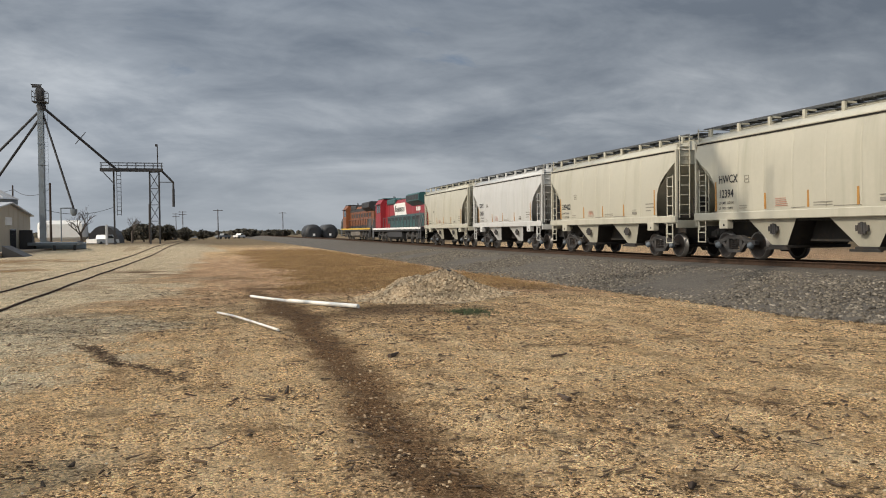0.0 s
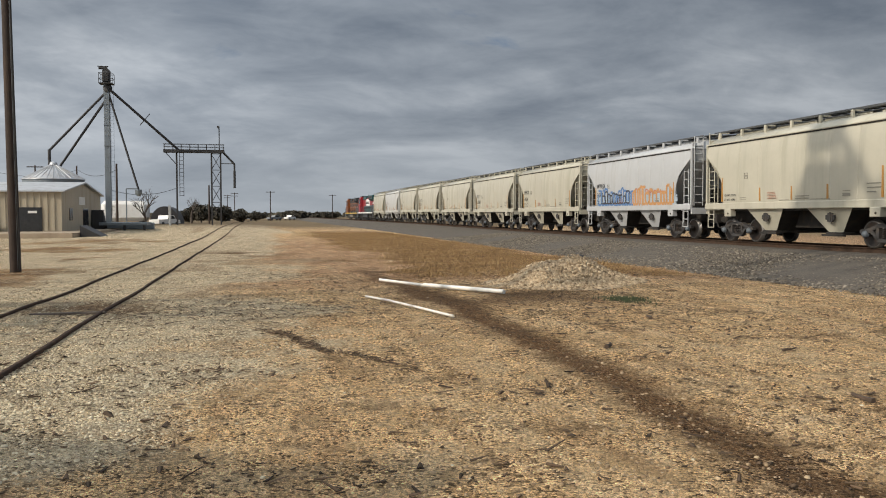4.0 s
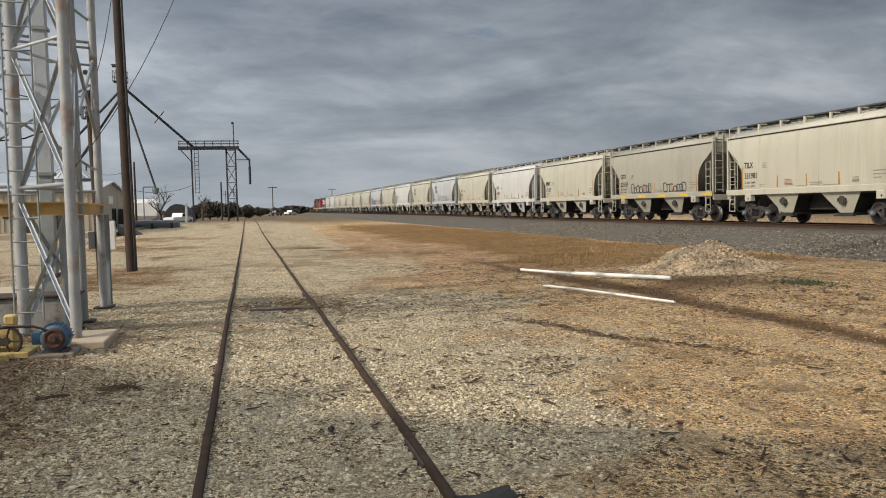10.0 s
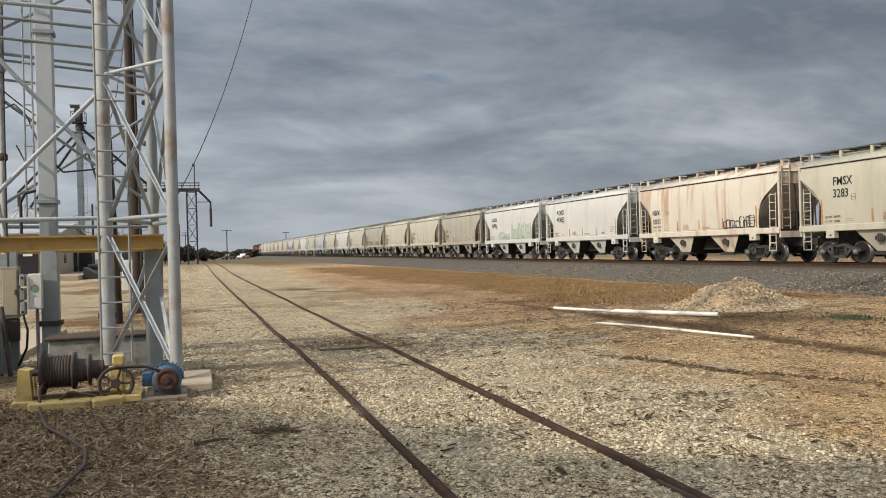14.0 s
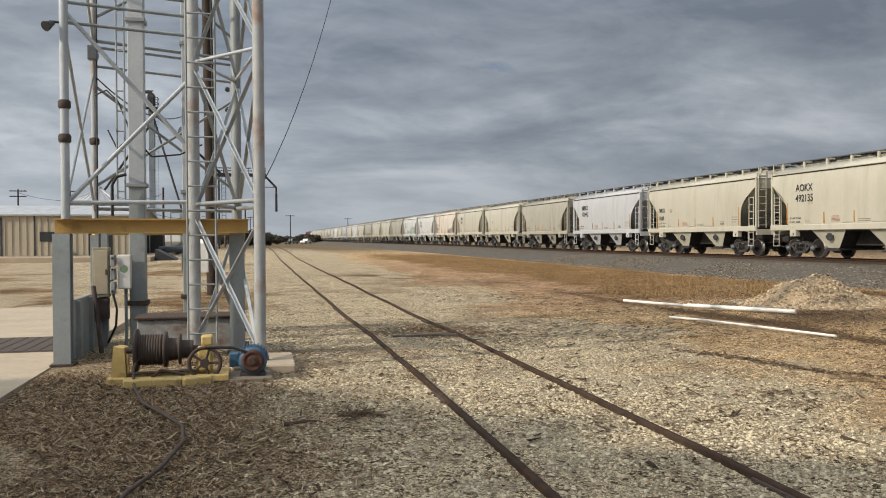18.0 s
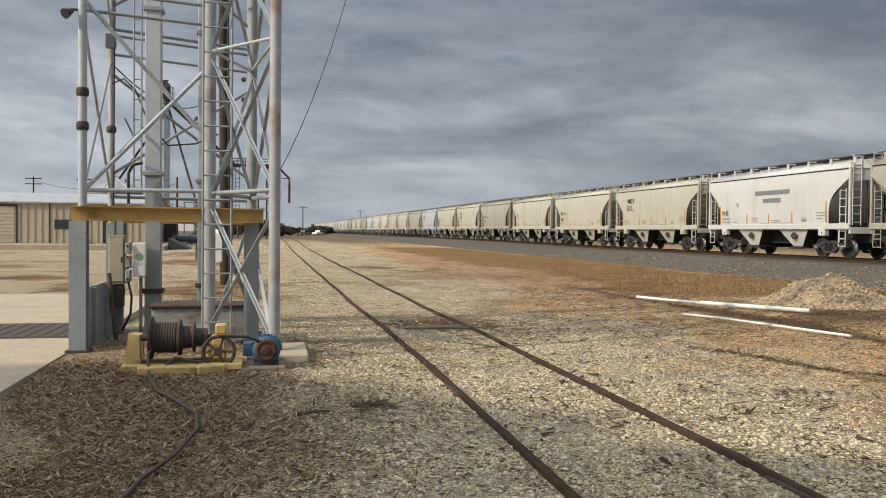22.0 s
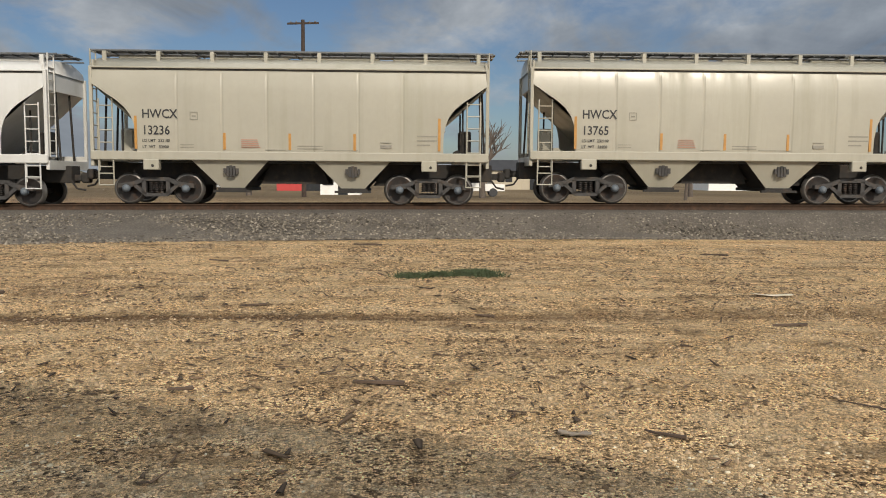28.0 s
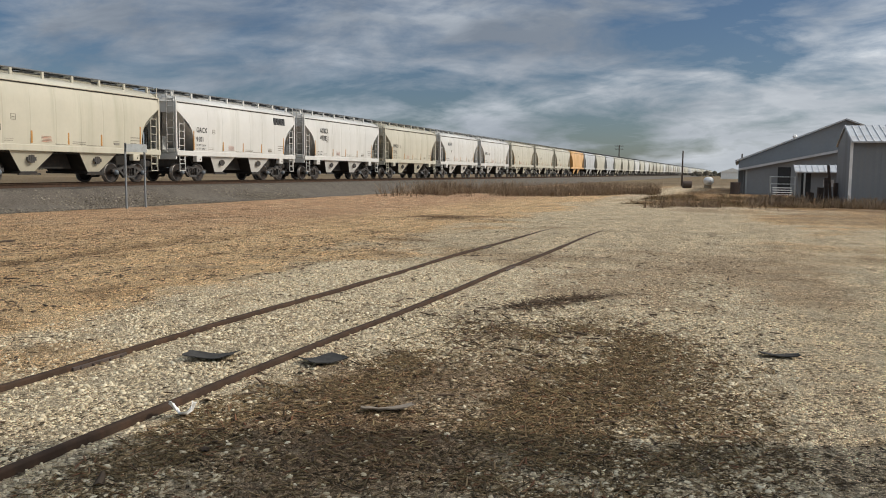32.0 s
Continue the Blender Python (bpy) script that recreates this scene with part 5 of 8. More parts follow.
def near_tower():
    tw = thing("elevator_support_tower", "silver-painted pipe lattice tower with ladders, partly rusted", "tower", 0, 0, 0)
    A, B, C, D, E, R = (-9.97, 12.25), (-10.15, 15.2), (-8.47, 12.6), (-7.95, 13.9), (-7.63, 11.65), (-8.02, 16.2)
    top = 14.5
    for (x, y), z, r, m in ((A, 1.96, 0.054, M_SILVER), (B, 1.96, 0.05, M_STEELR), (C, 0.12, 0.08, M_STEELR), (D, 0.1, 0.072, M_STEEL), (E, 0.12, 0.07, M_STEELR), (R, 0.08, 0.07, M_STEELR)):
        part("leg_pipe", Mesh().tube((x, y, z), (x, y, top if r < 0.07 else 20.4), r, 16), m, tw)
    for p in (C, D, E, R):
        part("base_plate", Mesh().box(p[0] - 0.16, p[0] + 0.16, p[1] - 0.16, p[1] + 0.16, gz(*p) - 0.03, gz(*p) + 0.035, 0.008), M_RUST, tw)

    def bar(p, zp, q, zq, w=0.048, m=M_SILVER):
        part("brace", angle_bar(Mesh(), (p[0], p[1], zp), (q[0], q[1], zq), w), m, tw)

    def rod(p, zp, q, zq, r=0.025, m=M_STEEL):
        part("tie_pipe", Mesh().tube((p[0], p[1], zp), (q[0], q[1], zq), r, 8), m, tw)

    for k in range(6):
        b = 2.08 + 1.95 * k
        for p, q in ((C, E), (E, D), (D, C)):
            bar(p, b + 1.88, q, b + 0.03)
            bar(q, b + 1.88, p, b + 0.03)
            rod(p, b + 1.95, q, b + 1.97, 0.022, M_SILVER)
    for p, q in ((C, E), (D, C)):
        bar(p, 2.0, q, 0.25)
        bar(q, 1.98, p, 0.42)
        rod(p, 2.16, q, 2.18, 0.03)
    rod(E, 2.1, D, 2.15, 0.03)
    bar(E, 0.3, D, 1.9)
    for k in range(4):
        b = 2.14 + 2.65 * k
        rod(A, b, C, b + 1.7, 0.03, M_SILVER)
        rod(A, b + 2.4, C, b + 0.7, 0.028, M_SILVER)
        rod(A, b + 0.02, C, b + 0.05, 0.028, M_SILVER)
        rod(B, b, A, b + 2.2, 0.022, M_SILVER)
        rod(A, b, B, b + 2.2, 0.022)
        rod(B, b + 0.4, R, b + 2.0, 0.024)
        rod(R, b + 0.4, B, b + 2.0, 0.024)
        for dz in (2.25, 2.5, 2.7):
            rod(A, b + dz, C, b + dz - 0.02, 0.022)
        for dz in (2.3, 2.6):
            rod(B, b + dz, R, b + dz, 0.022)
        rod(B, b + 0.05, R, b + 0.05, 0.028)
        rod(D, b + 1.0, R, b + 2.4, 0.03)
        rod(R, b + 1.0, D, b + 2.4, 0.03)
    ladder_c = ladder(Mesh(), -8.36, 12.42, 0.35, top, 0.36, "x", 0.32, 0.012)
    part("access_ladder", ladder_c, M_STEEL, tw)
    part("inner_ladder", ladder(Mesh(), -9.63, 14.35, 2.3, top, 0.11, "x", 0.3, 0.012), M_STEEL, tw, "narrow ladder beside the casing")
    fl = part("floodlight", Mesh().lathe([(0, 0.03), (0.05, 0.04), (0.1, 0.06), (0.13, 0.065)], (-10.08, 12.2, 4.36), (-0.5, -0.7, -0.5), 12), M_LBLACK, tw, "small black floodlight")
    part("bracket", Mesh().tube((-9.97, 12.25, 4.38), (-10.12, 12.2, 4.38), 0.015, 6), M_LBLACK, fl)
    for x, y, z in ((-9.97, 12.25, 2.9), (-9.97, 12.25, 3.32), (-10.15, 15.2, 4.55), (-10.15, 15.2, 3.2)):
        part("pipe_clamp", Mesh().lathe([(0, 0.06), (0.02, 0.075), (0.09, 0.075), (0.11, 0.06)], (x, y, z), (0, 0, 1), 12), M_RUST, tw)
    part("junction_box", Mesh().box(-10.2, -10.06, 14.95, 15.08, 4.5, 4.72, 0.01), M_GALV, tw)
    part("bent_conduit", Mesh().path([(-9.72, 14.1, 2.05), (-9.72, 14.1, 2.5), (-9.66, 14.1, 2.62), (-9.52, 14.1, 2.66)], 0.022, 8), M_CABLE, tw)
    part("hanging_cable", Mesh().path([(-10.1, 15.0, 3.95), (-9.9, 14.8, 4.0), (-9.7, 14.6, 3.8), (-9.5, 14.5, 3.3), (-9.2, 14.4, 2.95), (-8.8, 14.5, 3.0), (-8.5, 14.9, 3.2)], 0.012, 6), M_CABLE, tw)
    for k in range(3):
        part("insulator", Mesh().lathe([(0, 0.03), (0.04, 0.05), (0.08, 0.03)], (-8.1, 16.1, 3.6 + 0.35 * k), (-1, 0, 0), 8), M_GALV, tw)
    cond = Mesh().path([(-10.1, 15.1, 2.0), (-10.08, 15.1, 6.0)], 0.012)
    cond.path([(-9.9, 14.9, 3.4), (-9.75, 14.8, 3.1), (-9.6, 14.6, 3.2)], 0.012)
    part("conduit", cond, M_CABLE, tw)


near_tower()


def casing(x, y, w, label):
    c = thing("elevator_leg_casing", label, "grain elevator", x, y, 0)
    z = gz(x, y) - 0.03
    k = 0
    while z < 20.0:
        h = 2.45
        part("casing_section", Mesh().box(-w / 2, w / 2, -w / 2, w / 2, z, z + h - 0.03, 0.008), M_SILVER if k > 0 else M_BLUEST, c)
        part("flange", Mesh().box(-w / 2 - 0.03, w / 2 + 0.03, -w / 2 - 0.03, w / 2 + 0.03, z + h - 0.06, z + h, 0.006), M_STEEL, c)
        z += h
        k += 1
    part("dark_collar", Mesh().box(-w / 2 - 0.035, w / 2 + 0.035, -w / 2 - 0.035, w / 2 + 0.035, 0.72, 0.79, 0.008), M_RUST, c)


casing(-9.40, 14.35, 0.225, "silver square sheet-metal elevator leg casing with stained seams")
casing(-8.75, 15.6, 0.21, "silver square sheet-metal elevator leg casing behind the ladder")


def leg_head():
    """Unseen top of the near elevator, inferred from its shadow across the train; the spout is cut short to fit that
    shadow.
    """
    h = thing("bucket_elevator", "grey elevator head box and sloping grain spout above the tower", "grain elevator", -9.0, 15.0, 0)
    part("housing", Mesh().box(-0.6, 0.6, -0.75, 0.85, 21.9, 23.6, 0.2), M_STEEL, h)
    part("platform", Mesh().box(-1.1, 1.3, -1.4, 1.4, 20.35, 20.45), M_STEEL, h)
    for dx, dy in ((-1.0, -1.3), (1.2, -1.3), (1.2, 1.3), (-1.0, 1.3)):
        part("rail_post", Mesh().tube((dx, dy, 20.4), (dx, dy, 21.5), 0.03, 6), M_STEEL, h)
    part("grain_spout", Mesh().tube((0.0, -0.6, 22.3), (-3.9, -6.2, 19.3), 0.2, 12), M_STEEL, h)


leg_head()


def pit_frame():
    f = thing("receiving_pit_frame", "blue-grey steel columns carrying a yellow beam over a pit", "steel frame", 0, 0, 0)
    part("front_beam", i_beam(Mesh(), (-10.12, 12.35, 1.97), (-7.78, 12.75, 1.97), 0.19, 0.17), M_YELLOW, f)
    part("side_beam", i_beam(Mesh(), (-7.92, 12.84, 1.965), (-8.02, 16.6, 1.965), 0.19, 0.16), M_YELLOW, f)
    part("back_beam", i_beam(Mesh(), (-10.2, 15.3, 1.965), (-8.12, 16.4, 1.965), 0.19, 0.16), M_YELLOW, f)
    for x, y in ((-10.02, 12.3), (-7.93, 12.95), (-8.02, 16.45), (-10.12, 15.25)):
        part("column", h_column(x, y, gz(x, y) - 0.02, 1.775), M_BLUEST, f)
        part("foot_plate", Mesh().box(x - 0.14, x + 0.14, y - 0.14, y + 0.14, gz(x, y) - 0.02, gz(x, y) + 0.03, 0.006), M_RUST, f)
    for i in range(3):
        y = 12.5 + 0.85 * i
        part("side_panel", Mesh().box(-10.02, -9.98, y, y + 0.83, 0.1, 0.92, 0.008).box(-9.99, -9.93, y + 0.36, y + 0.42, 0.12, 0.9), M_BLUEST, f, "blue-grey steel pit wall panel")
    part("leaning_bar", Mesh().tube((-9.75, 13.3, 0.15), (-9.9, 13.6, 1.05), 0.03, 8), M_RUST, f)


pit_frame()


def control_panel():
    c = thing("control_cabinet", "weathered electrical control cabinet with switches and conduits", "electrical cabinet", -9.86, 14.25, gz(-9.86, 14.25) - 0.03)
    part("post", Mesh().box(-0.05, 0.05, -0.05, 0.05, 0, 1.75, 0.006), M_BLUEST, c)
    part("cabinet", Mesh().box(-0.13, 0.10, -0.22, -0.06, 0.78, 1.50, 0.01), mat("stained_cabinet", (0.30, 0.275, 0.195), rough=0.6, spread=0.15, scale=4, dirt=(0.13, 0.085, 0.05), dirt_amount=0.8, dirt_scale=5, dirt_lo=0.5), c, "stained tan cabinet")
    part("cabinet_door", Mesh().box(-0.11, 0.08, -0.232, -0.219, 0.82, 1.46, 0.006), M_TANSHEET, c)
    part("door_latch", Mesh().box(0.05, 0.075, -0.25, -0.23, 1.1, 1.18), M_RUST, c)
    for i in range(4):
        part("push_button", Mesh().lathe([(0, 0.018), (0.02, 0.016)], (0.145, -0.24, 0.86 + 0.16 * i), (0, -1, 0), 8), M_LBLACK, c)
    part("lower_box", Mesh().box(-0.1, 0.08, -0.2, -0.06, 0.45, 0.76, 0.01), M_RUST, c)
    part("riser_conduit", Mesh().path([(-0.05, -0.12, 1.5), (-0.05, -0.12, 1.74)], 0.02, 8), M_GALV, c)
    for i in range(3):
        part("switch_box", Mesh().box(0.11, 0.18, -0.24, -0.08, 0.82 + 0.2 * i, 0.99 + 0.2 * i, 0.01), M_BLUEST, c)
    part("cable", Mesh().path([(0.14, -0.2, 0.84), (0.2, -0.22, 0.6), (0.18, -0.2, 0.35), (0.06, -0.15, 0.1)], 0.018), M_CABLE, c)
    b = thing("disconnect_box", "white metal disconnect box with a faded green sticker", "electrical box", -9.56, 14.12, 0.0)
    part("box", Mesh().box(-0.09, 0.09, -0.07, 0.07, 0.98, 1.48, 0.012), M_WHITE, b)
    part("sticker", Mesh().lathe([(0, 0.055), (0.003, 0.055)], (0, -0.071, 1.27), (0, -1, 0), 16), M_GREENDOT, b)
    part("strut", Mesh().box(-0.02, 0.02, 0.07, 0.12, 0.1, 1.4), M_BLUEST, b)


control_panel()

M_BOOT = mat("peeling_grey_rust", (0.36, 0.36, 0.345), rough=0.7, spread=0.2, scale=3, dirt=(0.15, 0.075, 0.04), dirt_amount=0.95, dirt_scale=3.5, dirt_lo=0.50, bump=0.004)
boot = thing("elevator_boot", "rusty grey steel boot box at the foot of the leg", "grain elevator", -8.55, 13.4, gz(-8.5, 13.4) - 0.02)
part("box", Mesh().box(-0.72, 0.62, -0.25, 0.35, 0, 0.48, 0.015), M_BOOT, boot)
part("lid", Mesh().box(-0.76, 0.66, -0.29, 0.39, 0.48, 0.515, 0.01), M_RUST, boot)


def winch():
    g = 0.15
    w = thing("cable_winch", "old winch with rusty cable drum, yellow stands and flywheel", "winch", -8.6, 11.0, g)
    L = lambda x, z: (x + 8.6, z - g)
    base = Mesh().box(-0.66, 0.62, -0.30, -0.18, -0.04, 0.045, 0.01).box(-0.66, 0.62, 0.16, 0.28, -0.04, 0.045, 0.01).box(-0.66, -0.52, -0.18, 0.16, -0.04, 0.04, 0.01).box(0.48, 0.62, -0.18, 0.16, -0.04, 0.04, 0.01)
    part("base_frame", base, M_YELLOW2, w)
    for i, (x, rz) in enumerate(((-0.32, 4), (-0.02, -2), (0.28, 22))):
        m = pose(x, -0.42, -0.02, 0, 0, rz)
        part("yellow_block", Mesh().box(-0.15, 0.15, -0.07, 0.07, -0.06, 0.075, 0.015, m=m), M_YELLOW2, w)
    part("left_stand", Mesh().prism([(-0.63, 0.04), (-0.47, 0.04), (-0.49, 0.36), (-0.60, 0.38)], 1, -0.2, -0.08), M_YELLOW2, w)
    part("back_stand", Mesh().prism([(-0.62, 0.04), (-0.48, 0.04), (-0.50, 0.34), (-0.60, 0.36)], 1, 0.08, 0.18), M_YELLOW2, w)
    part("axle_shaft", Mesh().tube((-0.62, 0, 0.31), (0.4, 0, 0.31), 0.035, 10), M_RUST, w)
    part("shift_lever", Mesh().path([(-0.2, -0.26, 0.04), (-0.1, -0.27, 0.12), (0.15, -0.26, 0.06)], 0.018, 6), M_RUST, w)
    part("guide_rod", Mesh().tube((-0.45, -0.22, 0.08), (0.3, -0.22, 0.1), 0.016, 6), M_RUST, w)
    part("drive_belt", Mesh().path([(0.36, -0.24, 0.345), (0.66, -0.2, 0.33), (0.86, -0.2, 0.26)], 0.016, 6), M_CABLE, w)
    dr = part("drum", Mesh().lathe([(0, 0.24), (0.03, 0.24), (0.035, 0.15), (0.30, 0.16), (0.31, 0.20), (0.34, 0.20), (0.35, 0.13), (0.46, 0.12), (0.47, 0.17), (0.49, 0.17), (0.50, 0.10), (0.62, 0.10)], (-0.40, 0.0, 0.31), (1, 0, 0), 22), M_RUST, w)
    coil = Mesh()
    for i in range(9):
        coil.lathe([(0, 0.165), (0.013, 0.178), (0.026, 0.165)], (-0.36 + 0.028 * i, 0, 0.31), (1, 0, 0), 18)
    part("wire_rope", coil, M_RUST, dr)
    part("gear_housing", Mesh().box(0.26, 0.44, -0.10, 0.10, 0.05, 0.34, 0.03).box(0.31, 0.44, -0.08, 0.08, 0.34, 0.46, 0.02), M_YELLOW2, w)
    fly = Mesh()
    n = 22
    for i in range(n):
        a, b = 2 * math.pi * i / n, 2 * math.pi * (i + 1) / n
        fly.tube((0.36 + 0.17 * math.cos(a), -0.22, 0.17 + 0.17 * math.sin(a)), (0.36 + 0.17 * math.cos(b), -0.22, 0.17 + 0.17 * math.sin(b)), 0.022, 6)
    for i in range(5):
        a = 2 * math.pi * i / 5
        fly.tube((0.36, -0.22, 0.17), (0.36 + 0.17 * math.cos(a), -0.22, 0.17 + 0.17 * math.sin(a)), 0.014, 6)
    fly.lathe([(0, 0.05), (0.07, 0.05)], (0.36, -0.26, 0.17), (0, 1, 0), 12)
    part("flywheel", fly, M_RUST, w)
    part("plank", Mesh().box(0.05, 1.0, -0.30, 0.0, -0.06, -0.01, 0.01), M_WOOD, w)
    mo = thing("electric_motor", "blue finned electric motor with rusty end bell", "motor", -7.72, 10.95, g)
    part("body", Mesh().lathe([(0, 0.13), (0.02, 0.16), (0.26, 0.16), (0.28, 0.12)], (0, -0.14, 0.17), (0, 1, 0), 20), M_BLUEMOT, mo)
    for i in range(14):
        a = math.pi * (i / 13.0)
        m = Matrix.Translation((0, 0, 0.17)) @ Matrix.Rotation(-a + math.pi / 2, 4, "Y")
        part("fin", Mesh().box(-0.006, 0.006, -0.11, 0.11, 0.155, 0.182, m=m), M_BLUEMOT, mo)
    part("shaft_hub", Mesh().lathe([(0, 0.028), (0.03, 0.03)], (0, -0.20, 0.17), (0, 1, 0), 12), M_RUST, mo)
    part("end_bell", Mesh().lathe([(0, 0.045), (0.008, 0.055), (0.010, 0.085), (0.002, 0.092), (0.006, 0.118), (0.035, 0.128)], (0, -0.175, 0.17), (0, 1, 0), 22), mat("red_rust", (0.085, 0.036, 0.024), rough=0.75, spread=0.3, scale=8, dirt=(0.08, 0.045, 0.03), dirt_amount=0.7, dirt_scale=9), mo)
    part("terminal_box", Mesh().box(-0.26, -0.13, -0.08, 0.08, 0.1, 0.25, 0.01), M_BLUEMOT, mo)
    part("foot", Mesh().box(-0.14, 0.14, -0.12, 0.12, -0.01, 0.03, 0.005), M_RUST, mo)


winch()
single("footing_slab", Mesh().box(-7.95, -7.22, 11.25, 12.35, 0.02, 0.20, 0.02), M_CONC, "small concrete footing slab under the tower leg", "slab", kind="structure")
single("mounting_plank", Mesh().box(-8.3, -7.5, 10.75, 11.25, 0.05, 0.145, 0.015), M_WOOD, "dark weathered plank under the motor", "plank")
single("hose", Mesh().path([(-8.95, 10.95, 0.42), (-8.98, 10.7, 0.3), (-8.95, 10.5, 0.15), (-8.9, 10.2, 0.17), (-8.75, 9.6, 0.13), (-8.5, 9.1, 0.11), (-8.3, 8.6, 0.1), (-8.25, 8.1, 0.09), (-8.35, 7.4, 0.07), (-8.5, 6.9, 0.06), (-8.6, 6.2, 0.05)], 0.016, 8), M_HOSE, "brown rubber hose snaking over leaf litter", "hose")

single("loading_apron", Mesh().prism([(-10.15, 9.6), (-10.1, 21.0), (-12.3, 22.0), (-40, 23.5), (-40, 4.0), (-16, 4.0)], 2, -0.2, 0.145), M_CONC, "smooth pale concrete apron beside the pit", "pavement", kind="structure")
grate = thing("drive_over_grate", "rust-brown steel grate set in the concrete apron", "grate", -12.6, 14.6, 0.147)
part("bearer_plate", Mesh().box(-2.25, 2.4, -0.95, 0.95, -0.003, 0.006), M_RUST, grate)
for i in range(24):
    part("bar", Mesh().box(-2.2 + 0.19 * i, -2.04 + 0.19 * i, -0.9, 0.9, 0.0, 0.012), M_RUST, grate)


# ---- poles and wires ----
def pole(x, y, h, r, arms=0, lean=(0, 0), label="dark creosoted wooden utility pole", yaw=0, z0=None):
    p = thing("utility_pole", label, "utility pole", x, y, (gz(x, y) if z0 is None else z0) - 0.05, yaw, group="utility poles")
    part("shaft", Mesh().tube((0, 0, 0), (lean[0], lean[1], h), r, 12, r * 0.72), M_WOODPOLE, p)
    for i in range(arms):
        z = h - 0.35 - 0.9 * i
        arm = part("crossarm", Mesh().box(-1.3, 1.3, -0.06, 0.06, z, z + 0.15, 0.01), M_WOODPOLE, p)
        for dx in (-1.0, -0.55, 0.55, 1.0):
            part("insulator", Mesh().lathe([(0, 0.05), (0.06, 0.07), (0.12, 0.04)], (dx, 0, z + 0.13), (0, 0, 1), 8), M_GALV, arm)
    return p


tall = pole(-9.0, 27.6, 13.5, 0.165, lean=(-0.16, 0))
part("ground_conduit", Mesh().tube((0.15, -0.1, 0.1), (0.0, -0.1, 12.0), 0.03, 8), M_CABLE, tall)
part("grey_ground_wire", Mesh().tube((0.11, -0.155, 0.1), (-0.02, -0.14, 12.0), 0.008, 6), M_GALV, tall)
short = pole(-9.29, 24.0, 5.15, 0.125, lean=(-0.14, 0))
part("white_panel_box", Mesh().box(0.13, 0.38, -0.1, 0.06, 0.9, 1.68, 0.012), M_WHITE, short, "white electrical panel box")
part("meter_box", Mesh().box(-0.30, -0.13, -0.1, 0.05, 0.95, 1.4, 0.01), M_GALV, short)
loops = Mesh()
for i in range(5):
    n = 12
    for j in range(n):
        a, b = 2 * math.pi * j / n, 2 * math.pi * (j + 1) / n
        loops.tube((-0.28 + 0.07 * math.cos(a) + 0.02 * i, -0.12, 4.55 + 0.17 * math.sin(a)), (-0.28 + 0.07 * math.cos(b) + 0.02 * i, -0.12, 4.55 + 0.17 * math.sin(b)), 0.008, 5)
part("wire_coil", loops, M_CABLE, short)


def wire(a, b, sag, r=0.012, label="thin sagging black cable"):
    a, b = Vector(a), Vector(b)
    pts = []
    for i in range(15):
        s = i / 14
        p = a.lerp(b, s)
        p.z -= sag * 4 * s * (1 - s)
        pts.append(tuple(p))
    single("overhead_cable", Mesh().path(pts, r, 5), M_CABLE, label, "cable", group="cables")


wire((-9.42, 24.0, 5.05), (-9.08, 27.55, 9.5), 0.6)
wire((-7.63, 11.65, 2.3), (-5.2, 19.0, 11.0), 0.95, 0.006, "thin guy cable rising from the tower leg")
wire((-9.42, 24.0, 5.0), (-10.15, 15.25, 4.3), 0.35)


# ---- far elevator, gantry and office ----
FZ = 0.4


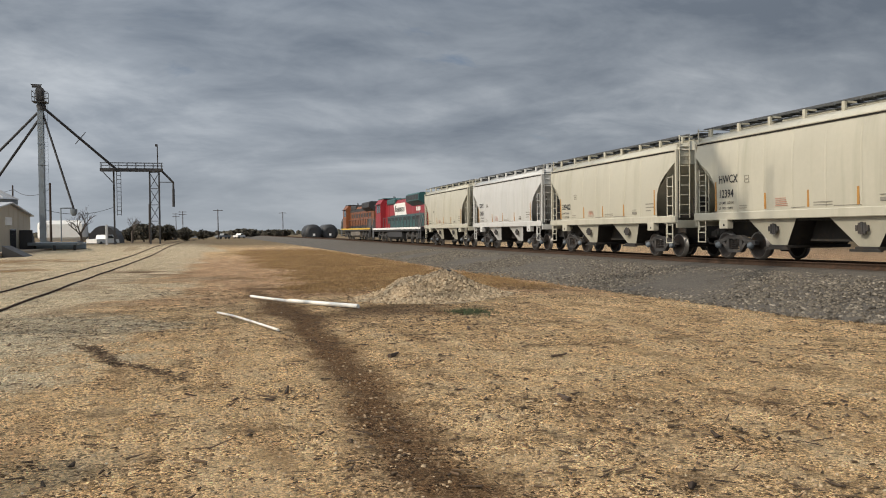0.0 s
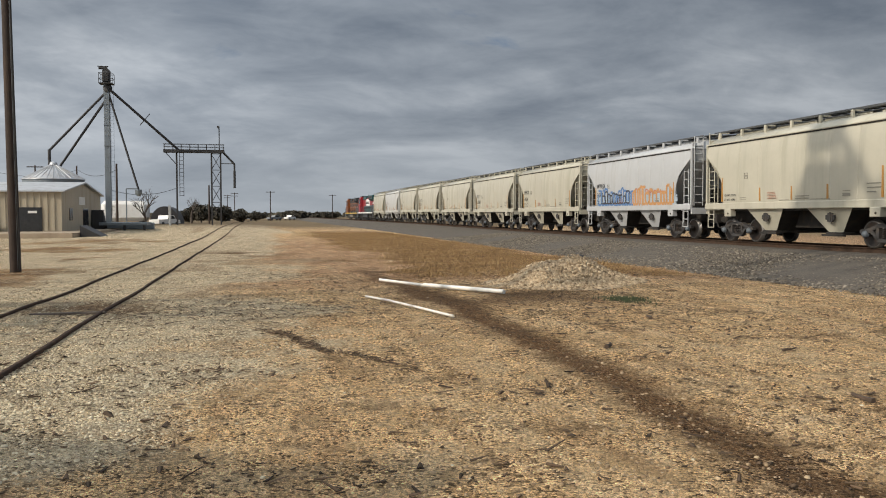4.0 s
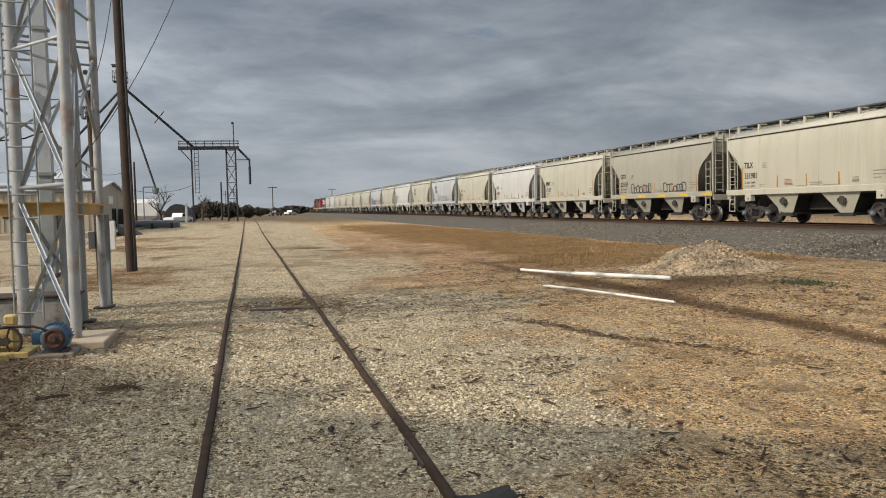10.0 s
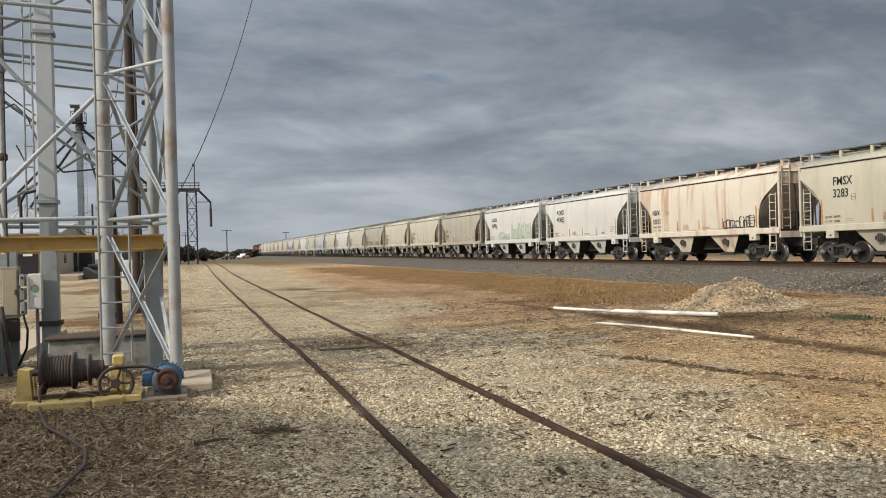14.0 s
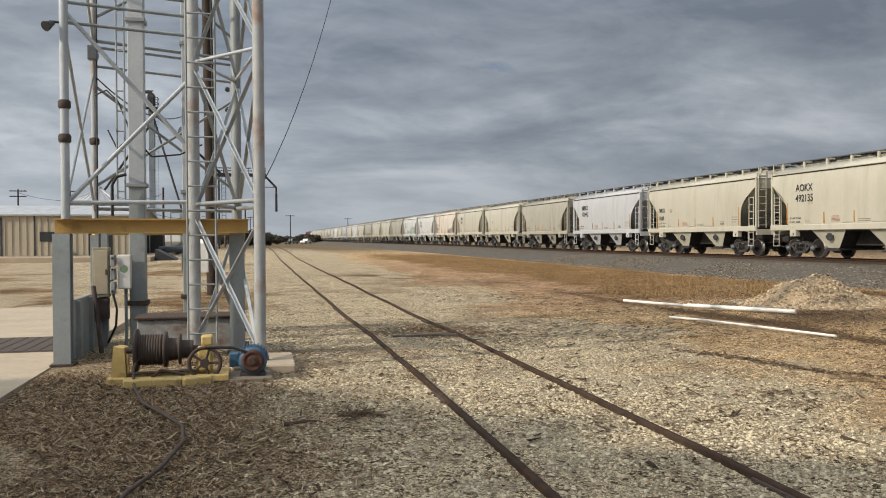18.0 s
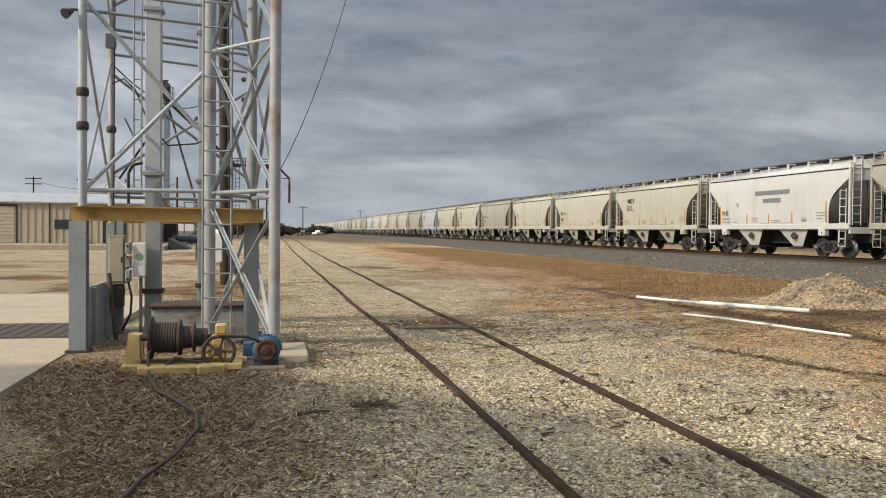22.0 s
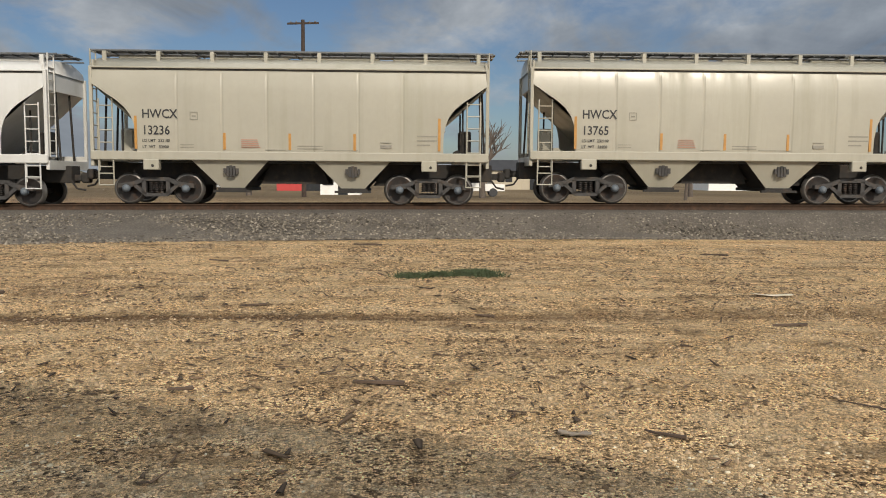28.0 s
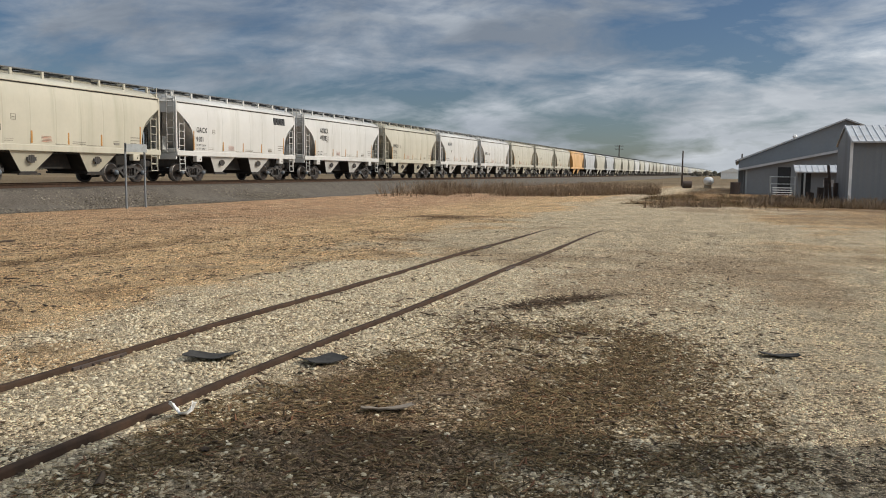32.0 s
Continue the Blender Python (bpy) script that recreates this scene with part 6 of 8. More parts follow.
def far_leg():
    e = thing("bucket_elevator", "tall grey bucket elevator with head platform and sloping spouts", "grain elevator", -21.2, 118.0, -0.36)
    e.scale = (1.21, 1.21, 1.262)
    z = 0.3
    while z < 15.6:
        part("leg_section", Mesh().box(-0.29, 0.29, -0.28, 0.28, z, z + 2.16, 0.01).box(-0.33, 0.33, -0.32, 0.32, z + 2.1, z + 2.2), M_GREYLEG, e)
        z += 2.2
    hd = part("head_housing", Mesh().box(-0.42, 0.38, -0.5, 0.5, 15.7, 16.9, 0.15).lathe([(0, 0.4), (0.8, 0.4)], (0, -0.4, 16.8), (0, 1, 0), 14), M_DARKST, e)
    part("head_motor", Mesh().tube((-0.8, 0, 17.25), (0.1, 0, 17.25), 0.15, 10).box(-0.9, 0.2, -0.1, 0.1, 17.38, 17.46), M_DARKST, hd)
    pl = part("head_platform", Mesh().box(-0.72, 0.72, -0.72, 0.72, 15.55, 15.65), M_DARKST, e)
    rl = Mesh()
    for z_ in (16.1, 16.65):
        for p, q in (((-0.7, -0.7), (0.7, -0.7)), ((0.7, -0.7), (0.7, 0.7)), ((0.7, 0.7), (-0.7, 0.7)), ((-0.7, 0.7), (-0.7, -0.7))):
            rl.tube((*p, z_), (*q, z_), 0.03, 5)
    for p in ((-0.7, -0.7), (0.7, -0.7), (0.7, 0.7), (-0.7, 0.7)):
        rl.tube((*p, 15.6), (*p, 16.7), 0.03, 5)
    part("platform_rail", rl, M_DARKST, pl)
    part("distributor", Mesh().lathe([(0, 0.42), (0.5, 0.5), (0.8, 0.3)], (0.1, 0, 14.75), (0, 0, 1), 12), M_DARKST, e)
    for top, end, r in ((14.9, (-6.06, 0.22, 8.5), 0.13), (14.2, (-5.5, 1.27, 6.5), 0.13), (14.9, (3.3, -1.0, 4.4), 0.11), (15.2, (7.3, 3.3, 8.9), 0.14)):
        s = part("spout", Mesh().tube((0.1, 0, top), end, r, 10), M_DARKST, e)
        mid = Vector((0.1, 0, top)).lerp(Vector(end), 0.5)
        if end[0] != 3.3:
            part("truss_stay", Mesh().tube(mid + Vector((-0.5, 0, -0.6)), mid + Vector((0.6, 0, 0.7)), 0.05, 5), M_DARKST, s)
    part("bin_drop", Mesh().tube((-6.06, 0.22, 8.6), (-6.06, 0.22, 6.7), 0.16, 10), M_DARKST, e)
    part("spout_hopper", Mesh().lathe([(0, 0.2), (0.3, 0.36), (0.7, 0.36)], (3.3, -1.0, 3.7), (0, 0, 1), 10), M_GREYLEG, e)
    part("spout_frame", Mesh().tube((2.0, -1, 0.3), (2.0, -1, 4.5), 0.07, 6).tube((2.0, -1, 4.5), (3.4, -1, 4.5), 0.07, 6), M_GREYLEG, e)
    part("leg_ladder", ladder(Mesh(), 0.5, 0.2, 0.5, 15.6, 0.3, "x", 0.4, 0.01), M_GREYLEG, e)


far_leg()


def gantry():
    g = thing("loading_gantry", "dark steel gantry with walkway and drop spout over the siding", "gantry", 0.44, 122.0, -0.15)
    g.scale = (1.09, 1.09, 1.09)
    part("walkway_beam", Mesh().box(-13.7, -6.1, -0.5, 0.5, 9.85, 10.25, 0.02), M_DARKST, g)
    rl = Mesh()
    for k in range(8):
        for s in (-0.48, 0.48):
            rl.tube((-13.6 + 1.05 * k, s, 10.2), (-13.6 + 1.05 * k, s, 10.95), 0.03, 5)
    for s in (-0.48, 0.48):
        for z in (10.6, 10.95):
            rl.tube((-13.7, s, z), (-6.1, s, z), 0.03, 5)
    part("walkway_rail", rl, M_DARKST, g)
    part("left_leg", Mesh().box(-12.2, -12.0, -0.1, 0.1, 0.2, 9.9), M_DARKST, g)
    part("knee_brace", Mesh().tube((-12.1, 0, 8.3), (-13.4, 0, 9.8), 0.06, 6), M_DARKST, g)
    part("gantry_ladder", ladder(Mesh(), -11.5, 0, 4.2, 10.3, 0.5, "x", 0.5, 0.03), M_DARKST, g)
    for x in (-7.75, -6.6):
        part("right_leg", Mesh().box(x - 0.1, x + 0.1, -0.1, 0.1, 0.2, 9.9), M_DARKST, g)
    for k in range(4):
        z = 1.4 + 2.1 * k
        part("lattice", Mesh().tube((-7.75, 0, z), (-6.6, 0, z + 2.0), 0.045, 5).tube((-6.6, 0, z), (-7.75, 0, z + 2.0), 0.045, 5).tube((-7.75, 0, z + 2.05), (-6.6, 0, z + 2.05), 0.045, 5), M_DARKST, g)
    part("mast", Mesh().tube((-6.75, 0, 10), (-6.75, 0, 13.3), 0.07, 6).box(-7.0, -6.7, -0.1, 0.1, 13.1, 13.4), M_DARKST, g)
    part("drop_spout", Mesh().tube((-6.3, 0, 10.0), (-4.85, 0, 8.45), 0.14, 8).tube((-4.85, 0, 8.5), (-4.85, 0, 5.5), 0.12, 8).tube((-4.85, 0, 7.6), (-4.85, 0, 5.3), 0.16, 8).tube((-6.6, 0, 8.5), (-4.9, 0, 8.5), 0.05, 6), M_DARKST, g)
    part("white_post", Mesh().tube((-12.9, -1.5, 0.2), (-12.9, -1.5, 3.0), 0.16, 8), M_WHITE, g)


gantry()


def wall_ribs(ms, p, q, z0, z1, step, depth, ztop=None):
    """Upright corrugation along a wall from p to q."""
    p, q = Vector((*p, 0)), Vector((*q, 0))
    d = (q - p)
    n = int(d.length / step)
    d.normalize()
    nrm = Vector((d.y, -d.x, 0)) * depth
    for i in range(n):
        a, b = p + d * (step * i), p + d * (step * (i + 0.45))
        za, zb = (z1, z1) if ztop is None else (ztop(a), ztop(b))
        ms.add([a + Vector((0, 0, z0)), b + Vector((0, 0, z0)), b + nrm + Vector((0, 0, z0)), a + nrm + Vector((0, 0, z0)),
                a + Vector((0, 0, za)), b + Vector((0, 0, zb)), b + nrm + Vector((0, 0, zb)), a + nrm + Vector((0, 0, za))],
               [(0, 3, 2, 1), (4, 5, 6, 7), (3, 7, 6, 2), (0, 4, 7, 3), (1, 2, 6, 5)])
    return ms


def office():
    o = thing("farm_office_building", "long tan corrugated metal building with dark doorways", "building", 0, 0, 0)
    x0, x1, y0, y1, zb, ze, zr = -48.0, -18.05, 76.0, 94.0, 0.4, 3.78, 4.75
    part("front_wall", Mesh().box(x0, x1, y0, y0 + 0.2, zb, ze), M_TANSHEET, o)
    part("wall_ribs", wall_ribs(Mesh(), (x0, y0), (x1, y0), zb, ze, 0.55, 0.07), M_TANSHEET, o)["kind"] = "stuff"
    gable = Mesh().prism([(y0 + 0.2, zb), (y1, zb), (y1, ze), ((y0 + y1) / 2, zr), (y0 + 0.2, ze)], 0, x1 - 0.2, x1)
    part("gable_wall", gable, M_TANSHEET, o)
    part("back_wall", Mesh().box(x0, x1 - 0.2, y1 - 0.2, y1, zb, ze), M_TANSHEET, o)
    part("side_wall", Mesh().box(x0, x0 + 0.2, y0 + 0.2, y1 - 0.2, zb, ze), M_TANSHEET, o)
    ym = (y0 + y1) / 2
    for a, b in ((y0 - 0.35, ym), (y1 + 0.35, ym)):
        za = ze - 0.02
        part("roof_slope", Mesh().add([(x0 - 0.2, a, za), (x1 + 0.3, a, za), (x1 + 0.3, b, zr + 0.08), (x0 - 0.2, b, zr + 0.08), (x0 - 0.2, a, za + 0.12), (x1 + 0.3, a, za + 0.12), (x1 + 0.3, b, zr + 0.2), (x0 - 0.2, b, zr + 0.2)],
                                      [(0, 1, 2, 3), (7, 6, 5, 4), (0, 4, 5, 1), (1, 5, 6, 2), (2, 6, 7, 3), (3, 7, 4, 0)]), M_ROOFGALV, o)
    part("doorway", Mesh().box(-21.5, -19.6, y0 - 0.09, y0 + 0.02, zb, 2.45), M_DARK, o, "dark open doorway with a pale sign")
    part("door_sign", Mesh().box(-20.7, -20.0, y0 - 0.12, y0 - 0.1, 1.95, 2.15), M_WHITE, o)
    ro = part("roller_door", Mesh().box(-31.2, -28.3, y0 - 0.1, y0, zb, 3.45, 0.01), M_TANSHEET, o, "tan ribbed roll-up door")
    for k in range(10):
        part("slat", Mesh().box(-31.1, -28.4, y0 - 0.125, y0 - 0.1, zb + 0.05 + 0.3 * k, zb + 0.3 + 0.3 * k, 0.01), M_TANSHEET, ro)
    part("door_frame", Mesh().box(-31.35, -31.2, y0 - 0.12, y0, zb, 3.6).box(-28.3, -28.15, y0 - 0.12, y0, zb, 3.6).box(-31.2, -28.3, y0 - 0.12, y0, 3.45, 3.6), M_DARKST, o)
    part("window", Mesh().box(-25.3, -23.9, y0 - 0.1, y0, 1.6, 2.4, 0.01), M_DARK, o)
    part("downspout", Mesh().box(-25.75, -25.65, y0 - 0.1, y0 - 0.01, zb, ze), M_DARKST, o)
    for y, z, w, h in ((79.5, 1.3, 1.2, 1.1), (86.0, 0.4, 2.4, 2.0), (91.5, 1.2, 1.0, 1.0)):
        part("gable_window", Mesh().box(x1, x1 + 0.05, y - w / 2, y + w / 2, z, z + h, 0.01), M_DARK, o)
    part("white_window", Mesh().box(x1, x1 + 0.05, 83.0, 85.6, 2.75, 3.5, 0.01), M_WHITE, o)
    st = Mesh()
    for k in range(7):
        st.box(x1 + 0.05, x1 + 1.2, 88.6 + 0.28 * k, 88.85 + 0.28 * k, 0.4, 2.3 - 0.28 * k)
    part("stair", st, M_DARKST, o)
    part("bench", Mesh().box(-24.0, -22.9, y0 - 0.8, y0 - 0.2, zb, 0.95, 0.03), M_DARKST, o)


office()
dock = Mesh().prism([(-50, 68.0), (-15.6, 68.0), (-15.6, 99.0), (-50, 99.0)], 2, -0.2, 0.39)
single("office_pad", dock, mat("dusty_yard_concrete", (0.37, 0.295, 0.21), rough=0.9, spread=0.15, scale=0.25, dirt=(0.24, 0.175, 0.115), dirt_amount=0.7, dirt_scale=0.4, bump=0.004), "pale concrete yard pad in front of the metal building", "pavement", kind="structure")
ret = thing("retaining_edge", "dark low retaining wall at the end of the pad", "wall", 0, 0, 0)
part("wall_block", Mesh().prism([(-15.55, -0.1), (-13.6, -0.1), (-15.55, 0.95)], 1, 70.5, 73.5), M_DARKST, ret)
part("edge_beam", Mesh().box(-17.5, -12.4, 92.0, 92.5, 0.3, 1.0, 0.05), M_GREYLEG, ret)
sc = thing("truck_scale_ramp", "grey steel unloading ramp on low legs", "ramp", 0, 0, 0)
part("deck", Mesh().box(-17.2, -12.6, 88.0, 91.5, 0.75, 1.05, 0.04), M_GREYLEG, sc)
for x in (-16.8, -14.8, -12.9):
    part("leg", Mesh().box(x - 0.12, x + 0.12, 88.1, 88.4, 0.2, 0.75), M_DARKST, sc)


def grain_bin(x, y, r, eave, peak, label, mats=(M_GREYLEG, M_ROOFGALV), n=32, z0=0.2):
    b = thing("grain_bin", label, "grain bin", x, y, 0)
    ms = Mesh()
    z = z0
    while z < eave - 0.05:
        h = min(0.8, eave - z)
        ms.lathe([(z, r), (z + h * 0.5, r + 0.03), (z + h, r)], (0, 0, 0), (0, 0, 1), n)
        z += h
    part("bin_wall", ms, mats[0], b)
    part("bin_roof", Mesh().lathe([(eave - 0.02, r + 0.15), (eave + 0.05, r + 0.12), (peak - 0.1, 0.45), (peak, 0.35)], (0, 0, 0), (0, 0, 1), n), mats[1], b)
    for i in range(n):
        a = 2 * math.pi * i / n
        part("roof_rib", Mesh().tube(((r + 0.1) * math.cos(a), (r + 0.1) * math.sin(a), eave + 0.08), (0.45 * math.cos(a), 0.45 * math.sin(a), peak - 0.05), 0.05, 5), mats[1], b)
    part("roof_cap", Mesh().lathe([(peak - 0.05, 0.5), (peak + 0.25, 0.45), (peak + 0.4, 0.1)], (0, 0, 0), (0, 0, 1), 12), mats[1], b)


grain_bin(-28.0, 118.0, 3.75, 6.5, 8.5, "weathered galvanised grain bin with ribbed conical roof")
# two unseen bins, added and shaped so their shadow crosses the near yard
grain_bin(-20.5, -1.9, 6.9, 7.4, 13.3, "large galvanised grain bin out of view, added to shade the yard", n=40, z0=-0.05)
grain_bin(-33.3, -1.6, 5.0, 15.6, 19.0, "tall galvanised grain bin out of view, added to shape that shade", n=36, z0=-0.05)

tank = thing("white_storage_tank", "long white storage tank beyond the elevator", "tank", -22.0, 142.0, FZ)
part("shell", Mesh().box(-4.2, 3.0, -1.5, 1.5, 0.4, 3.7, 0.6), M_WHITE, tank)
part("saddle", Mesh().box(-3.4, -2.8, -1.2, 1.2, 0, 0.4).box(1.6, 2.2, -1.2, 1.2, 0, 0.4), M_DARKST, tank)
q = thing("quonset_shed", "dark arched quonset shed with an open end", "shed", -16.2, 138.0, 0.2)
part("arch_roof", Mesh().prism([(2.3 * math.cos(math.pi * i / 12), 3.0 * math.sin(math.pi * i / 12)) for i in range(13)], 1, 0, 9), M_DARKST, q)
part("opening", Mesh().box(-0.8, 0.8, -0.05, 0.0, 0, 1.5), M_DARK, q)


for tx, ty in ((22.4, 186.0), (26.2, 187.0)):
    bt = thing("black_storage_tank", "round black storage tank standing far beyond the line", "tank", tx, ty, 0.0, group="far black tanks")
    part("shell", Mesh().lathe([(0, 1.2), (0.15, 1.75), (0.4, 1.9), (5.0, 1.9), (5.3, 1.6)], (0, 0, 1.7), (-0.1, 1, 0), 24), M_LBLACK, bt)
    part("saddle", Mesh().box(-1.3, 1.3, 0.8, 1.2, 0, 0.5).box(-1.3, 1.3, 3.8, 4.2, 0, 0.5), M_FRAME, bt)
    part("placard", Mesh().box(-0.25, 0.25, -0.05, -0.02, 1.0, 1.5), M_WHITE, bt)


# ---- trees ----
def bare_tree(x, y, h, seed, label="leafless winter tree with a spreading crown", z0=0.0, depth=4):
    r = random.Random(seed)
    t = thing("bare_tree", label, "tree", x, y, z0, group="bare trees")
    trunk, crown = Mesh(), Mesh()

    def grow(p, d, length, rad, lev):
        q = p + d * length
        (trunk if lev < 2 else crown).tube(p, q, rad, 6 if lev < 2 else 4, rad * 0.62, cap=False)
        if lev >= depth:
            return
        for _ in range(3 if lev > 0 else 4):
            nd = (d + Vector((r.uniform(-1, 1), r.uniform(-1, 1), r.uniform(-0.25, 0.75))) * 0.75).normalized()
            grow(p.lerp(q, r.uniform(0.6, 1.0)), nd, length * r.uniform(0.55, 0.85), rad * 0.55, lev + 1)

    grow(Vector((0, 0, -0.1)), Vector((r.uniform(-0.1, 0.1), r.uniform(-0.1, 0.1), 1)).normalized(), h * 0.32, h * 0.035, 0)
    part("trunk", trunk, M_BARK, t)
    part("crown", crown, M_BARK, t)


def bushy_tree(x, y, h, w, seed, z0=0.2):
    """A dark evergreen: trunk, limbs and a crown of many small leaf clumps."""
    r = np.random.default_rng(seed)
    t = thing("evergreen_tree", "dark bushy live oak beyond the siding", "tree", x, y, z0, group="far trees")
    part("trunk", Mesh().tube((0, 0, -0.2), (0.1, 0, h * 0.55), h * 0.05, 7, h * 0.02), M_BARK, t)
    n = 2400
    u = r.normal(size=(n, 3))
    u /= np.linalg.norm(u, axis=1)[:, None]
    rad = r.random(n) ** 0.4
    lump = 1 + 0.25 * np.sin(u[:, 0] * 5 + seed) * np.cos(u[:, 1] * 4)
    c = u * (rad * lump)[:, None] * np.array([w, w, h * 0.42]) + np.array([0, 0, h * 0.55])
    s = w * 0.055
    ms = Mesh()
    for p in c:
        a, b = r.normal(size=3) * s, r.normal(size=3) * s
        ms.add([p - a, p + b, p + a, p - b], [(0, 1, 2, 3)])
    part("crown", ms, M_LEAF, t)


bare_tree(-17.3, 124.0, 6.0, 4, z0=0.3)
bare_tree(-13.0, 150.0, 6.5, 5, z0=0.3)
for i, (x, y, h, w) in enumerate(((-12.5, 168, 6.0, 3.0), (-9.0, 175, 5.5, 3.4), (-5.5, 182, 4.5, 2.8), (-15.5, 176, 4.6, 3.0), (-2.0, 230, 4.0, 3.0), (12, 330, 5.0, 7.0), (26, 350, 4.5, 7.0))):
    bushy_tree(x, y, h * 0.62, w * 0.8, 30 + i)
for x, y, h, a in ((1.8, 240, 8.4, 1), (-9.7, 300, 9.5, 2), (-13.2, 330, 9.5, 2), (24.6, 300, 9.0, 1), (-9.4, 140, 6.5, 0), (-19.2, 112, 8.2, 0), (-46, 150, 10, 2), (-38, 150, 10, 1), (-31.5, 150, 10, 0)):
    pole(x, y, h, 0.16, a, z0=0.2)
wire((-21.0, 118, 5.2), (-12.8, 122, 5.6), 0.8, 0.03)
wire((-46, 150, 9.6), (-31.5, 150, 9.4), 1.2, 0.03)
wire((-31.5, 150, 9.6), (-19.2, 112, 7.6), 1.0, 0.03)


# ---- behind the train ----
def small_building(x, y, w, d, h, rh, wall_m, roof_m, label, z0=0.0, along="y"):
    b = thing("distant_building", label, "building", x, y, z0, group="distant buildings")
    part("wall", Mesh().box(-d / 2, d / 2, -w / 2, w / 2, 0, h), wall_m, b)
    part("roof", Mesh().prism([(-d / 2 - 0.3, h), (d / 2 + 0.3, h), (0, h + rh)], 1, -w / 2 - 0.3, w / 2 + 0.3), roof_m, b)
    part("door", Mesh().box(-d / 2 - 0.05, -d / 2, -w * 0.2, w * 0.05, 0, min(2.1, h * 0.8)), M_DARK, b)
    for k in (-0.38, 0.3):
        wn = part("window", Mesh().box(-d / 2 - 0.05, -d / 2, w * k - 0.5, w * k + 0.5, h * 0.4, h * 0.75), M_DARK, b)


small_building(92, 13.0, 7.5, 8, 2.3, 0.9, M_REDB, M_REDB, "red metal shed beyond the tracks")
small_building(70, 7.6, 3.6, 3, 2.2, 0.5, M_WHITE, M_ROOFGALV, "small white hut beyond the tracks")
small_building(110, 34, 10, 9, 2.6, 1.4, M_WHITE, M_ROOFGALV, "white house far beyond the tracks")
small_building(115, -16, 12, 9, 2.7, 1.6, M_TANSHEET, M_DARKST, "tan house far beyond the tracks")
small_building(120, -50, 14, 9, 2.8, 1.6, M_WHITE, M_GREYSHEET, "pale house far beyond the tracks")
small_building(100, 70, 14, 9, 2.8, 1.6, M_GREYSHEET, M_DARKST, "grey shed far beyond the tracks")
pole(60, 9.7, 14.2, 0.20, 1, yaw=80, label="tall utility pole with crossarm beyond the tracks", z0=0.0)
for i, (x, y, h) in enumerate(((62, -1.2, 8.6), (62, -5.0, 8.8), (64, 15, 7.5), (62, 22, 8.0), (72, -26, 8.0), (66, -12, 6.5), (58, -21, 5.0), (75, 40, 8.5), (52, -34, 5.5))):
    bare_tree(x, y, h, 60 + i, depth=4)


def vehicle(x, y, rz, paint, label):
    v = thing("parked_truck", label, "pickup truck", x, y, 0.0, rz, group="parked vehicles")
    part("body", Mesh().prism([(-2.7, 0.5), (-2.7, 1.1), (-0.6, 1.15), (-0.3, 1.75), (1.0, 1.75), (1.6, 1.15), (2.6, 1.0), (2.7, 0.5)], 1, -0.9, 0.9), paint, v)
    part("windows", Mesh().prism([(-0.5, 1.2), (-0.25, 1.65), (0.9, 1.65), (1.4, 1.2)], 1, -0.92, 0.92), M_DARK, v)
    for a in (-1.7, 1.7):
        for s in (-0.8, 0.8):
            part("wheel", Mesh().tube((a, s - 0.12, 0.38), (a, s + 0.12, 0.38), 0.38, 14), M_LBLACK, v)


vehicle(66, -4.5, 90, M_WHITE, "white pickup truck parked beyond the tracks")
vehicle(-15.6, 133, 60, M_WHITE, "white truck parked by the far shed")
for i, (x, y) in enumerate(((-5.5, 265), (-9, 262), (3.5, 275), (9, 290))):
    vehicle(x, y, 20 * i, M_WHITE if i % 2 else M_GREYSHEET, "small parked vehicle far down the yard")


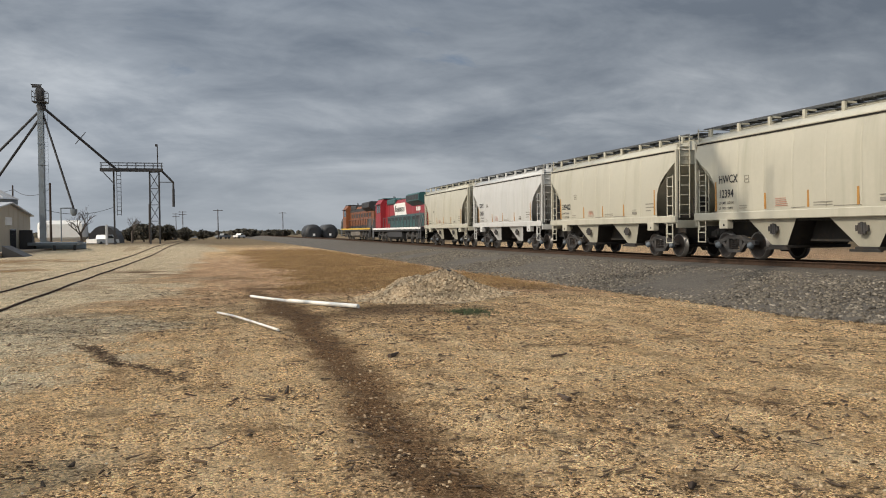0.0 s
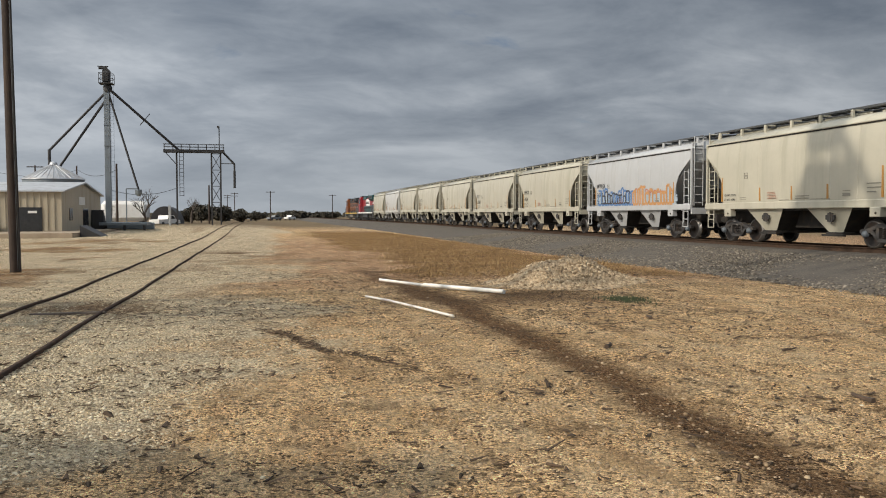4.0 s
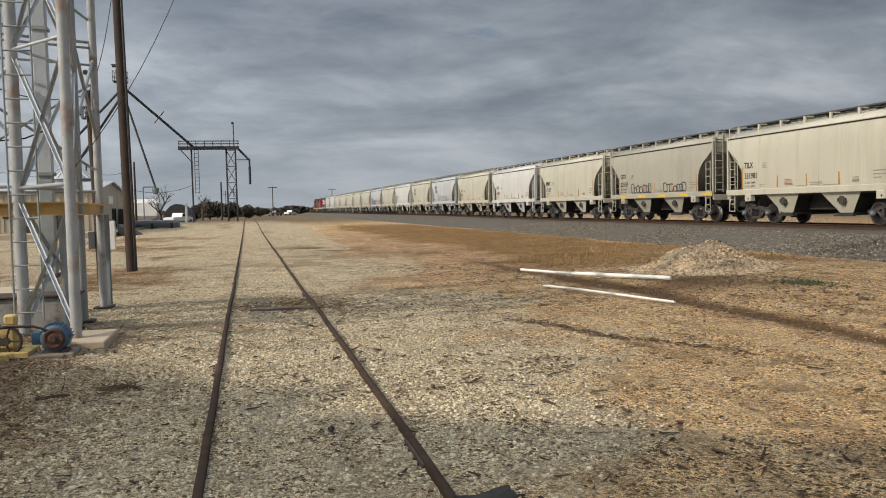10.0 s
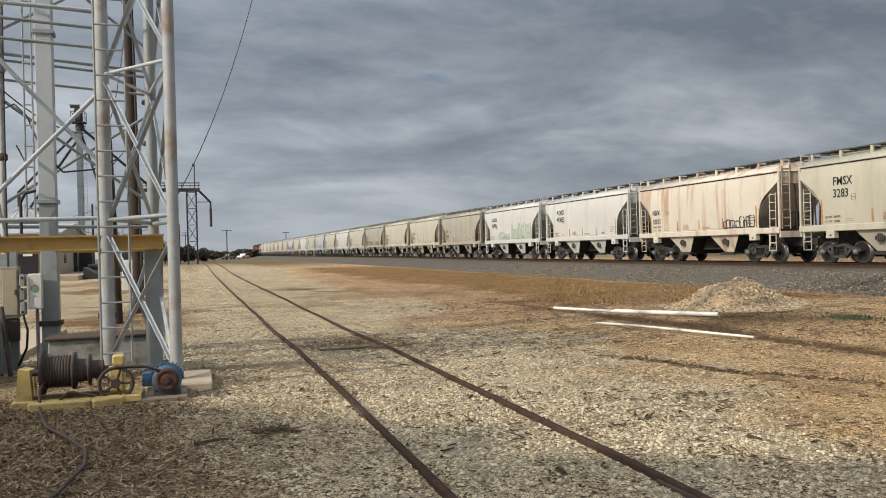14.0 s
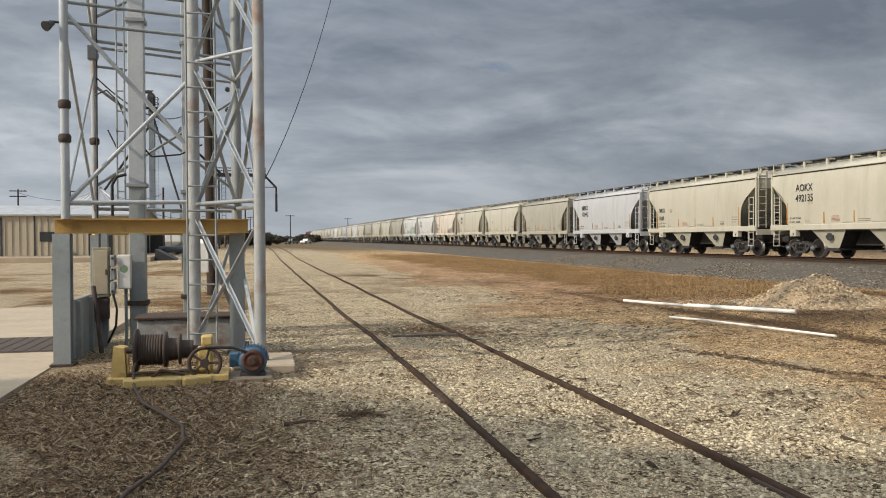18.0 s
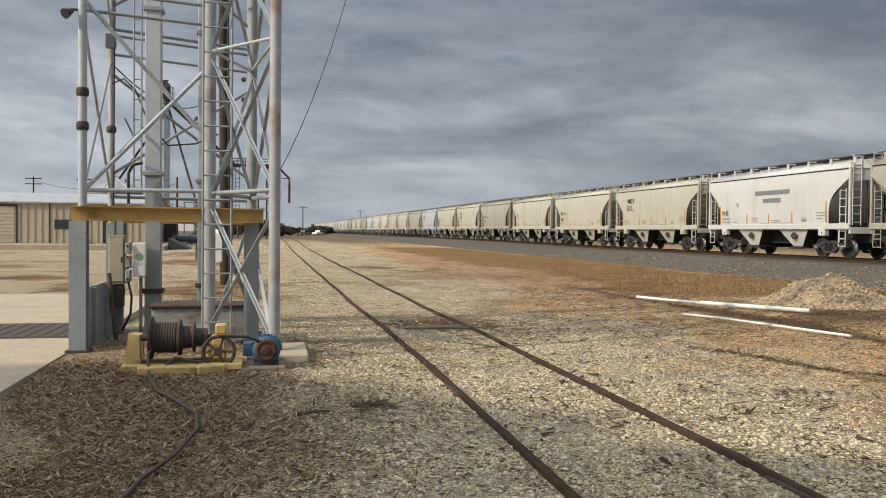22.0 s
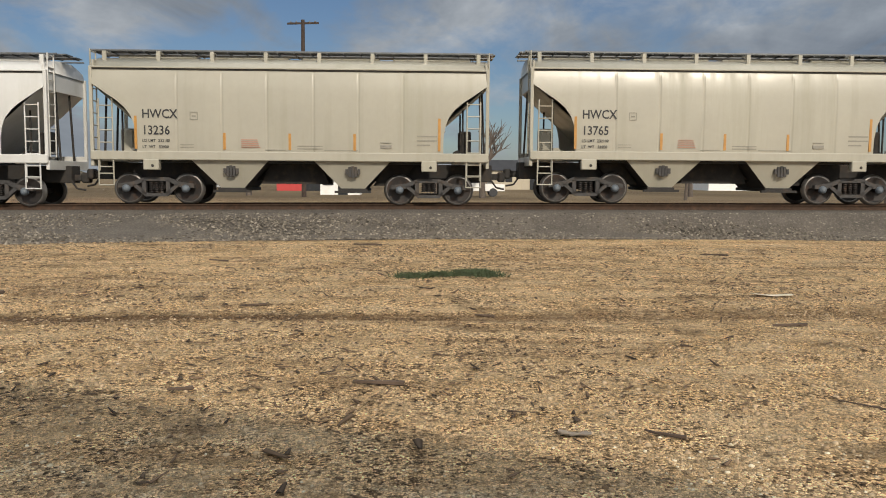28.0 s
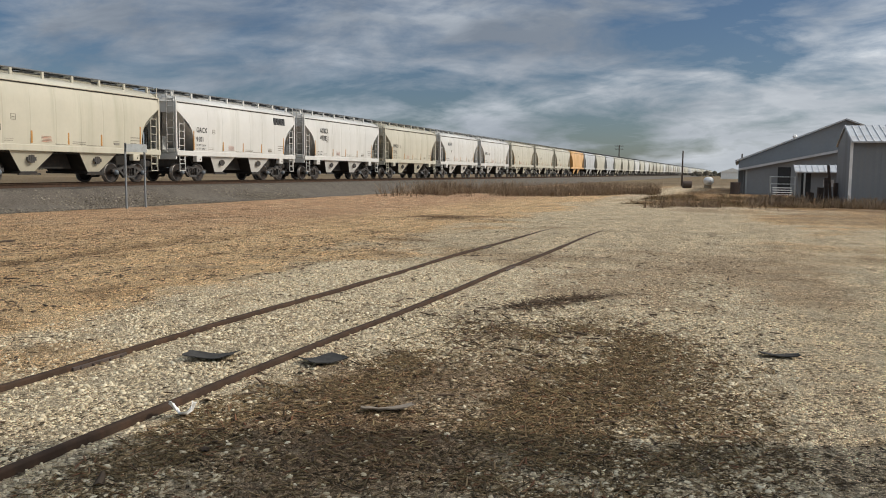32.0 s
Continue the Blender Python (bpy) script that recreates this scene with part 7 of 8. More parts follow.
# ---- sheds behind, down the line ----
def grey_sheds():
    a = thing("grey_metal_shed", "grey sheet-metal shed with a pale ribbed tin roof", "shed", 0, 0, 0)
    x1, x0, yf, yb = -15.35, -27.0, -51.0, -58.0
    part("front_wall", Mesh().box(x0, x1, yf - 0.15, yf, -0.05, 3.55), M_GREYSHEET, a)
    part("wall_ribs", wall_ribs(Mesh(), (x1, yf), (x0, yf), -0.05, 3.55, 0.3, 0.012), M_GREYSHEET, a)["kind"] = "stuff"
    part("gable_wall", Mesh().prism([(yf - 0.15, -0.05), (yb, -0.05), (yb, 3.5), ((yf + yb) / 2, 4.48), (yf - 0.15, 3.5)], 0, x1 - 0.15, x1), M_GREYSHEET, a)
    part("corner_trim", Mesh().box(x1 - 0.06, x1 + 0.08, yf - 0.1, yf + 0.06, -0.05, 3.55), M_WHITE, a)
    ym = (yf + yb) / 2
    for s, e in ((yf + 0.3, ym), (yb - 0.3, ym)):
        part("roof_slope", Mesh().add([(x0, s, 3.46), (x1 + 0.08, s, 3.46), (x1 + 0.08, e, 4.52), (x0, e, 4.52), (x0, s, 3.54), (x1 + 0.08, s, 3.54), (x1 + 0.08, e, 4.60), (x0, e, 4.60)],
                                      [(0, 1, 2, 3), (7, 6, 5, 4), (0, 4, 5, 1), (1, 5, 6, 2), (2, 6, 7, 3), (3, 7, 4, 0)]), M_ROOFGALV, a)
    for k in range(26):
        x = x1 + 0.04 - 0.36 * k
        part("roof_rib", Mesh().tube((x, yf + 0.3, 3.55), (x, ym, 4.61), 0.035, 5), M_ROOFGALV, a)
    b = thing("large_grey_warehouse", "large grey metal warehouse with a low lean-to", "warehouse", 0, 0, 0)
    gx0, gx1, px, y = -30.0, -9.5, -17.9, -78.0
    part("gable_wall", Mesh().prism([(gx1, -0.05), (gx1, 2.85), (px, 6.32), (gx0, 1.6), (gx0, -0.05)], 1, y - 0.2, y), M_GREYSHEET, b)
    part("roof_slope", Mesh().prism([(gx1 + 0.3, 2.76), (gx1 + 0.3, 2.90), (px, 6.46), (px, 6.34)], 1, y - 30, y + 0.3), M_ROOFGALV, b)
    part("far_roof_slope", Mesh().prism([(gx0 - 0.3, 1.5), (gx0 - 0.3, 1.65), (px, 6.46), (px, 6.34)], 1, y - 30, y + 0.3), M_ROOFGALV, b)
    part("side_wall", Mesh().box(gx1 - 0.2, gx1, y - 30, y - 0.2, -0.05, 2.7), M_GREYSHEET, b)
    part("lean_to_wall", Mesh().prism([(-10.1, -0.05), (-10.1, 2.1), (-17.4, 3.6), (-17.4, -0.05)], 1, -75.0, -74.85), M_GREYSHEET, b)
    part("lean_to_roof", Mesh().prism([(-9.5, 1.98), (-9.5, 2.16), (-17.5, 3.82), (-17.5, 3.62)], 1, -77.9, -74.5), M_ROOFGALV, b, "pale roof edge of the lean-to")
    part("lean_to_end", Mesh().box(-10.0, -9.9, -77.9, -75.0, -0.05, 2.2), M_GREYSHEET, b)
    part("doorway", Mesh().box(-13.6, -12.6, -74.86, -74.8, 0, 2.3), M_DARK, b)
    part("wall_lamp", Mesh().lathe([(0, 0.1), (0.15, 0.2), (0.25, 0.1)], (-13.95, -77.9, 4.9), (0, 1, 0.3), 10), M_WHITE, b)
    part("lamp_arm", Mesh().tube((-13.95, -78.1, 4.75), (-13.95, -77.85, 4.92), 0.04, 6), M_GALV, b)
    part("corner_downspout", Mesh().box(-10.2, -10.06, -74.84, -74.7, 0, 2.1), M_STEEL, b)
    for wx in (-12.2, -14.9, -16.4):
        part("wall_rib", Mesh().box(wx, wx + 0.06, -74.85, -74.8, 0, 2.4), M_GREYSHEET, b)
    part("rusty_barrel", Mesh().tube((-9.3, -74.3, 0), (-9.3, -74.3, 1.0), 0.42, 12), M_RUST, b)
    c = thing("porch_shelter", "small closed porch with a pale ribbed tin roof", "shelter", -14.95, -66.0, 0)
    part("roof", Mesh().prism([(-1.0, 2.3), (1.0, 1.82), (1.0, 1.9), (-1.0, 2.4)], 0, -1.6, 1.6), M_ROOFGALV, c)
    for k in range(9):
        part("roof_rib", Mesh().tube((-1.6 + 0.4 * k, -1.0, 2.42), (-1.6 + 0.4 * k, 1.0, 1.93), 0.03, 5), M_ROOFGALV, c)
    part("front_wall", Mesh().box(-1.35, 1.3, 0.4, 0.5, 0, 1.86), M_GREYSHEET, c)
    part("end_wall", Mesh().box(1.3, 1.4, -1.0, 0.5, 0, 2.0), M_GREYSHEET, c)
    part("pale_window", Mesh().box(-1.0, -0.3, 0.5, 0.54, 0.85, 1.35, 0.01), M_ROOFGALV, c)
    part("porch_door", Mesh().box(0.5, 1.15, 0.5, 0.53, 0.05, 1.8), M_DARK, c)
    for x in (-1.5, 0.95):
        part("post", Mesh().box(x - 0.06, x + 0.06, 0.88, 1.0, 0, 1.84), M_STEEL, c)
    f = thing("entry_stair", "pale metal entry stair with pipe handrails", "stair", -12.7, -70.0, 0)
    for k in range(4):
        part("tread", Mesh().box(-0.75, 0.65, 0.3 * k, 0.3 * k + 0.3, 0.62 - 0.17 * k, 0.68 - 0.17 * k), M_WHITE, f)
    for x in (-0.95, 0.85):
        for y_ in (0.0, 1.2):
            part("rail_post", Mesh().tube((x, y_, 0), (x, y_, 1.5), 0.04, 8), M_STEEL, f)
        part("hand_rail", Mesh().tube((x, 0, 1.5), (x, 1.2, 1.5), 0.035, 6), M_STEEL, f)
    for z in (0.95, 1.5):
        part("cross_rail", Mesh().tube((-0.95, 0, z), (0.85, 0, z), 0.03, 6), M_STEEL, f)
    jk = thing("scrap_pile", "dark scrap metal and boards leaning by the shed", "scrap", -15.0, -57.0, 0)
    for k, (x, z, w_) in enumerate(((0.0, 2.3, 0.08), (0.28, 1.5, 0.1), (-0.2, 1.2, 0.12), (0.7, 0.9, 0.2), (1.3, 0.6, 0.3))):
        part("scrap_piece", Mesh().box(-w_, w_, -0.06, 0.06, 0, z, m=pose(x, 0.2 * k, 0, 0, 6 - 3 * k, 12 * k)), M_RUST, jk)
    tk = thing("propane_tank", "white horizontal propane tank on blocks", "tank", -6.1, -103.0, 0)
    part("shell", Mesh().lathe([(0, 0.12), (0.2, 0.36), (0.5, 0.48), (3.2, 0.48), (3.5, 0.36), (3.7, 0.12)], (0.1, -1.8, 0.85), (-0.12, 1, 0), 16), M_WHITE, tk)
    part("block", Mesh().box(-0.4, 0.4, -1.0, -0.7, 0, 0.4).box(-0.5, 0.3, 0.8, 1.1, 0, 0.4), M_CONC, tk)
    bar_ = thing("rusty_drum", "rusty brown drum lying in dry weeds", "drum", -4.0, -100.0, 0)
    part("shell", Mesh().tube((-0.4, 0, 0.45), (0.5, 0.3, 0.45), 0.42, 14), M_RUST, bar_)


grey_sheds()
pole(-2.4, -116, 4.8, 0.12, label="short bare wooden post pole in dry brush", z0=0.0)
pole(24.0, -250, 10.0, 0.2, 2, z0=0.0)
pole(-10.0, -150, 5.2, 0.15, z0=0.0)
small_building(-7.5, -330, 8, 8, 2.6, 1.4, M_WHITE, M_WHITE, "white building at the end of the yard road")
for sx, y in ((14.45, -28.1), (14.55, -29.4)):
    s = thing("steel_sign_post", "thin weathered steel post at the ballast edge", "post", sx, y, 0.05, group="sign posts")
    part("post", Mesh().box(-0.03, 0.03, -0.03, 0.03, -0.1, 2.64), M_GREYSHEET, s)
    if y > -29:
        part("sign_back", Mesh().box(-0.03, 0.0, -1.32, 0.03, 2.28, 2.62, 0.005), M_STEEL, s, "blank pale sign seen from behind")
# ---- loose things in the yard ----
def pvc(points, r, label):
    single("pvc_pipe", Mesh().path(points, r, 10), M_PIPE, label, "pipe", group="discarded pipes")


pvc([(1.5, 20.85, 0.075), (1.92, 20.05, 0.06), (2.35, 19.2, 0.05)], 0.036, "long dirty white plastic pipe lying on the dirt")
pvc([(2.35, 19.18, 0.06), (3.05, 18.05, 0.06), (3.72, 17.0, 0.06)], 0.05, "short thick white plastic pipe lying on the dirt")
pvc([(0.62, 16.78, 0.05), (0.92, 15.85, 0.06), (1.28, 14.55, 0.05), (1.64, 13.08, 0.045)], 0.023, "thin bent white plastic pipe lying on the dirt")


def rock_mesh(r, seed, flat=0.7):
    rr = random.Random(seed)
    bm = bmesh.new()
    bmesh.ops.create_icosphere(bm, subdivisions=1, radius=r)
    for v in bm.verts:
        v.co *= rr.uniform(0.75, 1.2)
        v.co.z *= flat
    me = bpy.data.meshes.new("rock")
    bm.to_mesh(me)
    bm.free()
    return me


def mound_z(x, y):
    """Height of the two-lobed gravel mound over its middle."""
    x, y = np.asarray(x, float), np.asarray(y, float)
    z = 0.50 * np.exp(-((x - 0.15) / 0.80) ** 2 - (y / 0.85) ** 2) + 0.36 * np.exp(-((x + 0.95) / 0.8) ** 2 - ((y + 0.1) / 0.9) ** 2) + 0.34 * np.exp(-((x - 1.15) / 0.8) ** 2 - ((y - 0.1) / 0.8) ** 2)
    z = z * 1.0 + 0.08 * np.exp(-(x / 2.2) ** 2 - (y / 1.6) ** 2)
    lumps = 0.16 * (value_noise(x + 9, y + 9, 0.55, 83) - 0.5) + 0.09 * (value_noise(x + 5, y + 7, 0.2, 84) - 0.5)
    return z + lumps * np.minimum(1, z * 3) - 0.04


def gravel_pile():
    n = 72
    u = np.linspace(-1, 1, n)
    X, Y = np.meshgrid(3.0 * u, 2.2 * u, indexing="ij")
    Z = mound_z(X, Y)
    vs = np.stack([X, Y, Z], -1).reshape(-1, 3).tolist()
    fs = [(i * n + j, (i + 1) * n + j, (i + 1) * n + j + 1, i * n + j + 1) for i in range(n - 1) for j in range(n - 1)]
    single("spoil_mound", Mesh().add(vs, fs, True), mat("pale_gravel_heap", (0.44, 0.33, 0.205), rough=0.95, spread=0.3, scale=3, dirt=(0.22, 0.15, 0.085), dirt_amount=0.7, dirt_scale=16, bump=0.04, bump_scale=22), "low two-lobed heap of pale tan gravel on the dirt", "gravel heap", 6.3, 19.9, gz(6.3, 19.9), 20)
    rk = new("dark_rock", rock_mesh(0.2, 4))
    rk.data.materials.append(M_LBLACK)
    rk.matrix_world = pose(6.62, 20.0, 0.62, 0, 0, 30)
    tagged(rk, "single black rock on top of the gravel heap", "rock")


gravel_pile()


def scatter(name, material, label, category, pts, sizes, flat, seed, verts=6):
    """One mesh of many small stones: low faceted domes with uneven corners."""
    r = np.random.default_rng(seed)
    n = len(pts)
    k5 = 2 * math.pi * np.arange(5) / 5
    base = np.concatenate([np.stack([np.cos(k5), np.sin(k5), np.full(5, -0.3)], -1), np.stack([0.78 * np.cos(k5 + 0.5), 0.78 * np.sin(k5 + 0.5), np.full(5, 0.5)], -1), [[0.1, 0.0, 0.78]]])
    m = len(base)
    V = base[None] * r.uniform(0.72, 1.2, (n, m, 1)) * np.stack([sizes, sizes * r.uniform(0.6, 1.0, n), sizes * flat], -1)[:, None, :]
    a = r.uniform(0, 2 * math.pi, n)
    c, s = np.cos(a)[:, None], np.sin(a)[:, None]
    V = np.stack([V[..., 0] * c - V[..., 1] * s, V[..., 0] * s + V[..., 1] * c, V[..., 2]], -1) + pts[:, None, :]
    tri = np.array([t for i in range(5) for t in ((i, (i + 1) % 5, 5 + i), ((i + 1) % 5, 5 + (i + 1) % 5, 5 + i), (5 + i, 5 + (i + 1) % 5, 10))])
    F = (tri[None] + (np.arange(n) * m)[:, None, None]).reshape(-1, 3)
    me = bpy.data.meshes.new(name)
    me.vertices.add(n * m)
    me.vertices.foreach_set("co", V.astype(np.float32).ravel())
    me.loops.add(len(F) * 3)
    me.loops.foreach_set("vertex_index", F.astype(np.int32).ravel())
    me.polygons.add(len(F))
    me.polygons.foreach_set("loop_start", np.arange(0, len(F) * 3, 3, dtype=np.int32))
    me.update(calc_edges=True)
    me.validate()
    me.materials.append(material)
    return tagged(new(name, me), label, category, kind="stuff")


def island_mat(name, cols, rough=0.9):
    """Stones and chips whose colour differs from piece to piece."""
    mt = bpy.data.materials.new(name)
    mt.use_nodes = True
    nt = mt.node_tree
    b = nt.nodes["Principled BSDF"]
    b.inputs["Roughness"].default_value = rough
    b.inputs["Specular IOR Level"].default_value = 0.2
    g = nt.nodes.new("ShaderNodeNewGeometry")
    rp = nt.nodes.new("ShaderNodeValToRGB")
    el = rp.color_ramp.elements
    el[0].position, el[0].color = 0.0, (*cols[0], 1)
    el[1].position, el[1].color = 1.0, (*cols[-1], 1)
    for i, c in enumerate(cols[1:-1]):
        e = el.new((i + 1) / (len(cols) - 1))
        e.color = (*c, 1)
    nt.links.new(g.outputs["Random Per Island"], rp.inputs[0])
    nt.links.new(rp.outputs[0], b.inputs["Base Color"])
    return mt


M_GRV = island_mat("limestone_pebbles", [(0.32, 0.25, 0.155), (0.54, 0.45, 0.30), (0.62, 0.53, 0.37), (0.69, 0.605, 0.44), (0.42, 0.335, 0.215)])
M_TANPEB = island_mat("tan_pebbles", [(0.26, 0.17, 0.095), (0.45, 0.32, 0.19), (0.56, 0.42, 0.27), (0.63, 0.50, 0.34), (0.34, 0.235, 0.135)])
M_BLS = island_mat("ballast_stones", [(0.035, 0.03, 0.024), (0.115, 0.098, 0.078), (0.18, 0.155, 0.122), (0.07, 0.06, 0.047), (0.30, 0.262, 0.21)])
M_CHIP = island_mat("bark_chips", [(0.05, 0.035, 0.025), (0.10, 0.07, 0.045), (0.16, 0.105, 0.065), (0.07, 0.05, 0.035)])
M_DRYGRASS = island_mat("dry_grass_blades", [(0.20, 0.115, 0.05), (0.34, 0.215, 0.095), (0.44, 0.30, 0.14), (0.27, 0.16, 0.07)])
M_LITTER = island_mat("dead_leaf_litter", [(0.04, 0.026, 0.016), (0.20, 0.13, 0.072), (0.36, 0.26, 0.155), (0.50, 0.385, 0.25), (0.075, 0.047, 0.027), (0.27, 0.15, 0.075)])
M_MAT = island_mat("dead_weed_mat", [(0.04, 0.027, 0.016), (0.11, 0.073, 0.037), (0.21, 0.145, 0.07), (0.07, 0.05, 0.026), (0.34, 0.25, 0.13), (0.17, 0.07, 0.038)])
M_WEED = island_mat("grey_brown_brush", [(0.13, 0.085, 0.055), (0.21, 0.145, 0.09), (0.28, 0.205, 0.135), (0.16, 0.11, 0.07)])


def on_ground(x, y, lift=0.0):
    return np.stack([x, y, rise(x, y) + lift], -1)


def make_gravel():
    r = np.random.default_rng(17)
    xs, ys, ss = [], [], []
    # nearer the walk the stones are denser
    for (x0, x1, y0, y1, n, lo, hi) in ((-9.5, 4.0, 2.5, 14, 42000, 0.008, 0.026), (-9, 12, 14, 34, 14000, 0.014, 0.032), (-4, 12, -8, 8, 42000, 0.006, 0.022), (-10, -2.5, -14, -1, 36000, 0.009, 0.030),
                                        (-14, 8, -40, -12, 14000, 0.014, 0.036), (-7.5, -2.5, 2, 30, 8000, 0.012, 0.032)):
        xs.append(r.uniform(x0, x1, n))
        ys.append(r.uniform(y0, y1, n))
        ss.append(0.95 * (lo + (hi - lo) * r.random(n) ** 2.4))
    x, y, s = np.concatenate(xs), np.concatenate(ys), np.concatenate(ss)
    d, g, l, w, _ = ground_masks(x, y)
    dens = 0.12 + 0.88 * (1 - d) + 0.25 * soft(spread_noise(x, y, 41), 0.5, 0.62)
    keep = (r.random(len(x)) < dens * (1 - 0.95 * w) * (1 - 0.5 * g) * (1 - 0.75 * l)) & (x < foot_x(y) + 0.5) & ~((x < -10.1) & (y > 4))
    x, y, s = x[keep], y[keep], s[keep]
    pale = r.random(len(x)) < 1.05 - d[keep]
    scatter("loose_gravel", M_GRV, "loose pale limestone gravel strewn over the yard", "gravel", on_ground(x[pale], y[pale], 0.0), s[pale], 0.7, 18)
    tan_ = ~pale
    scatter("tan_pebbles", M_TANPEB, "small tan pebbles half buried in the packed dirt", "gravel", on_ground(x[tan_], y[tan_], -0.002), 0.62 * s[tan_], 0.6, 118)
    n = 60000
    y = r.uniform(-45, 60, n)
    t = r.random(n)
    f = foot_x(y)
    x = f - 0.5 + t * (17.0 - f + 0.5)
    zt = np.interp(y, [-400, -60, -30, 0, 25, 60, 100, 400], [1.0, 1.02, 1.0, 0.86, 0.66, 0.66, 0.8, 0.9])
    z = np.where(x < f + 0.45 * (16.6 - f), np.interp((x - f) / (0.45 * (16.6 - f)), [0, 1], [0.01, 0.16]), np.interp((x - f - 0.45 * (16.6 - f)) / (0.55 * (16.6 - f)), [0, 1], [0.0, 1.0]) * (zt - 0.25 - 0.16) + 0.16)
    scatter("ballast_stones", M_BLS, "grey crushed ballast stones along the track bed", "ballast", np.stack([x, y, z], -1), 0.018 + 0.040 * r.random(n) ** 1.5, 0.8, 19)


make_gravel()


def clods():
    """Brown clods and darker pebbles pressed into the dirt."""
    r = np.random.default_rng(51)
    n = 60000
    x, y = r.uniform(-5, 13, n), r.uniform(-14, 24, n)
    d, g, l, w, _ = ground_masks(x, y)
    k = (r.random(n) < (0.10 + 0.9 * soft(spread_noise(x, y, 61), 0.47, 0.6)) * d) & (x < foot_x(y))
    x, y = x[k], y[k]
    scatter("dirt_clods", island_mat("dirt_clods", [(0.14, 0.092, 0.052), (0.30, 0.21, 0.122), (0.46, 0.345, 0.215), (0.22, 0.15, 0.086)]), "brown clods and pebbles pressed into the dirt", "gravel", on_ground(x, y, 0.003), 0.006 + 0.022 * r.random(len(x)) ** 3, 0.7, 52)


clods()


def heap_stones():
    r = np.random.default_rng(31)
    n = 9000
    a, q = r.uniform(0, 2 * math.pi, n), np.sqrt(r.random(n))
    px, py = 2.7 * q * np.cos(a), 2.0 * q * np.sin(a)
    z = mound_z(px, py) + gz(6.3, 19.9)
    k = z > -0.015
    px, py, z, n = px[k], py[k], z[k], int(k.sum())
    c, s = math.cos(radians(20)), math.sin(radians(20))
    px, py = px * c - py * s, px * s + py * c
    scatter("heap_gravel", island_mat("heap_stones", [(0.14, 0.097, 0.058), (0.30, 0.22, 0.135), (0.42, 0.32, 0.20), (0.52, 0.415, 0.28), (0.21, 0.15, 0.09)]), "loose stones lying on the gravel heap", "gravel", np.stack([6.3 + px, 19.9 + py, z], -1), 0.014 + 0.05 * r.random(n) ** 3, 0.8, 32)


heap_stones()


def strips(name, material, label, category, pts, length, width, lift, seed, upright=0.0):
    """Many thin slivers: bark, twigs, straw or blades of grass."""
    r = np.random.default_rng(seed)
    n = len(pts)
    a = r.uniform(0, 2 * math.pi, n)
    up = r.uniform(0.2, 1.0, n) * upright + r.uniform(-0.06, 0.1, n) * (1 - upright)
    d = np.stack([np.cos(a), np.sin(a), up * 2.2], -1)
    d /= np.linalg.norm(d, axis=1)[:, None]
    side = np.stack([-np.sin(a), np.cos(a), np.zeros(n)], -1) * (width * r.uniform(0.5, 1.3, n))[:, None]
    L = (length * r.uniform(0.5, 1.4, n))[:, None]
    p = pts + np.array([0, 0, lift])
    q = p + d * L
    topz = np.array([0, 0, 1.0]) * (width * 0.5)[:, None]
    V = np.stack([p - side, p + side, q + side * 0.4, q - side * 0.4, p + topz, q + topz * 0.6], 1).reshape(-1, 3)
    quad = np.array([(0, 4, 5, 3), (4, 1, 2, 5), (0, 3, 2, 1)])
    F = (quad[None] + (np.arange(n) * 6)[:, None, None]).reshape(-1, 4)
    me = bpy.data.meshes.new(name)
    me.vertices.add(len(V))
    me.vertices.foreach_set("co", V.astype(np.float32).ravel())
    me.loops.add(len(F) * 4)
    me.loops.foreach_set("vertex_index", F.astype(np.int32).ravel())
    me.polygons.add(len(F))
    me.polygons.foreach_set("loop_start", np.arange(0, len(F) * 4, 4, dtype=np.int32))
    me.update(calc_edges=True)
    me.validate()
    me.materials.append(material)
    return tagged(new(name, me), label, category, kind="stuff")


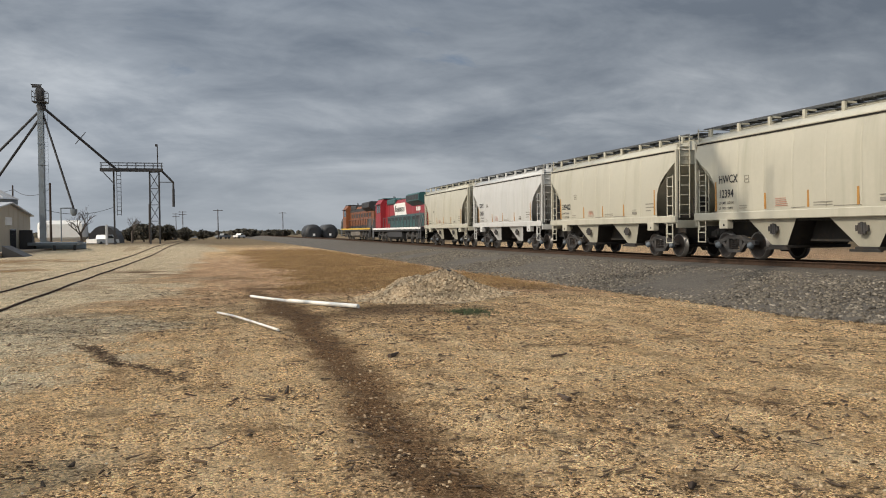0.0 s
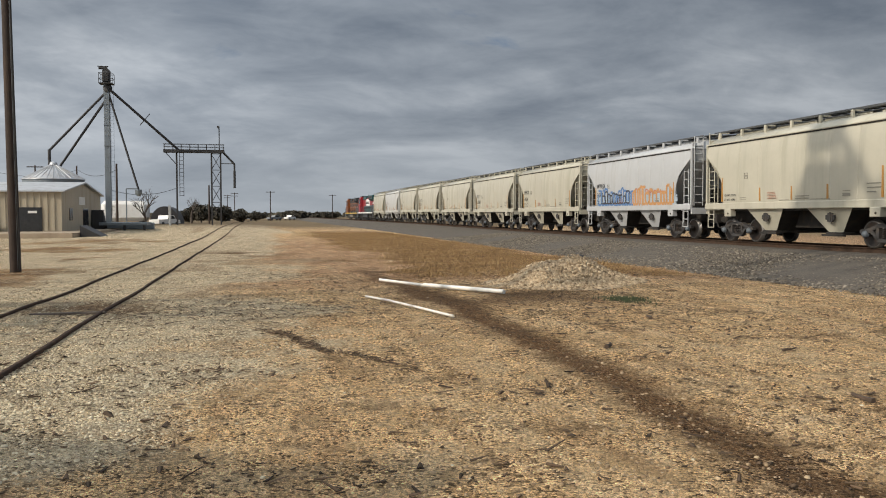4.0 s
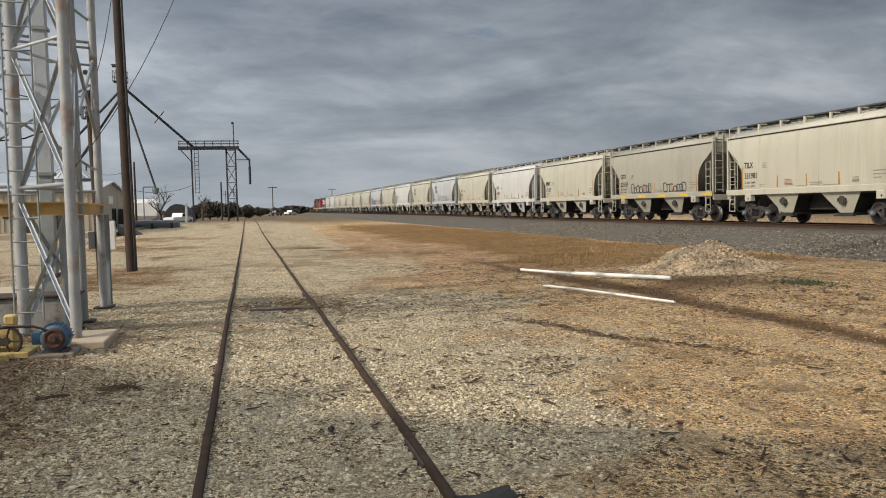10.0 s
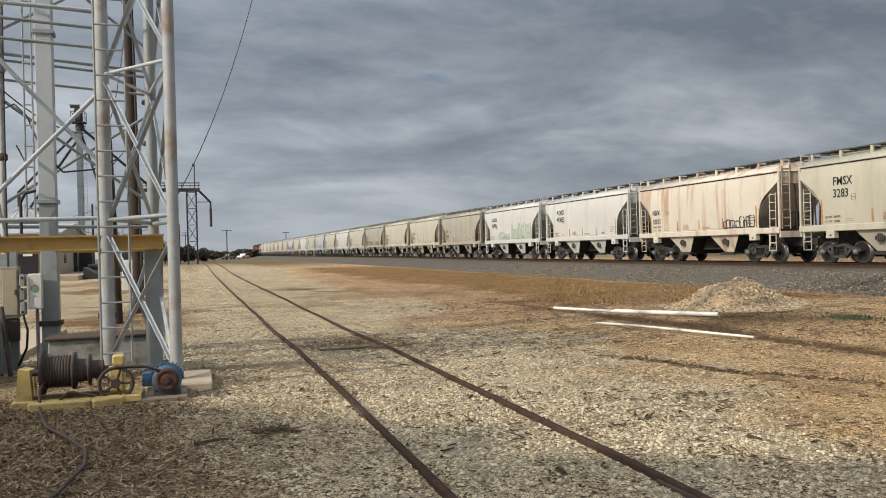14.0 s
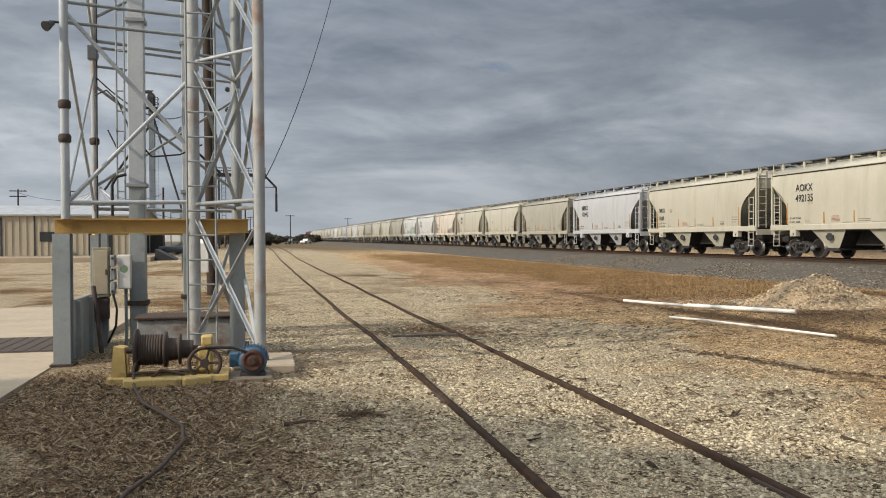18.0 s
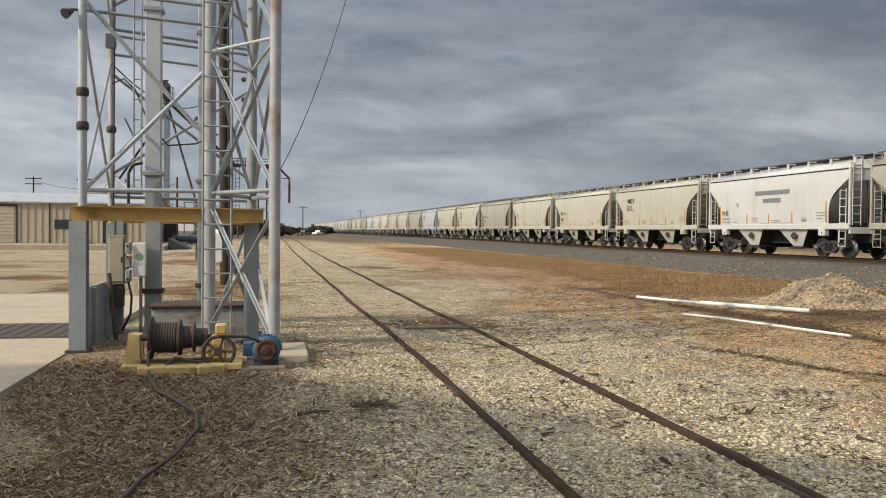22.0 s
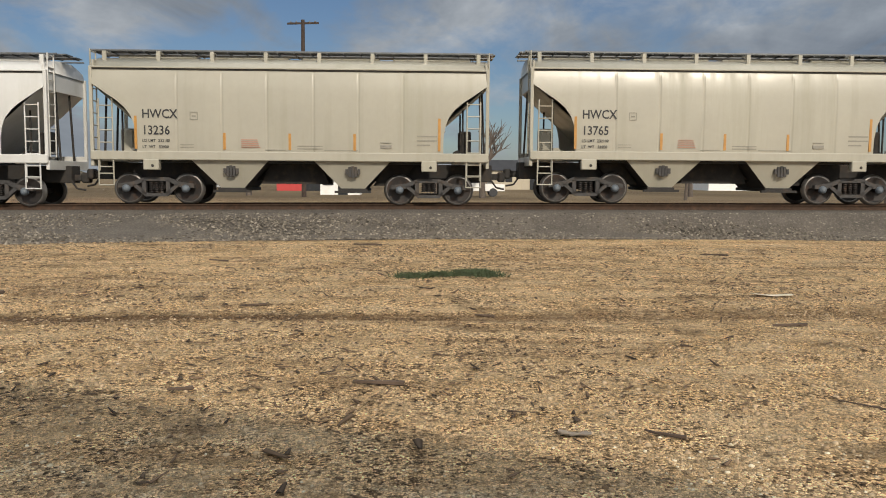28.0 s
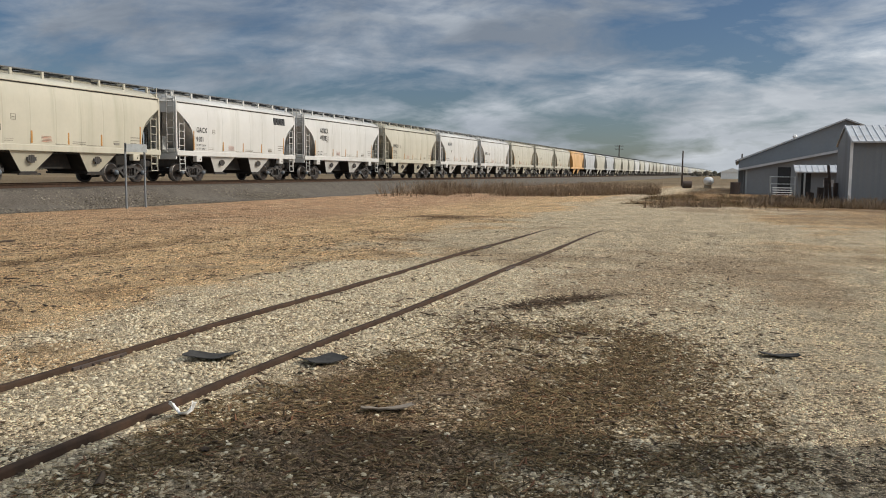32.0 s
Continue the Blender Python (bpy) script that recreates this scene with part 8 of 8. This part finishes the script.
def make_litter():
    r = np.random.default_rng(23)
    n = 60000
    x, y = r.uniform(-10, 13, n), r.uniform(-30, 30, n)
    k = (r.random(n) < 0.1 + 0.9 * soft(spread_noise(x, y, 77), 0.48, 0.65) * np.where(x < -2.5, 0.3, 1.0)) & (x < foot_x(y))
    x, y = x[k], y[k]
    strips("bark_debris", M_CHIP, "dark bark chips and twigs strewn over the dirt", "debris", on_ground(x, y), 0.03 + 0.13 * r.random(len(x)) ** 4, 0.008 + 0.016 * r.random(len(x)), 0.012, 24)
    n = 9000
    x, y = r.uniform(-9.5, 12.5, n), r.uniform(-22, 26, n)
    k = (r.random(n) < soft(spread_noise(x, y, 131), 0.50, 0.66) * np.where(x < -3.5, 0.35, 1.0) + 0.03) & (x < foot_x(y)) & ~((x < -7.5) & (y > 9))
    x, y = x[k], y[k]
    strips("bark_scraps", M_CHIP, "chunky dark bark scraps and broken sticks on the dirt", "debris", on_ground(x, y), 0.05 + 0.16 * r.random(len(x)) ** 3, 0.014 + 0.022 * r.random(len(x)) ** 2, 0.016, 124)
    # heavier scraps along old tyre lines
    n = 900
    t = r.random(300)
    x = np.concatenate([-1.6 + 1.7 * t + 0.1 * np.sin(9 * t) + r.normal(0, 0.06, 300), r.uniform(-5, 1, 600)])
    y = np.concatenate([12.4 - 3.6 * t + r.normal(0, 0.10, 300), 15.2 + r.normal(0, 1.2, 600)])
    strips("bark_windrow", M_CHIP, "dark line of bark scraps washed together", "debris", on_ground(x, y), np.full(n, 0.12), np.full(n, 0.014), 0.015, 25)
    # straw and leaves under the tower
    n = 46000
    c = (r.random(n) < 0.3).astype(int)
    x = np.array([-8.9, -9.2])[c] + r.normal(0, 1, n) * np.array([1.0, 0.65])[c]
    y = np.array([8.4, 11.6])[c] + r.normal(0, 1, n) * np.array([1.7, 1.0])[c]
    k = ~((x < -10.1) & (y > 4)) & (r.random(n) < soft(spread_noise(x * 2, y * 2, 33), 0.36, 0.6))
    x, y = x[k], y[k]
    strips("leaf_litter", M_LITTER, "brown dead leaves and straw matted on gravel", "leaf litter", on_ground(x, y), 0.018 + 0.07 * r.random(len(x)) ** 2.5, 0.005 + 0.012 * r.random(len(x)) ** 2, 0.01, 26, 0.2)
    # a dark mat of dead weeds beside the siding
    n = 80000
    c = r.integers(0, 4, n)
    x = np.array([-7.6, -8.3, -7.3, -7.9])[c] + r.normal(0, 1, n) * np.array([0.9, 1.1, 0.8, 0.7])[c]
    y = np.array([-6.0, -4.6, -3.8, -7.6])[c] + r.normal(0, 1, n) * np.array([1.2, 1.1, 0.9, 0.9])[c]
    k = (r.random(n) < (0.1 + 0.9 * soft(spread_noise(x * 2.2, y * 2.2, 35), 0.42, 0.62))) & (x < -6.0)
    x, y = x[k], y[k]
    strips("dead_weed_mat", M_MAT, "dark brown mat of dead weeds and leaves on gravel", "leaf litter", on_ground(x, y), 0.02 + 0.07 * r.random(len(x)) ** 2, np.full(len(x), 0.008), 0.006, 44, 0.06)
    # small heaps of black twigs
    u = r.normal(0, 0.33, 260)
    x = np.concatenate([-7.35 + u, -6.73 + r.normal(0, 0.1, 60), -7.1 + r.normal(0, 0.4, 90)])
    y = np.concatenate([-10.5 + 1.2 * u + r.normal(0, 0.2, 260), 8.93 + r.normal(0, 0.08, 60), -8.3 + r.normal(0, 0.8, 90)])
    strips("twig_heap", M_CHIP, "low heaps of black twigs and bark on gravel", "debris", on_ground(x, y), np.full(len(x), 0.16), np.full(len(x), 0.014), 0.01, 45, 0.08)
    # dead grass between the yard and the line
    n = 52000
    x, y = r.uniform(0.5, 13, n), 21 + 60 * r.random(n) ** 1.4
    _, g, _, _, _ = ground_masks(x, y)
    k = r.random(n) < g
    x, y = x[k], y[k]
    strips("dead_grass", M_DRYGRASS, "short rust-brown dead grass between yard and track", "grass", on_ground(x, y), np.full(len(x), 0.10), np.full(len(x), 0.010), 0.0, 27, 0.9)
    # matted dead weeds before the sheds
    n = 26000
    x, y = r.uniform(-17, -3.5, n), r.uniform(-62, -45.5, n)
    k = (r.random(n) < soft(spread_noise(x, y, 191), 0.36, 0.56)) & (y > -66 - (x + 4)) & ~((x < -15.2) & (y < -50.6))
    x, y = x[k], y[k]
    strips("dead_weeds", M_MAT, "matted dark dead weeds before the metal sheds", "weeds", on_ground(x, y), (0.06 + 0.34 * soft(spread_noise(x, y, 201), 0.4, 0.62)) * (0.6 + 0.6 * r.random(len(x))), np.full(len(x), 0.02), 0.0, 129, 0.55)
    # green weed
    n = 2600
    c = r.integers(0, 5, n)
    x, y = np.array([6.15, 6.35, 6.6, 6.3, 6.8])[c] + r.normal(0, 0.17, n), np.array([0.35, -0.1, -0.55, -0.9, -0.8])[c] + r.normal(0, 0.16, n)
    x2, y2 = 5.9 + r.normal(0, 0.25, 500), 15.4 + r.normal(0, 0.35, 500)
    strips("green_weed_patch", M_GREEN, "low dark green weed patch on the dirt", "weed", on_ground(np.r_[x, x2], np.r_[y, y2]), np.full(n + 500, 0.07), np.full(n + 500, 0.012), 0.0, 28, 0.7)
    # tall dry brush down the line
    n = 42000
    c = r.random(n)
    x = np.where(c < 0.62, r.uniform(-3.5, 13.5, n), r.uniform(-17, -5, n))
    y = np.where(c < 0.62, r.uniform(-72, -47, n), r.uniform(-56, -41, n))
    k = r.random(n) < soft(spread_noise(x, y, 91), 0.42, 0.60) * np.where(c < 0.62, soft(x * 1.2 - (y + 62), -3, 2), 0.8)
    x, y, tall_ = x[k], y[k], np.where(c < 0.62, 0.85, 0.5)[k]
    strips("dry_brush", M_WEED, "tall grey-brown dry brush beside the track", "brush", on_ground(x, y), tall_, np.full(len(x), 0.02), 0.0, 29, 1.0)


make_litter()


def sheet_scrap(x, y, w, d, rz, material, label, name, cat, curl=0.05):
    vs, fs = [], []
    r = random.Random(int(100 * (x + 50) + y))
    n = 5
    for i in range(n + 1):
        for j in range(n + 1):
            u, v = i / n - 0.5, j / n - 0.5
            vs.append((u * w + r.uniform(-0.02, 0.02), v * d + r.uniform(-0.02, 0.02), curl * (u * u * 4 + v * 0.6) + 0.02 + r.uniform(0, 0.008)))
    k = (n + 1) ** 2
    vs += [(a, b, c - 0.008) for a, b, c in vs]
    for i in range(n):
        for j in range(n):
            a = i * (n + 1) + j
            fs.append((a, a + n + 1, a + n + 2, a + 1))
            fs.append((k + a, k + a + 1, k + a + n + 2, k + a + n + 1))
    for i in range(n):
        for a, b in ((i * (n + 1), (i + 1) * (n + 1)), (i * (n + 1) + n, (i + 1) * (n + 1) + n), (i, i + 1), (n * (n + 1) + i, n * (n + 1) + i + 1)):
            fs.append((a, b, k + b, k + a))
    single(name, Mesh().add(vs, fs), material, label, cat, x, y, gz(x, y), rz)


sheet_scrap(-5.15, -6.15, 0.42, 0.30, 20, M_RUBBER, "torn dark grey sheet scrap between the siding rails", "sheet_scrap", "scrap", 0.035)
sheet_scrap(-6.15, -6.35, 0.34, 0.30, 60, M_RUBBER, "torn dark grey sheet scrap beside the rail", "sheet_scrap", "scrap", 0.025)
sheet_scrap(-3.95, -4.7, 0.25, 0.2, 10, M_RUBBER, "torn dark grey sheet scrap against the rail", "sheet_scrap", "scrap", 0.05)
sheet_scrap(-6.02, -4.6, 0.15, 0.12, 30, M_PAPER, "crumpled white paper scrap on gravel", "paper_scrap", "paper", 0.08)
sheet_scrap(-7.25, -5.2, 0.35, 0.09, 35, M_WOOD, "pale wood splinter on leaf litter", "wood_scrap", "wood scrap", 0.02)
sheet_scrap(-8.1, -3.2, 0.3, 0.18, 5, M_WHITE, "pale flat scrap in the shade", "sheet_scrap", "scrap", 0.02)
sheet_scrap(-9.9, -8.2, 0.35, 0.15, 5, M_RUBBER, "dark flat scrap on gravel", "sheet_scrap", "scrap", 0.02)
sheet_scrap(-4.1, 4.95, 0.36, 0.16, 15, M_RUBBER, "dark torn strip lying over the rail", "sheet_scrap", "scrap", 0.03)
sheet_scrap(4.0, -4.9, 0.55, 0.2, 80, M_STONE, "pale flat scrap on the dirt", "sheet_scrap", "scrap", 0.02)
sheet_scrap(-2.5, -0.8, 0.2, 0.08, 80, M_WOOD, "pale flat scrap on the dirt", "sheet_scrap", "scrap", 0.01)


def stick(x, y, L, w, rz, m=M_DEBRIS, label="dark splintered wood stick on the dirt"):
    r = random.Random(int(97 * x + 31 * y))
    ms = Mesh()
    p = Vector((-L / 2, 0, 0.02))
    for i in range(4):
        q_ = p + Vector((L / 4, r.uniform(-0.06, 0.06) * L, r.uniform(-0.004, 0.006)))
        ms.tube(p, q_, w * (1 - 0.12 * i), 5, w * (0.88 - 0.12 * i))
        p = q_
    single("wood_stick", ms, m, label, "stick", x, y, gz(x, y), rz, group="sticks on the dirt")


for x, y, L, w, rz in ((-1.13, 0.55, 0.42, 0.025, 85), (-1.34, 2.1, 0.2, 0.02, 130), (-2.52, -1.4, 0.28, 0.015, 60), (-2.7, 3.4, 0.35, 0.012, 95), (3.0, 2.4, 0.35, 0.02, 110), (2.5, -0.6, 0.25, 0.02, 70), (1.6, -4.1, 0.4, 0.025, 95),
                       (-4.85, -2.65, 0.42, 0.018, 65), (-4.6, -2.0, 0.35, 0.015, 70), (4.1, 6.3, 0.3, 0.03, 80), (3.0, 9.8, 0.35, 0.035, 60), (5.2, 9.0, 0.3, 0.02, 20), (-1.9, -3.2, 0.6, 0.01, 40), (5.0, 12.6, 0.35, 0.03, 75),
                       (8.6, 4.2, 0.4, 0.02, 80), (10.3, -6.3, 0.6, 0.025, 60), (7.5, -9.5, 0.5, 0.025, 85), (12.5, 1.5, 0.7, 0.03, 80), (11.0, -14.0, 0.9, 0.03, 75), (-7.3, 8.7, 0.3, 0.02, 15), (-2.2, -6.0, 0.5, 0.02, 55), (6.0, -14.0, 0.8, 0.03, 70)):
    stick(x, y, L, w, rz)
single("exposed_tie", Mesh().box(-0.62, 0.62, -0.07, 0.07, -0.1, 0.03, 0.02), M_TIE, "weathered wooden tie showing through the gravel", "railway tie", -4.85, 15.0, gz(-4.85, 15.0), 4)


def far_woods():
    """Low dark line of scrub on the horizon."""
    r = np.random.default_rng(71)
    n = 5200
    x = np.concatenate([r.uniform(-260, 420, 2200), r.uniform(330, 480, 1600), r.uniform(-300, 420, 1400)])
    y = np.concatenate([r.uniform(480, 640, 2200), r.uniform(-420, 520, 1600), r.uniform(-640, -480, 1400)])
    s = 0.8 + 1.8 * r.random(n) ** 1.5
    scatter("far_woods", M_WOODS, "low grey-brown scrub woods along the horizon", "woods", np.stack([x, y, s * 0.7], -1), s, 1.0, 72)


M_WOODS = island_mat("far_scrub", [(0.035, 0.034, 0.028), (0.07, 0.06, 0.045), (0.05, 0.05, 0.036), (0.09, 0.075, 0.055)])
far_woods()


# ---- motion ----
def motions():
    for ob, y0 in TRAIN:
        times = sorted({0.0, 32.0} | {round((y - y0) / SPEED, 1) for y in (-60, -30, 0, 25, 60, 100) if 0.5 < (y - y0) / SPEED < 31.5})
        walk(ob, [(t, pose(TRACK_X, y0 + SPEED * t, track_z(y0 + SPEED * t))) for t in times])
        # wheels roll while a car passes close by, as the camera swings across the line
        t0, t1 = (-14.0 - y0) / SPEED, (12.0 - y0) / SPEED
        if 26.0 < t0 < 29.5 and ob.name.startswith("covered_hopper"):
            i0, i1 = int(t0 * FPS), int(min(t1, 31.9) * FPS)
            for w in [o for o in ob.children_recursive if o.name.startswith("wheelset")]:
                x, y, z = w.location
                turn = lambda i: pose(x, y, z, -math.degrees(SPEED * (i - i0) / FPS / 0.46))
                walk(w, [(0.0, turn(i0))] + [(i / FPS, turn(i)) for i in range(i0, i1)] + [(32.0, turn(i1 - 1))])


motions()
